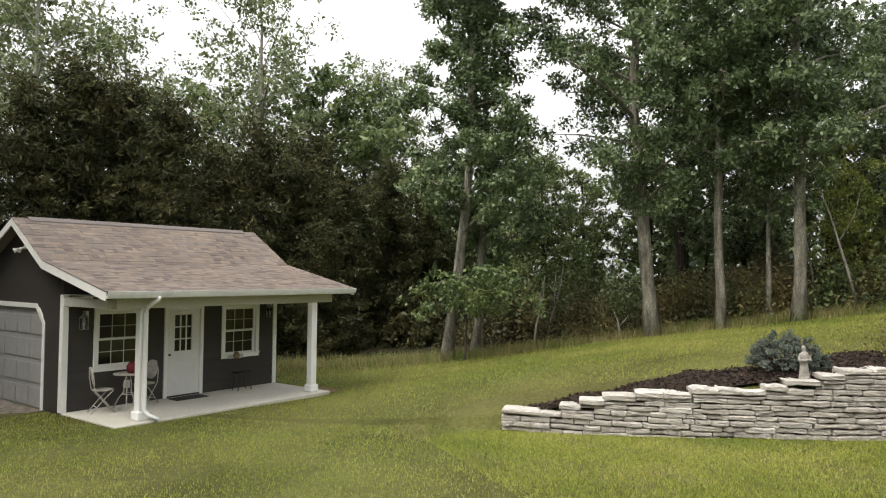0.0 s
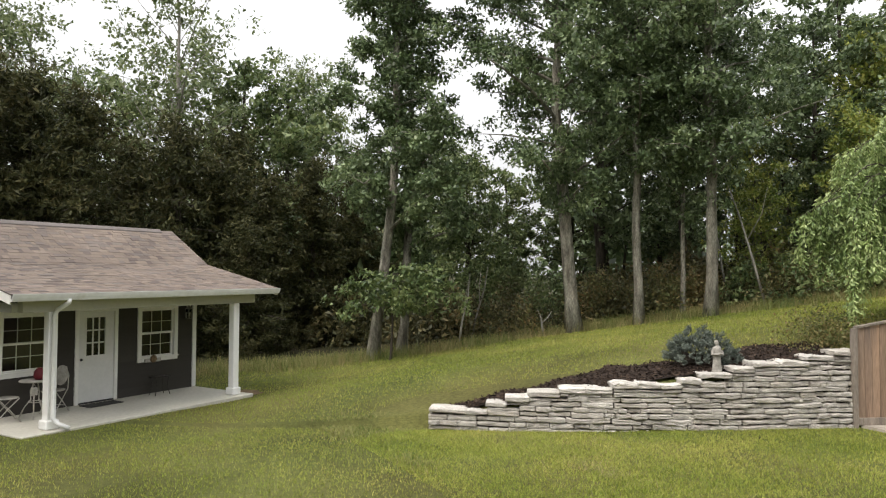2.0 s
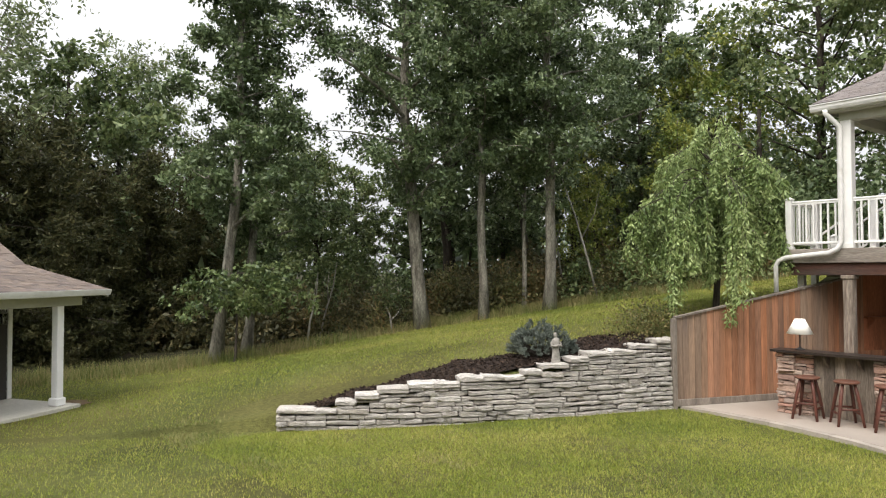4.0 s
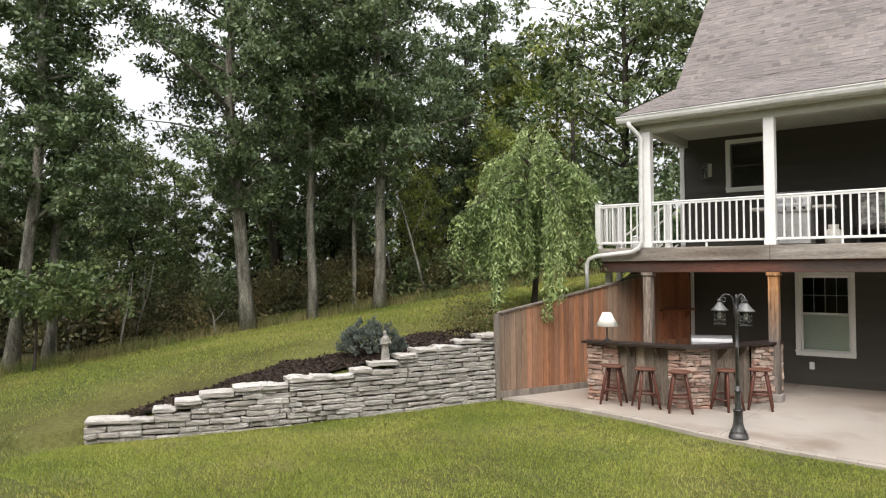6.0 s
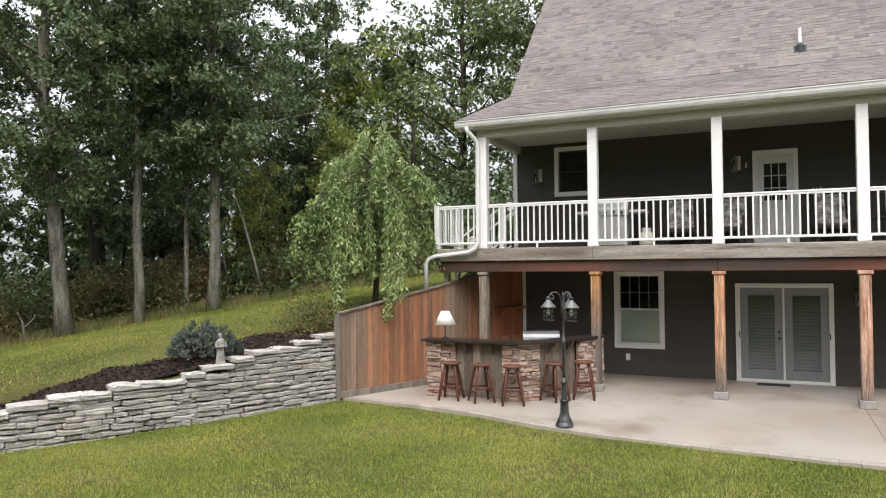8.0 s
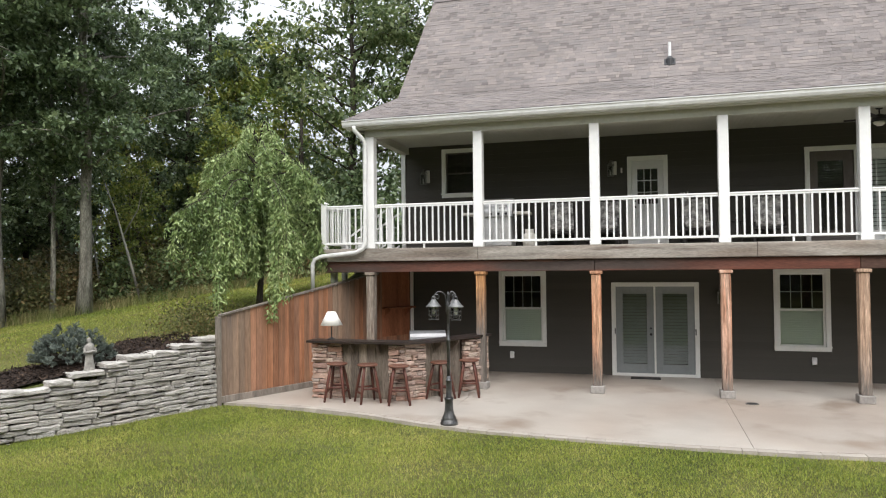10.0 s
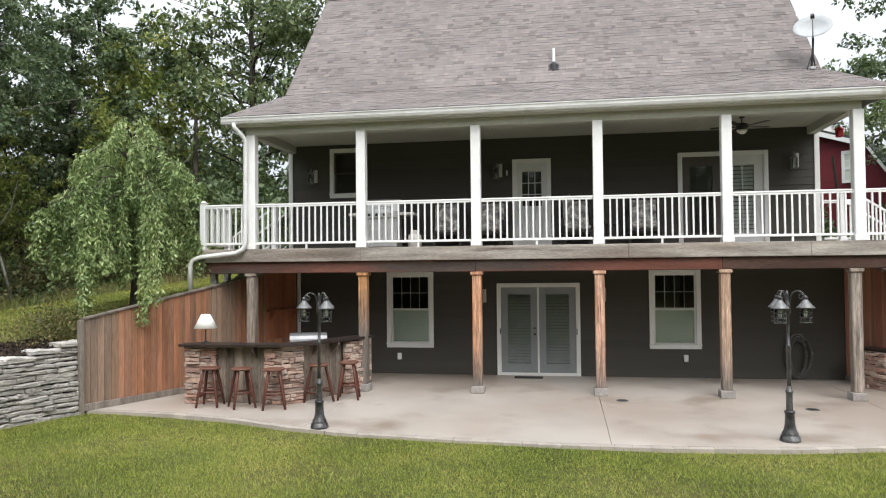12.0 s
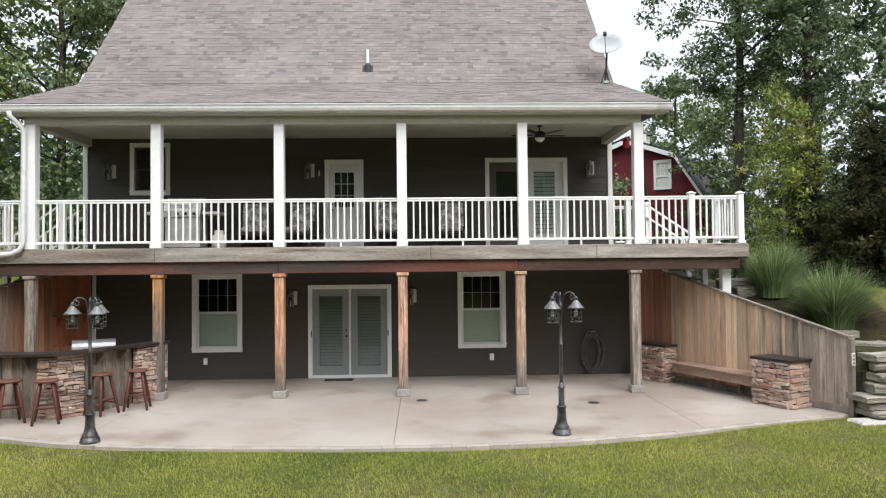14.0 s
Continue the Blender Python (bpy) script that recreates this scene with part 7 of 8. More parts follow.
q, d = wall_at(4.95)
sx, sy = q + np.array([-d[1], d[0]]) * 0.75
spruce((sx, sy), float(ground_z([(sx, sy)], np.ones(1))[0]) - 0.04, 0.52, 0.56, 200, "low blue spruce shrub with silvery needles in the bed")

# ---- beyond the other fence: boulders, steps, tall grasses ----
random.seed(33)
rocks = thing("rock_steps", "stacked flat limestone boulders beside the fence end", "rock wall")
ROCK = stone_meshes(BOULDER, 8, 0.12, 0.16)
for x, y, z, w, dp, h, r in ((8.35, -2.75, 0.02, 1.0, 0.6, 0.12, 4), (8.3, -2.72, 0.13, 0.9, 0.55, 0.11, -3), (8.28, -2.7, 0.25, 1.05, 0.6, 0.13, 2), (8.9, -2.85, 0.1, 0.6, 0.6, 0.3, 10),
                             (8.6, -3.15, -0.02, 0.8, 0.5, 0.1, 12), (8.42, -2.74, 0.38, 0.9, 0.5, 0.2, -6), (8.46, -2.7, 0.58, 0.8, 0.5, 0.17, 4), (8.55, -2.68, 0.75, 0.95, 0.5, 0.16, -10), (8.36, -2.6, 0.91, 0.7, 0.5, 0.14, 6), (9.3, -3.02, 0.38, 0.8, 0.5, 0.24, -18), (9.2, -2.95, 0.62, 0.75, 0.5, 0.2, -10), (8.75, -1.9, 0.55, 0.7, 0.5, 0.2, 8), (8.7, -1.8, 0.76, 0.75, 0.55, 0.2, -6), (8.5, -1.6, 0.97, 0.8, 0.5, 0.2, 5), (8.3, -1.3, 1.16, 0.6, 0.5, 0.18, 20), (8.75, -2.1, 0.36, 0.8, 0.6, 0.2, 0)):
    piece("boulder", random.choice(ROCK), rocks, Matrix.Translation((x, y, z + h / 2)) @ Matrix.Rotation(radians(r), 4, "Z") @ Matrix.Diagonal((w, dp, h, 1)))
part("rubble_core", Shape().prism([(7.9, -2.5), (8.5, -2.58), (9.4, -2.75), (9.6, -1.0), (8.1, -0.9)], -0.2, 0.72), MULCH, rocks)
step_stone = thing("stepping_stone", "flat pale stepping stone at the patio end", "stepping stone", at(7.95, -2.98, -0.02, 8))
part("slab", Shape().box((-0.45, -0.2, -0.1), (0.45, 0.2, 0.03), 0.03), LIME, step_stone)
piece("boulder", ROCK[2], rocks, Matrix.Translation((7.6, 1.0, 1.95)) @ Matrix.Diagonal((0.6, 0.5, 0.3, 1)))
piece("boulder", ROCK[3], rocks, Matrix.Translation((7.5, 1.3, 2.15)) @ Matrix.Diagonal((0.7, 0.5, 0.3, 1)))
plate = thing("plaque", "small white plaque on the fence end", "plaque", at(7.8, -2.56, 0.95))
part("plate", Shape().box((-0.032, -0.03, -0.11), (0.032, -0.01, 0.11), 0.006), PLATE, plate)
for i in range(3):
    part("relief", Shape().box((-0.02, -0.037, -0.085 + 0.065 * i), (0.02, -0.03, -0.045 + 0.065 * i), 0.003), GREY_WOOD, plate)


def grass_tuft(x, y, high, spread, n, seed):
    rng = np.random.default_rng(seed)
    z0 = float(ground_z([(x, y)])[0])
    t = thing("ornamental_grass", "tall arching green ornamental grass clump", "grass clump", at(x, y, z0 - 0.03), group="grasses on the bank")
    az = rng.uniform(0, 2 * np.pi, n)
    out = spread * rng.random(n) ** 0.7
    h = high * rng.uniform(0.45, 1.12, n)
    r0 = 0.34 * rng.random(n) ** 0.5
    K = 6
    u = np.linspace(0, 1, K)[None, :]
    rad = r0[:, None] + out[:, None] * u ** 1.9
    zz = h[:, None] * (u - 0.34 * (out[:, None] / spread) * u ** 3)
    x_, y_ = rad * np.cos(az)[:, None], rad * np.sin(az)[:, None]
    wv = 0.008 * (1 - u ** 2 * 0.9)
    px, py = -np.sin(az)[:, None] * wv, np.cos(az)[:, None] * wv
    v = np.stack([np.stack([x_ - px, y_ - py, zz], 2), np.stack([x_ + px, y_ + py, zz], 2)], 2).reshape(n, -1, 3)
    f = []
    for k in range(K - 1):
        f.append(np.stack([np.arange(n) * 2 * K + 2 * k + j for j in (0, 1, 3, 2)], 1))
    part("blades", raw_mesh("blades", v.reshape(-1, 3), np.concatenate(f), REED), None, t)


grass_tuft(8.05, 0.7, 1.2, 0.7, 1500, 1)
grass_tuft(8.4, -1.0, 1.3, 1.05, 2400, 2)
grass_tuft(8.7, 1.7, 1.2, 0.8, 1200, 3)

# ---- the red barn up the slope ----
bz = 3.0
barn = thing("red_barn", "dark red gambrel barn with white trim and a cupola", "barn", Matrix.Translation((11.65, 23.8, bz)) @ Matrix.Rotation(radians(-33), 4, "Z"))
gam = [(-4.3, 0), (4.3, 0), (4.3, 2.6), (2.55, 5.42), (0, 6.4), (-2.55, 5.42), (-4.3, 2.6)]
front_b = Shape().add([(x, 0, z) for x, z in gam] + [(x, 9, z) for x, z in gam], [tuple(range(7)), tuple(range(13, 6, -1)), (0, 7, 8, 1)] + [(i, i + 7, (i + 1) % 7 + 7, (i + 1) % 7) for i in (1, 6)])
part("body", front_b, BARN_RED, barn)
for (xa, za), (xb, zb) in zip(gam[2:6], gam[3:7]):
    part("roof_slope", Shape().solid([(xa, -0.35, za), (xb, -0.35, zb), (xb, 9.3, zb), (xa, 9.3, za)], (0, 0, 0.1)), RED_SHINGLE, barn)
    dx, dz = (xb - xa), (zb - za)
    part("rake_board", Shape().solid([(xa, -0.38, za - 0.02), (xb, -0.38, zb - 0.02), (xb, -0.38, zb - 0.26), (xa, -0.38, za - 0.26)], (0, 0.06, 0)), WHITE, barn)
bw = part("window", Shape().box((1.47, -0.06, 3.6), (1.49, -0.05, 5.0)), WHITE, barn, "white barn window with a pale blind")
sB = Shape().box((1.42, -0.08, 3.56), (1.56, 0, 5.13)).box((2.2, -0.08, 3.56), (2.34, 0, 5.13)).box((1.56, -0.08, 3.56), (2.2, 0, 3.7)).box((1.56, -0.08, 4.97), (2.2, 0, 5.13)).box((1.56, -0.06, 4.21), (2.2, 0, 4.29))
part("frame", sB, WHITE, bw)
part("muntin", grid(1.56, 2.2, 4.29, 4.97, 3, 2, -0.03, 0.04), WHITE, bw)
part("blind", Shape().box((1.56, -0.015, 3.7), (2.2, -0.005, 4.97)), BLIND, bw)
cup = part("cupola", Shape().box((-0.45, 2.0, 5.9), (0.45, 2.9, 6.95), 0.02), WHITE, barn)
part("cupola_roof", Shape().lathe([(0.8, 6.95), (0.05, 7.3)], 4, (0, 2.45, 0)), RED_SHINGLE, cup)
orn = thing("birdhouse", "small red hanging birdhouse at the porch corner", "birdhouse", at(5.04, 1.2, 5.32))
part("cord", Shape().tube([(0, 0, 0.13), (0, 0, 0.21)], 0.006, 5), DARK_PLASTIC, orn)
part("body", Shape().box((-0.065, -0.055, -0.1), (0.065, 0.055, 0.06), 0.012), RED_PAINT, orn)
part("roof", Shape().lathe([(0.115, 0.055), (0.11, 0.065), (0.01, 0.13)], 4), RED_PAINT, orn)
part("perch", Shape().tube([(0, -0.06, -0.06), (0, -0.13, -0.06)], 0.008, 5), DARK_PLASTIC, orn)

# ---- trees ----
def leaf_cloud(c, size, rng, droop=0.0, narrow=0.5):
    """Leaves at the points c; droop turns their tips down."""
    n = len(c)
    a = rng.normal(size=(n, 3))
    a /= np.linalg.norm(a, axis=1, keepdims=True)
    a[:, 2] -= droop
    a /= np.linalg.norm(a, axis=1, keepdims=True)
    b = np.cross(a, rng.normal(size=(n, 3)) + np.array([0, 0, 0.6]))
    b /= np.linalg.norm(b, axis=1, keepdims=True) + 1e-9
    l = (size * rng.uniform(0.65, 1.35, n))[:, None]
    k = np.cross(a, b) * l * 0.12
    v = np.stack([c, c + a * l * 0.45 + b * l * narrow * 0.5 + k, c + a * l, c + a * l * 0.45 - b * l * narrow * 0.5 + k], 1).reshape(-1, 3)
    return v, np.arange(4 * n).reshape(-1, 4)


def tree(label, x, y, height, r0, crown0, radius, leaf, bark, n, size, seed, lean=(0, 0), limbs=38, profile="round", fork=None, clump=0.55, per=None, category="tree", z=None, rise=0.5, wander=0.25, narrow=0.52, droop=0.35):
    rng = np.random.default_rng(seed)
    z0 = float(ground_z([(x, y)])[0]) - 0.15 if z is None else z
    t = thing("tree", label, category, at(x, y, z0))
    sh = Shape()
    K = 14
    path, rad = [], []
    off = np.zeros(2)
    for i in range(K + 1):
        u = i / K
        sw = 4.0 * (1 - math.exp(-u * height / 4.0))
        path.append(np.array([off[0] + lean[0] * sw, off[1] + lean[1] * sw, u * height]))
        flare = 1 + 0.45 * max(0, 1 - u * 18)
        rad.append(r0 * flare * (1 - 0.88 * u) ** 0.85)
        off = off + rng.normal(size=2) * wander * height / 110
    path = np.array(path)
    sh.tube(path, rad, 10)

    def on_trunk(u):
        i = min(int(u * K), K - 1)
        return path[i] * (1 - (u * K - i)) + path[i + 1] * (u * K - i)

    def shape_r(w):
        if profile == "round":
            return 0.35 + 0.75 * math.sin(math.pi * min(1, (w * 0.85 + 0.12)))
        if profile == "cone":
            return 1.08 - 0.98 * w
        if profile == "column":
            return 0.75 + 0.3 * math.sin(w * 9 + seed) * 0.6 - 0.35 * w ** 3
        return 1.0

    centres = []
    for i in range(limbs):
        w = (i + rng.uniform(0, 1)) / limbs
        u = crown0 + (0.985 - crown0) * w
        az = i * 2.4 + rng.uniform(-0.5, 0.5)
        ln = radius * shape_r(w) * rng.uniform(0.65, 1.12)
        up = rise * rng.uniform(0.4, 1.3) * (1 if profile != "cone" else 0.25)
        p0 = on_trunk(u)
        dirv = np.array([math.cos(az), math.sin(az), up])
        bend = rng.normal(size=3) * 0.12
        pts = [p0 + dirv * ln * s + bend * ln * s * s + np.array([0, 0, -0.12 * ln * s * s]) for s in (0, 0.35, 0.7, 1.0)]
        rr = max(0.012, r0 * 0.36 * (1 - 0.75 * w) * (ln / radius))
        sh.tube(pts, [rr, rr * 0.75, rr * 0.45, rr * 0.15], 5, caps=False)
        for s in np.linspace(0.3, 1.05, max(3, int(ln / clump) + 1)):
            j = min(2, int(s * 3))
            base = np.array(pts[0]) + dirv * ln * s + bend * ln * s * s + np.array([0, 0, -0.12 * ln * s * s])
            for _ in range(2):
                q = base + rng.normal(size=3) * np.array([1, 1, 0.8]) * clump * (0.55 + 0.25 * s)
                centres.append(q)
                if rng.random() < 0.4:
                    sh.tube([base, (base + q) / 2 + rng.normal(size=3) * 0.06, q], [rr * 0.3 + 0.004, 0.008, 0.004], 4, caps=False)
    part("trunk", sh, bark, t, smooth=True)
    centres = np.array(centres)
    k = n // len(centres) + 1
    wts = rng.uniform(0.4, 1.6, len(centres))
    cnt = np.maximum(3, (wts * k)).astype(int)
    c = np.repeat(centres, cnt, axis=0)
    g = rng.normal(size=c.shape)
    g /= np.linalg.norm(g, axis=1, keepdims=True) + 1e-9
    c = c + g * (clump * 0.85 * rng.random(len(c))[:, None] ** 0.5) * np.array([1, 1, 0.6])
    c[:, 2] = np.maximum(c[:, 2], 0.3)
    part("crown", raw_mesh("crown", *leaf_cloud(c, size, rng, droop, narrow), leaf), None, t)
    return t


# the near oaks at the edge of the lawn
OAK = "tall oak with grey bark at the edge of the woods"
tree("leaning twin-trunk oak in tall grass, dark leafy crown", -22.9, -6.6, 17, 0.19, 0.24, 2.6, LEAF_OAK, BARK, 30000, 0.16, 101, (0.075, 0.17), 34, "column", clump=0.5)
tree("slender oak beside the leaning one, ivy-green crown", -23.9, -5.2, 16, 0.165, 0.22, 2.4, LEAF_OAK, BARK, 22000, 0.16, 102, (0.015, 0.05), 30, "column", clump=0.5)
tree(OAK, -21.4, 0.2, 18, 0.24, 0.24, 3.4, LEAF_OAK, BARK, 36000, 0.165, 103, (-0.05, -0.06), 46, "round", clump=0.55, wander=0.45)
tree("tall slightly bent oak with a pale trunk", -20.0, 1.8, 18, 0.16, 0.28, 2.7, LEAF_OAK, BARK, 25000, 0.165, 104, (-0.03, -0.035), 42, "round", clump=0.55, wander=0.4)
tree("young slim oak among the larger ones", -19.5, 3.3, 11, 0.09, 0.3, 2.0, LEAF_OAK, BARK, 11000, 0.16, 105, (-0.02, -0.03), 24, clump=0.5)
tree("straight tall oak with grey bark and a dense crown", -18.4, 3.4, 18, 0.2, 0.25, 3.2, LEAF_OAK, BARK, 31000, 0.165, 106, (0.0, -0.01), 44, "round", clump=0.55, wander=0.4)
tree("low spreading maple sapling in front of the oaks", -21.65, -6.5, 2.85, 0.045, 0.6, 1.8, LEAF_BROAD, BARK_DARK, 3200, 0.16, 107, (0.0, 0.03), 15, "even", clump=0.27, rise=0.03)

# dark cedars behind the cottage
cedar = tree("dense dark red-cedar behind the cottage", -30.4, -16.6, 10.2, 0.22, 0.06, 2.9, LEAF_CEDAR, BARK_DARK, 16000, 0.25, 201, (0, 0), 75, "cone", clump=0.5, narrow=0.3, droop=0.15)
cedar2 = tree("broad dark red-cedar at the edge of the woods", -29.3, -11.8, 8.6, 0.2, 0.05, 2.6, LEAF_CEDAR, BARK_DARK, 14000, 0.25, 202, (0, 0), 70, "cone", clump=0.5, narrow=0.3, droop=0.15)
random.seed(77)
for x, y, s in ((-26.8, -20.7, 0.85), (-28.1, -19.4, 0.92), (-29.0, -18.0, 1.08), (-28.5, -15.0, 0.88), (-25.4, -22.4, 0.85), (-33.5, -18.0, 1.0)):
    copy_thing(cedar, Matrix.LocRotScale((x, y, gz(x, y) - 0.15), Euler((0, 0, random.uniform(0, 6))), (s * random.uniform(0.9, 1.1), s, s * random.uniform(0.92, 1.05))))
for x, y, s in ((-31.4, -13.3, 1.0), (-30.1, -10.1, 0.92), (-30.7, -8.1, 0.85), (-31.2, -6.1, 0.9), (-33.0, -3.5, 0.95), (-34.0, -9.0, 1.05), (-27.6, -9.6, 0.62)):
    copy_thing(cedar2, Matrix.LocRotScale((x, y, gz(x, y) - 0.15), Euler((0, 0, random.uniform(0, 6))), (s * random.uniform(0.9, 1.15), s, s * random.uniform(0.92, 1.05))))

# unseen cedars past the garage side, added to shade the cottage gable
for x, y, s in ((-27.0, -25.5, 1.2), (-24.0, -26.5, 1.35), (-20.8, -27.0, 1.5), (-17.4, -26.6, 1.6), (-13.8, -26.4, 1.6), (-10.2, -27.5, 1.5), (-15.5, -31.0, 1.7)):
    copy_thing(cedar2, Matrix.LocRotScale((x, y, gz(x, y) - 0.15), Euler((0, 0, random.uniform(0, 6))), (s * 1.1, s * 1.1, s)))

# taller trees behind
pale = tree("tall thin tree with pale bare limbs and sparse leaves", -37.2, -10.7, 17.5, 0.2, 0.3, 3.0, LEAF_PALE, BARK_PALE, 6500, 0.24, 301, (0.01, 0), 34, "round", clump=0.7, rise=1.3)
for x, y, s in ((-36.0, -20.3, 0.98), (-39.8, -3.4, 0.82), (-38.5, -22.5, 1.05), (-36.5, -16.8, 0.8)):
    copy_thing(pale, Matrix.LocRotScale((x, y, gz(x, y) - 0.15), Euler((0, 0, random.uniform(0, 6))), (s, s, s)))
broad = tree("broad green deciduous tree in the woods", -38.8, -7.7, 14, 0.24, 0.22, 3.6, LEAF_BROAD, BARK_DARK, 9500, 0.3, 302, (0, 0), 36, "round", clump=0.6)
for x, y, s in ((-39.2, -5.2, 0.95), (-40.5, -16.4, 0.9), (-42.4, -13.2, 0.95), (-28.6, 0.0, 0.58), (-30.3, 3.1, 0.55), (-33.6, 1.2, 0.7), (-29.5, 6.2, 0.6), (-27.0, 9.5, 0.62)):
    copy_thing(broad, Matrix.LocRotScale((x, y, gz(x, y) - 0.15), Euler((0, 0, random.uniform(0, 6))), (s, s, s)))
dark = tree("dark oak deeper in the woods", -27.0, 6.0, 17, 0.25, 0.2, 3.4, LEAF_OAK, BARK_DARK, 11000, 0.29, 303, (0, 0), 34, "round", clump=0.6)
for x, y, s in ((-25.6, 9.2, 0.7), (-19.6, 10.2, 0.66), (-20.6, 13.6, 0.84), (-24.4, 11.8, 0.82), (-9.0, 18.5, 0.85), (-5.5, 20.0, 0.8)):
    copy_thing(dark, Matrix.LocRotScale((x, y, gz(x, y) - 0.15), Euler((0, 0, random.uniform(0, 6))), (s, s, s * random.uniform(0.95, 1.05))))
green = tree("full green tree standing behind the house corner", -14.4, 15.4, 14.6, 0.24, 0.15, 3.9, LEAF_BROAD, BARK_DARK, 12500, 0.25, 304, (0, 0), 42, "round", clump=0.65)
copy_thing(green, Matrix.LocRotScale((-10.2, 16.6, gz(-10.2, 16.6) - 0.15), Euler((0, 0, 2.0)), (0.95, 0.95, 0.93)))
yellow = tree("yellowing young tree among the darker oaks", -19.0, 12.9, 10.5, 0.14, 0.15, 2.3, LEAF_YELLOW, BARK, 7000, 0.22, 305, (0, 0), 36, "round", clump=0.6)
for x, y, s in ((-18.2, 16.3, 1.1), (-23.0, 12.0, 0.8), (-17.0, 9.0, 0.62), (-19.4, 6.6, 0.5)):
    copy_thing(yellow, Matrix.LocRotScale((x, y, gz(x, y) - 0.15), Euler((0, 0, random.uniform(0, 6))), (s, s, s)))
# right of the house
copy_thing(yellow, Matrix.LocRotScale((11.5, 6.9, gz(11.5, 6.9) - 0.15), Euler((0, 0, 1.2)), (0.5, 0.5, 0.58)))
tree("tall green tree beyond the porch end", 11.1, 9.0, 17, 0.18, 0.36, 3.3, LEAF_OAK, BARK_DARK, 26000, 0.15, 401, (0, 0), 36, "column", clump=0.6)
tree("tall dark oak at the side of the yard", 13.2, 8.0, 17, 0.17, 0.36, 2.0, LEAF_OAK, BARK_DARK, 14000, 0.15, 402, (0.0, 0), 34, "column", clump=0.52)
for x, y, s in ((15.8, 19.9, 0.7), (13.0, 37.0, 0.95), (9.0, 39.0, 0.85), (17.5, 33.0, 1.0)):
    copy_thing(broad, Matrix.LocRotScale((x, y, gz(x, y) - 0.15), Euler((0, 0, random.uniform(0, 6))), (s, s, s)))
for x, y, s in ((17.5, 5.5, 0.95), (21.0, 12.0, 1.0), (22.0, 24.0, 1.0)):
    copy_thing(dark, Matrix.LocRotScale((x, y, gz(x, y) - 0.15), Euler((0, 0, random.uniform(0, 6))), (s, s, s)))
for x, y, s in ((13.1, 5.0, 0.5), (14.4, 3.6, 0.62), (12.4, 7.6, 0.45), (15.6, 6.2, 0.7)):
    copy_thing(cedar2, Matrix.LocRotScale((x, y, gz(x, y) - 0.15), Euler((0, 0, random.uniform(0, 6))), (s * 1.35, s * 1.35, s * 1.15)))

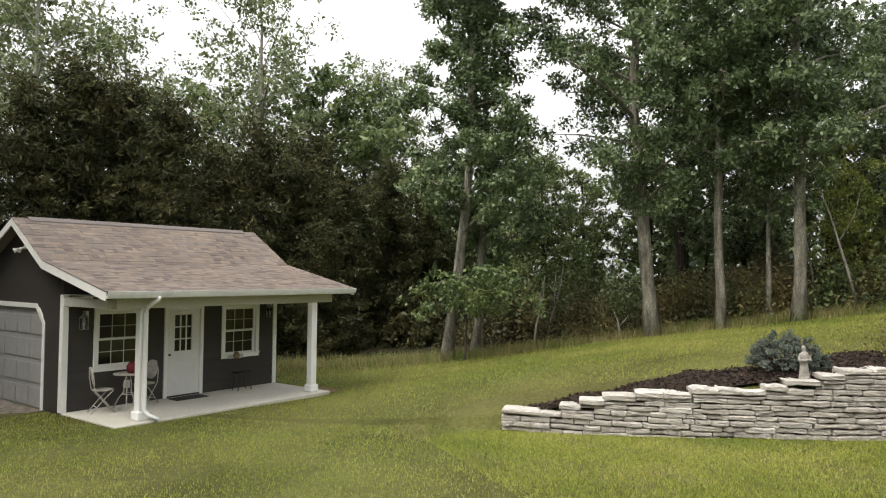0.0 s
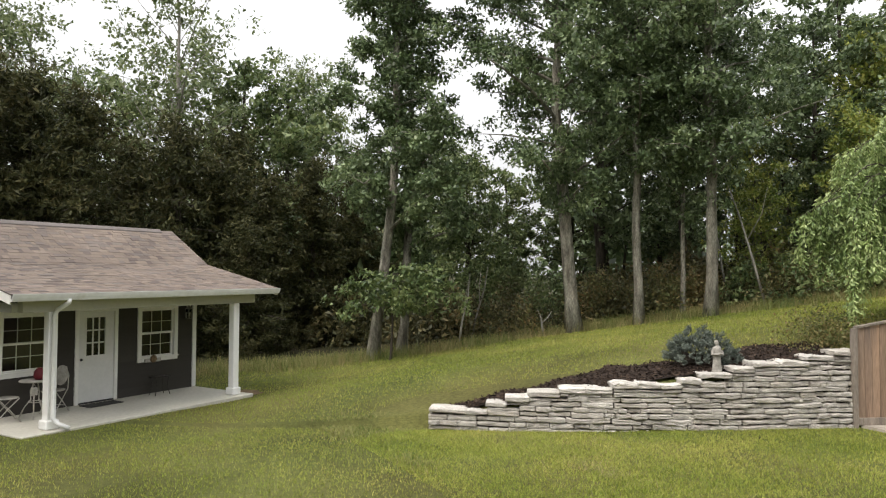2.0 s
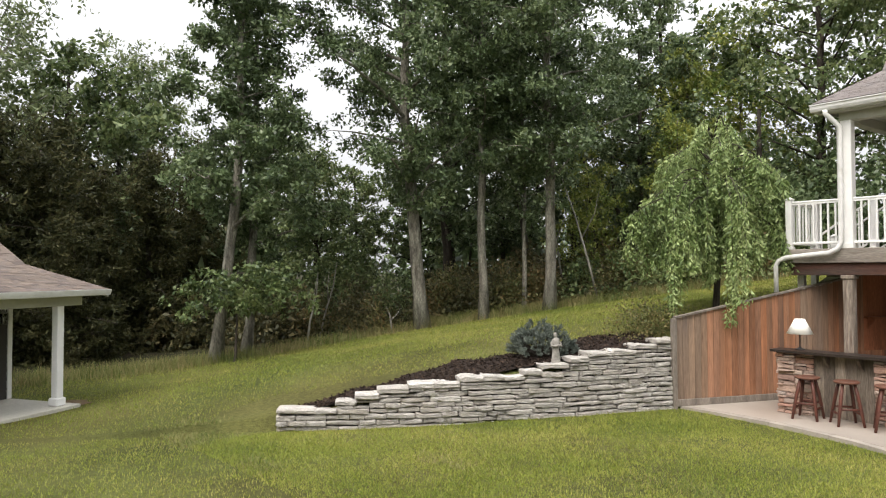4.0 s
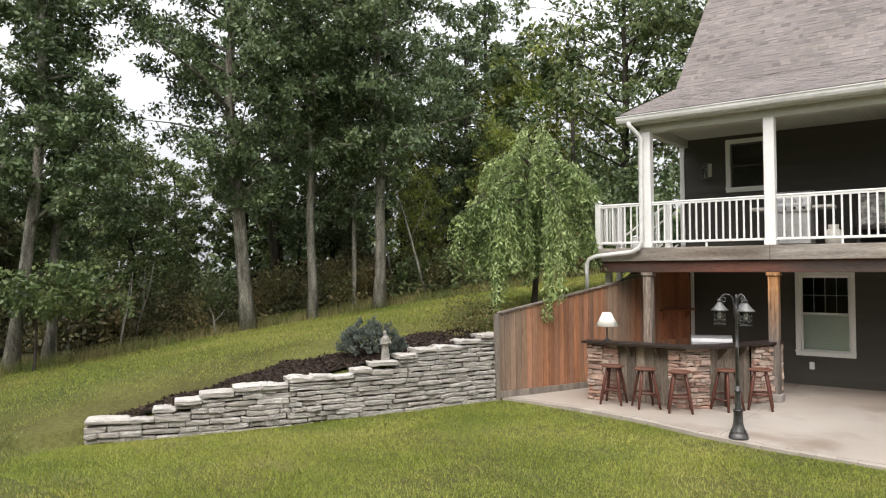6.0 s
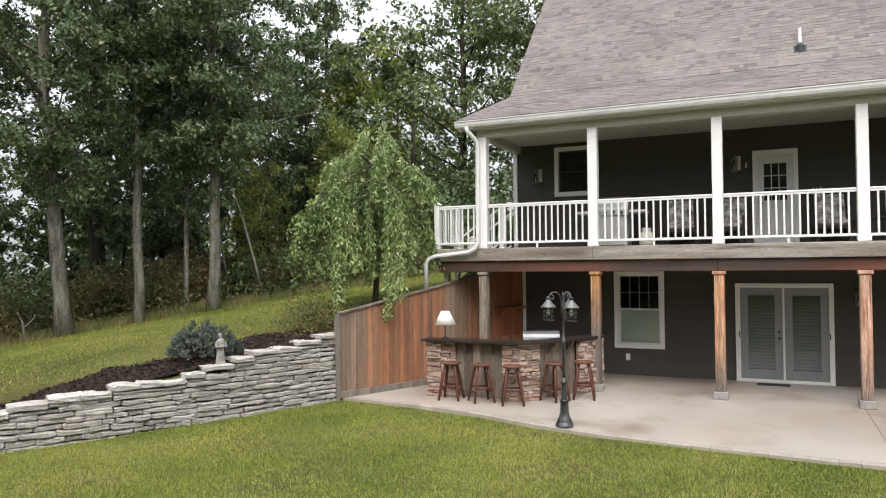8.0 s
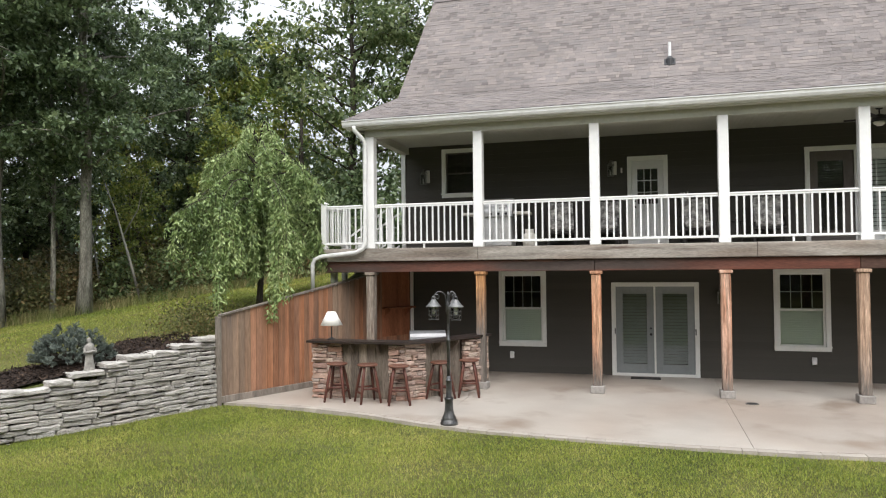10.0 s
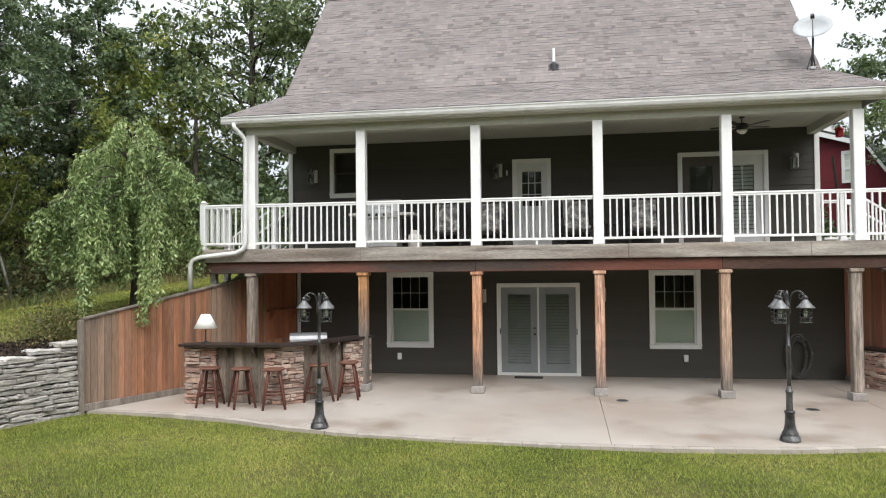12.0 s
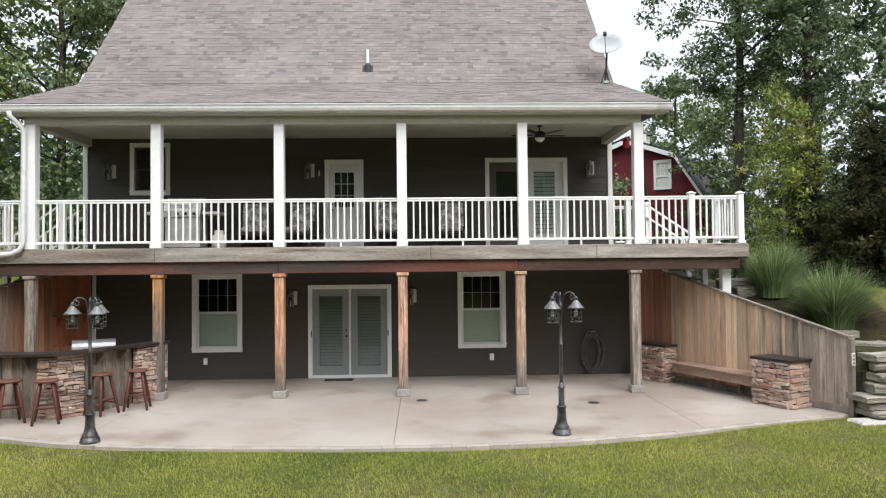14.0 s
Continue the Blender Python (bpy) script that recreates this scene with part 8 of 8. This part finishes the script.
# weeping ornamental behind the fence: tiers of arching limbs with bunched strands
def weeping(x, y, seed):
    rng = np.random.default_rng(seed)
    z0 = gz(x, y) - 0.1
    t = thing("weeping_tree", "weeping ornamental tree with long hanging leafy strands", "tree", at(x, y, z0))
    sh = Shape()
    H = 3.75
    trunk = [(0, 0, 0), (0.05, 0.02, 0.9), (-0.03, 0.05, 1.8), (0.04, 0.0, 2.7), (0.0, 0.05, H)]
    sh.tube(trunk, [0.08, 0.065, 0.055, 0.045, 0.015], 8)
    pts = []

    def arch(az, hs, R, rise, fall):
        return [np.array([R * s * math.cos(az), R * s * math.sin(az), hs + rise * math.sin(min(1, s * 1.3) * math.pi * 0.6) - fall * s ** 3]) for s in np.linspace(0, 1, 7)]

    # height of the fork, how many, reach, rise, drop of the strands
    tiers = [(3.72, 4, (0.3, 0.6), (0.5, 0.75), (0.3, 0.6)), (3.35, 7, (0.8, 1.35), (0.3, 0.55), (0.4, 0.85)), (2.85, 8, (1.2, 1.75), (0.25, 0.5), (0.5, 1.05)),
             (2.35, 8, (1.35, 1.95), (0.2, 0.45), (0.5, 1.1)), (1.95, 8, (0.9, 1.55), (0.2, 0.4), (0.4, 0.95)), (2.6, 6, (0.45, 0.95), (0.25, 0.45), (0.7, 1.3))]
    limbs = []
    for hs, count, reach, rise, drop in tiers:
        a0 = rng.uniform(0, 6)
        for i in range(count):
            az = a0 + 6.283 * i / count + rng.uniform(-0.3, 0.3)
            R = rng.uniform(*reach) * (1 - 0.12 * max(0.0, math.cos(az)))
            limbs.append((arch(az, hs + rng.uniform(-0.15, 0.15), R, rng.uniform(*rise), rng.uniform(0.25, 0.6)), drop, None))
    # bunches that hang low over the fence
    for az, R, lo in ((-1.5, 1.7, -0.15), (-0.85, 1.65, -0.1), (-0.8, 2.0, 0.25), (-2.3, 1.5, 0.75), (-2.9, 1.6, 1.0), (-1.2, 1.0, 0.6), (-0.5, 1.2, 0.7), (-1.8, 1.1, 0.8), (-1.0, 0.6, 0.75)):
        limbs.append((arch(az, 2.5, R, 0.55, 0.7), (0.5, 1.0), lo))
    for arc, drop, lo in limbs:
        sh.tube(arc, np.linspace(0.024, 0.005, 7), 5, caps=False)
        d = arc[-1][:2] / (np.hypot(*arc[-1][:2]) + 1e-6)
        thick = rng.uniform(0.7, 1.3)
        for s in np.concatenate([rng.uniform(0.2, 0.75, 4), 1.0 - 0.26 * rng.random(int(13 * thick)) ** 1.6]):
            j = min(5, int(s * 6))
            p = arc[j] * (1 - (s * 6 - j)) + arc[j + 1] * (s * 6 - j)
            low = p[2] - rng.uniform(*drop) * (0.5 + 0.5 * s)
            if lo is not None and s > 0.75:
                low = lo + rng.random() ** 1.5 * 1.2
            low = min(max(low, 0.9 if lo is None else lo), p[2] - 0.2)
            sway = rng.normal(size=2) * 0.085
            out = d * rng.uniform(0.0, 0.22)
            m = 9
            strand = [np.array([p[0] + (sway[0] + out[0]) * u ** 0.6, p[1] + (sway[1] + out[1]) * u ** 0.6, p[2] + 0.1 * math.sin(u * 3.1) * (1 - u) + (low - p[2]) * u]) for u in np.linspace(0, 1, m)]
            sh.tube(strand, np.linspace(0.006, 0.002, m), 3, caps=False)
            k = int(8 + (p[2] - low) * 62)
            for u in rng.random(k) ** 0.9:
                i0 = min(m - 2, int(u * (m - 1)))
                f = u * (m - 1) - i0
                pts.append(strand[i0] * (1 - f) + strand[i0 + 1] * f + rng.normal(size=3) * 0.022)
        for s in rng.random(30):
            j = min(5, int(s * 6))
            pts.append(arc[j] * (1 - (s * 6 - j)) + arc[j + 1] * (s * 6 - j) + rng.normal(size=3) * 0.05)
    part("limb_work", sh, BARK_DARK, t)
    part("foliage", raw_mesh("foliage", *leaf_cloud(np.array(pts), 0.11, rng, 1.1, 0.3), LEAF_WEEP), None, t)


weeping(-9.95, -0.5, 501)

# ---- undergrowth along the edge, one mass of leaves ----
def shrubbery(name, label, spots, leaf, n, size, seed, category="undergrowth"):
    """spots: x, y, radius, height."""
    rng = np.random.default_rng(seed)
    c = []
    area = sum(r * h for _, _, r, h in spots)
    for x, y, r, h in spots:
        k = int(n * r * h / area)
        m = max(4, k // 30)
        d = rng.normal(size=(m, 3))
        d /= np.linalg.norm(d, axis=1, keepdims=True)
        d[:, 2] = np.abs(d[:, 2])
        cl = d * np.array([r, r, h * 0.92]) * rng.uniform(0.55, 1.05, (m, 1))
        z0 = ground_z(cl[:, :2] + np.array([x, y]))
        cl = cl + np.array([x, y, 0])
        cl[:, 2] += z0 + 0.1
        q = np.repeat(cl, 30, axis=0) + rng.normal(size=(m * 30, 3)) * 0.2
        c.append(q)
    c = np.concatenate(c)
    ob = new(name, raw_mesh(name, *leaf_cloud(c, size, rng, 0.3, 0.5), leaf))
    tagged(ob, label, category, kind="stuff")


rng = np.random.default_rng(61)
TL = TREELINE
def along_line(u, off):
    i = min(int(u), len(TL) - 2)
    p = TL[i] + (TL[i + 1] - TL[i]) * (u - i)
    d = TL[i + 1] - TL[i]
    return p + np.array([-d[1], d[0]]) / np.hypot(*d) * off


def spots_along(n, u0, u1, off0, off1, r, h):
    out = []
    for _ in range(n):
        p = along_line(rng.uniform(u0, u1), rng.uniform(off0, off1))
        out.append((p[0], p[1], rng.uniform(*r), rng.uniform(*h)))
    return out


shrubbery("undergrowth", "dark leafy undergrowth at the edge of the woods", spots_along(62, 3.7, 7.4, 1.4, 5.0, (0.7, 1.4), (0.8, 2.0)), LEAF_DIM, 42000, 0.15, 71)
shrubbery("rusty_undergrowth", "rust-tinged shrubs at the edge of the woods", spots_along(44, 3.5, 7.4, 0.9, 3.8, (0.5, 1.2), (0.7, 2.3)), LEAF_RUST, 24000, 0.13, 72)
shrubbery("green_undergrowth", "light green saplings at the edge of the woods", [(-27.0, 0.6, 1.6, 4.4), (-24.8, 1.6, 1.1, 2.2), (-17.0, 6.6, 1.3, 2.2), (-15.2, 8.0, 1.4, 2.6), (-18.8, 5.4, 0.9, 1.6), (-13.0, 9.0, 1.5, 2.4)], LEAF_BROAD, 15000, 0.17, 73)
shrubbery("right_undergrowth", "dark shrubs beyond the porch end", spots_along(30, 9.6, 12.0, 0.5, 4.0, (0.9, 1.8), (1.2, 3.2)), LEAF_OAK, 18000, 0.18, 74)
shrubbery("barn_undergrowth", "green shrubs before the red barn", [(14.0, 14.5, 2.0, 3.2), (16.5, 12.5, 2.0, 3.6), (12.5, 18.0, 1.8, 2.4), (17.5, 17.5, 2.5, 4.5)], LEAF_BROAD, 9000, 0.2, 75)
shrubbery("back_woods", "leafy trees and brush filling the woods behind the house", spots_along(60, 6.6, 9.6, 1.5, 9.0, (1.2, 2.4), (2.5, 6.0)), LEAF_OAK, 42000, 0.24, 78, "woods")
shrubbery("olive_brush", "olive brush deep under the trees", spots_along(70, 2.6, 7.0, 4.0, 11.0, (1.0, 2.2), (1.0, 2.6)), LEAF_DIM, 36000, 0.24, 79)
shrubbery("side_brush", "tall dark brush beyond the porch end", [(15.5, 9.5, 2.2, 4.5), (18.5, 7.0, 2.4, 5.0), (17.5, 13.0, 2.5, 5.5), (20.5, 16.0, 3.0, 6.5), (15.8, 19.0, 2.2, 4.0), (9.5, 20.0, 1.6, 2.2), (14.6, 4.2, 1.6, 3.4), (16.6, 2.6, 1.8, 3.6)], LEAF_OAK, 26000, 0.22, 80)
shrubbery("bed_shrub", "low brownish shrub in the mulch bed by the fence", [(-10.35, -2.75, 0.46, 0.55), (-10.05, -2.2, 0.4, 0.5)], LEAF_RUST, 2600, 0.06, 76, "shrub")


def far_woods():
    rng = np.random.default_rng(81)
    c = []
    for _ in range(1250):
        u = rng.uniform(0.0, 12.9)
        p = along_line(u, rng.uniform(12, 24))
        if 3 < p[0] < 20 and p[1] < 32:
            continue
        # the ground falls away behind the oaks, where the sky shows low between the trunks
        if 0.56 < math.atan2(-(p[0] + 1.5), p[1] + 15) < 1.06 and rng.random() < 0.8:
            continue
        top = 4.6 + 3.0 * noise.noise((p[0] * 0.09, p[1] * 0.09, 3.0)) + rng.uniform(0, 1.8)
        zb = float(ground_z([p])[0])
        m = 72
        q = rng.normal(size=(m, 3)) * np.array([1.4, 1.4, 0.5])
        q[:, 2] = rng.random(m) ** 0.8 * max(1.5, top) - 0.1
        q += np.array([p[0], p[1], zb])
        c.append(q)
    c = np.concatenate(c)
    ob = new("far_woods", raw_mesh("far_woods", *leaf_cloud(c, 0.62, rng, 0.3, 0.6), LEAF_OAK))
    tagged(ob, "dense dark woods far behind the edge trees", "woods", kind="stuff")
    sh = Shape()
    for _ in range(70):
        p = along_line(rng.uniform(0.5, 12.5), rng.uniform(4, 22))
        z = float(ground_z([p])[0])
        h = rng.uniform(4, 7)
        r = rng.uniform(0.06, 0.17)
        o = rng.normal(size=2) * 0.5
        sh.tube([(p[0], p[1], z - 0.2), (p[0] + o[0] * 0.4, p[1] + o[1] * 0.4, z + h * 0.5), (p[0] + o[0], p[1] + o[1], z + h)], [r, r * 0.8, r * 0.4], 6, caps=False)
    ob = new("far_trunks", sh.mesh("far_trunks", BARK_DARK, True))
    tagged(ob, "thin dark trunks standing in the woods", "tree trunks", kind="stuff")


far_woods()


def unseen_woods_behind():
    """Unseen trees away from the house, added to darken window reflections and the low sky."""
    rng = np.random.default_rng(85)
    c = []
    for a in np.linspace(-2.85, -0.3, 110):
        r = rng.uniform(38, 52)
        x, y = -1 + r * math.cos(a), -15 + r * math.sin(a)
        m = 190
        q = rng.normal(size=(m, 3)) * np.array([2.2, 2.2, 1])
        q[:, 2] = rng.random(m) * rng.uniform(9, 16)
        c.append(q + np.array([x, y, -0.5]))
    ob = new("unseen_woods_behind", raw_mesh("unseen_woods_behind", *leaf_cloud(np.concatenate(c), 1.5, rng, 0.3, 0.7), LEAF_OAK))
    tagged(ob, "unseen distant trees added to darken window reflections", "woods", kind="stuff")


unseen_woods_behind()
# pale leaning saplings and dead stems near the edge
random.seed(55)
for x, y, h, lx, ly in ((-17.7, 5.2, 4.5, -0.9, -0.9), (-19.9, 6.0, 4.8, -0.7, -0.5), (-23.1, -3.4, 2.6, 0.25, 0.3), (-21.9, -0.7, 1.0, -0.2, -0.15), (-24.9, -1.9, 3.0, 0.4, 0.5)):
    t = thing("dead_sapling", "thin pale leaning dead stem at the edge of the woods", "dead stem", at(x, y, gz(x, y) - 0.1))
    part("stem", Shape().tube([(0, 0, 0), (lx * 0.3, ly * 0.3, h * 0.35), (lx * 0.7 + 0.1, ly * 0.7, h * 0.7), (lx, ly, h)], [0.05, 0.04, 0.03, 0.012], 6), BARK_PALE, t, smooth=True)
    part("fork", Shape().tube([(lx * 0.5, ly * 0.5, h * 0.5), (lx * 0.2, ly * 0.2 + 0.2, h * 0.72), (lx * 0.1 - 0.1, ly * 0.1 + 0.4, h * 0.92)], [0.025, 0.016, 0.006], 5), BARK_PALE, t, smooth=True)

# ---- grass ----
def blades(name, label, p, high, wide, mat, seed, bend=0.5, category="grass"):
    """One blade of three corners at each point p (x, y, z)."""
    rng = np.random.default_rng(seed)
    n = len(p)
    az = rng.uniform(0, 2 * np.pi, n)
    h = high * rng.uniform(0.5, 1.3, n)
    lean = bend * h * rng.uniform(0.1, 1.2, n)
    w = wide * rng.uniform(0.7, 1.3, n)
    dx, dy = np.cos(az), np.sin(az)
    px, py = -dy * w / 2, dx * w / 2
    a = np.stack([p[:, 0] - px, p[:, 1] - py, p[:, 2]], 1)
    b = np.stack([p[:, 0] + px, p[:, 1] + py, p[:, 2]], 1)
    c = np.stack([p[:, 0] + dx * lean, p[:, 1] + dy * lean, p[:, 2] + h], 1)
    ob = new(name, raw_mesh(name, np.stack([a, b, c], 1).reshape(-1, 3), np.arange(3 * n).reshape(-1, 3), mat))
    tagged(ob, label, category, kind="stuff")
    return ob


rng = np.random.default_rng(91)


def lawn_points(n, x0, x1, y0, y1):
    q = np.stack([rng.uniform(x0, x1, n), rng.uniform(y0, y1, n)], 1)
    edge = np.interp(q[:, 0], [p[0] for p in EDGE], [p[1] for p in EDGE])
    sd, sg, _, _ = nearest(STEP_XY, q)
    out = (q[:, 1] < edge - 0.01) & (sg < 0) & (sd > 0.22)
    inv = CM.inverted()
    lx = inv[0][0] * q[:, 0] + inv[0][1] * q[:, 1] + inv[0][3]
    ly = inv[1][0] * q[:, 0] + inv[1][1] * q[:, 1] + inv[1][3]
    out &= ~((lx > CL - 0.05) & (lx < CR + 0.05) & (ly > -2.08) & (ly < CB))
    out &= ~((lx < 0) & (lx > -4.2) & (ly > gd0 - 0.4) & (ly < gd1 + 0.5))
    return q[out]


q = np.concatenate([lawn_points(560000, -13, 9.0, -11, -2.6), lawn_points(130000, -19, -7, -18, -7)])
# uneven growth: thinner where the noise is low
keep = np.array([noise.noise((x * 0.9, y * 0.9, 7.0)) + 0.5 * noise.noise((x * 4, y * 4, 2.0)) for x, y in q]) > rng.uniform(-1.1, 0.35, len(q))
q = q[keep]
p = np.column_stack([q, ground_z(q) - 0.004])
blades("lawn_grass", "short mown lawn grass with yellowish patches", p, 0.042, 0.009, BLADE, 92, 1.1)
# the lawn on the bank
n = 235000
q = np.stack([rng.uniform(-24, -7, n), rng.uniform(-19, 9, n)], 1)
sd, sg, _, _ = nearest(STEP_XY, q)
bedd = nearest(np.array(WALL_LINE), q)[0]
inv = CM.inverted()
lx = inv[0][0] * q[:, 0] + inv[0][1] * q[:, 1] + inv[0][3]
ly = inv[1][0] * q[:, 0] + inv[1][1] * q[:, 1] + inv[1][3]
ok = (sg > 0) & (in_woods(q) < 0.3) & (bedd > 1.35) & ~((lx > CL - 0.1) & (lx < CR + 0.1) & (ly > -2.1) & (ly < CB)) & (sd > 0.1) & ~((q[:, 0] > -8.9) & (q[:, 1] > 0.8))
q = q[ok]
blades("bank_grass", "mown grass on the sloping bank", np.column_stack([q, ground_z(q) - 0.004]), 0.042, 0.013, BLADE, 93, 1.0)
# right-hand bank
n = 26000
q = np.stack([rng.uniform(7, 17, n), rng.uniform(-3, 9, n)], 1)
sd, sg, _, _ = nearest(STEP_XY, q)
q = q[(sg > 0) & (in_woods(q) < 0.5) & (sd > 0.5) & ~((q[:, 0] < 9.7) & (q[:, 1] > -3.6))]
blades("side_bank_grass", "rough grass on the side bank", np.column_stack([q, ground_z(q) - 0.004]), 0.09, 0.014, BLADE, 94, 0.8)
# tall unmown strip before the trees
n = 44000
u = rng.uniform(1.6, 8.6, n)
off = rng.normal(0.6, 0.6, n)
q = np.array([along_line(a, b) for a, b in zip(u, off)])
clumpy = np.array([noise.noise((x * 0.8, y * 0.8, 1.0)) for x, y in q]) > rng.uniform(-0.9, 0.5, n)
q = q[clumpy]
blades("tall_grass", "tall seeding grass and weeds along the woods", np.column_stack([q, ground_z(q) - 0.02]), 0.36, 0.016, STRAW, 95, 0.75, "tall grass")

# dry, thin places in the lawn
dry = []
for x, y, a, b, k in ((-13.84, -10.6, 0.9, 0.5, 2000), (-13.1, -10.9, 0.5, 0.3, 700), (-10.84, -10.7, 0.7, 0.35, 900), (-9.3, -8.6, 0.8, 0.3, 700), (-6.5, -7.2, 0.9, 0.4, 700), (1.5, -6.4, 1.0, 0.4, 700), (-3.0, -8.2, 0.8, 0.3, 600)):
    dry.append(np.stack([x + a * rng.normal(size=k) * 0.5, y + b * rng.normal(size=k) * 0.5], 1))
dry = np.concatenate(dry)
blades("dry_grass", "dry straw-coloured blades in thin lawn patches", np.column_stack([dry, ground_z(dry) - 0.004]), 0.06, 0.012, STRAW, 96, 1.2)

# ---- siding boards and shingles, piece by piece ----
random.seed(99)


def siding(parent, x0, x1, z0, z1, openings, mat, y, exposure=0.17, seed=0):
    """Lapped boards on a wall in the plane y, cut at the openings."""
    z = z0
    while z < z1 - 0.02:
        h = min(exposure, z1 - z)
        for a, b, c, d in holes_split(x0, x1, z, z + h, openings):
            if b - a < 0.03 or d - c < 0.01:
                continue
            s = Shape().add([(a, y, c), (b, y, c), (b, y, d), (a, y, d), (a, y - 0.013 * (z + h - c) / exposure - 0.002, c), (b, y - 0.013 * (z + h - c) / exposure - 0.002, c), (b, y - 0.002 - 0.013 * (z + h - d) / exposure, d), (a, y - 0.002 - 0.013 * (z + h - d) / exposure, d)],
                            [(0, 1, 2, 3), (7, 6, 5, 4), (0, 4, 5, 1), (1, 5, 6, 2), (2, 6, 7, 3), (3, 7, 4, 0)])
            part("siding_board", s, mat, parent)
        z += exposure


inner = [(a + 0.02, b - 0.02, c + (0.02 if c > 0.1 and c != 3.05 else -0.1), d - 0.02) for a, b, c, d in OPENINGS.values()]
siding(house, XL + 0.22, 5.6, 0.0, 2.74, inner, SIDING, YW + 0.011)
siding(house, XL + 0.09, XR - 0.09, DECK, 5.7, inner, SIDING, YW + 0.011)
c_inner = [(a + 0.02, b - 0.02, c + (0.02 if c > 0.1 else -0.1), d - 0.02) for a, b, c, d in c_open.values()]
siding(cottage, CL + 0.1, CR - 0.09, 0.0, 2.33, c_inner, SIDING_DARK, 0.011, 0.2)


def shingles(parent, e0, e1, r0, r1, exposure, width, parts_from, parts_n, seed, mats=(SHINGLE, SHINGLE_JOINED)):
    """Courses of shingles on a slope between its eave edge e0 to e1 and its upper edge r0 to r1. The first parts_n from course parts_from are single parts."""
    rng = random.Random(seed)
    e0, e1, r0, r1 = map(Vector, (e0, e1, r0, r1))
    nrm = (e1 - e0).cross(r0 - e0).normalized()
    if nrm.z < 0:
        nrm = -nrm
    n = round((r0 - e0).length / exposure)
    rest = Shape()
    made = 0
    for c in range(n):
        u0, u1 = c / n, (c + 1.25) / n
        a0, b0 = e0.lerp(r0, u0), e1.lerp(r1, u0)
        a1, b1 = e0.lerp(r0, min(u1, 1.0)), e1.lerp(r1, min(u1, 1.0))
        long = (b0 - a0).length
        x = -rng.uniform(0.0, width)
        while x < long:
            w = width * rng.choice((0.4, 0.6, 0.8, 1.0, 1.3))
            f0, f1 = max(0.0, x) / long, min(long, x + w - 0.004) / long
            x += w
            if f1 - f0 < 0.02 / long:
                continue
            lift = 0.007 + rng.choice((0.0, 0.0, 0.005))
            drop = -(r0 - e0).normalized() * rng.uniform(0.0, 0.006)
            q = [a0.lerp(b0, f0) + nrm * lift + drop, a0.lerp(b0, f1) + nrm * lift + drop, a1.lerp(b1, f1) + nrm * 0.004, a1.lerp(b1, f0) + nrm * 0.004]
            if c >= parts_from and made < parts_n:
                o = q[0]
                s = Shape().solid([p - o for p in q], -nrm * 0.008)
                ob = part("shingle", s, mats[0], parent)
                ob.matrix_basis = Matrix.Translation(o)
                made += 1
            else:
                rest.solid(q, -nrm * 0.008)
    me = bpy.data.meshes.new("shingle_course_rest")
    me.from_pydata(rest.v, [], rest.f)
    me.materials.append(mats[1])
    ob = new("shingle_course_rest", me)
    ob.parent = parent
    tagged(ob, kind="stuff")


shingles(house, (EL, EAVE_Y - 0.03, EAVE_Z - 0.005), (ER, EAVE_Y - 0.03, EAVE_Z - 0.005), (XL - 0.06, BREAK_Y, BREAK_Z), (XR + 0.06, BREAK_Y, BREAK_Z), 0.125, 0.22, 6, 300, 1)
shingles(house, (XL - 0.07, BREAK_Y - 0.02, BREAK_Z), (XR + 0.07, BREAK_Y - 0.02, BREAK_Z), (XL - 0.07, RIDGE_Y, RIDGE_Z), (XR + 0.07, RIDGE_Y, RIDGE_Z), 0.125, 0.22, 0, 0, 2)
shingles(cottage, (CEL - 0.03, ED - 0.03, EZ), (CER + 0.03, ED - 0.03, EZ), (CEL - 0.03, BD, BZ), (CER + 0.03, BD, BZ), 0.125, 0.22, 0, 300, 3, (BROWN_SHINGLE, BROWN_JOINED))
shingles(cottage, (CEL - 0.03, BD - 0.02, BZ), (CER + 0.03, BD - 0.02, BZ), (CEL - 0.03, RD, RZ), (CER + 0.03, RD, RZ), 0.125, 0.22, 0, 0, 4, (BROWN_SHINGLE, BROWN_JOINED))
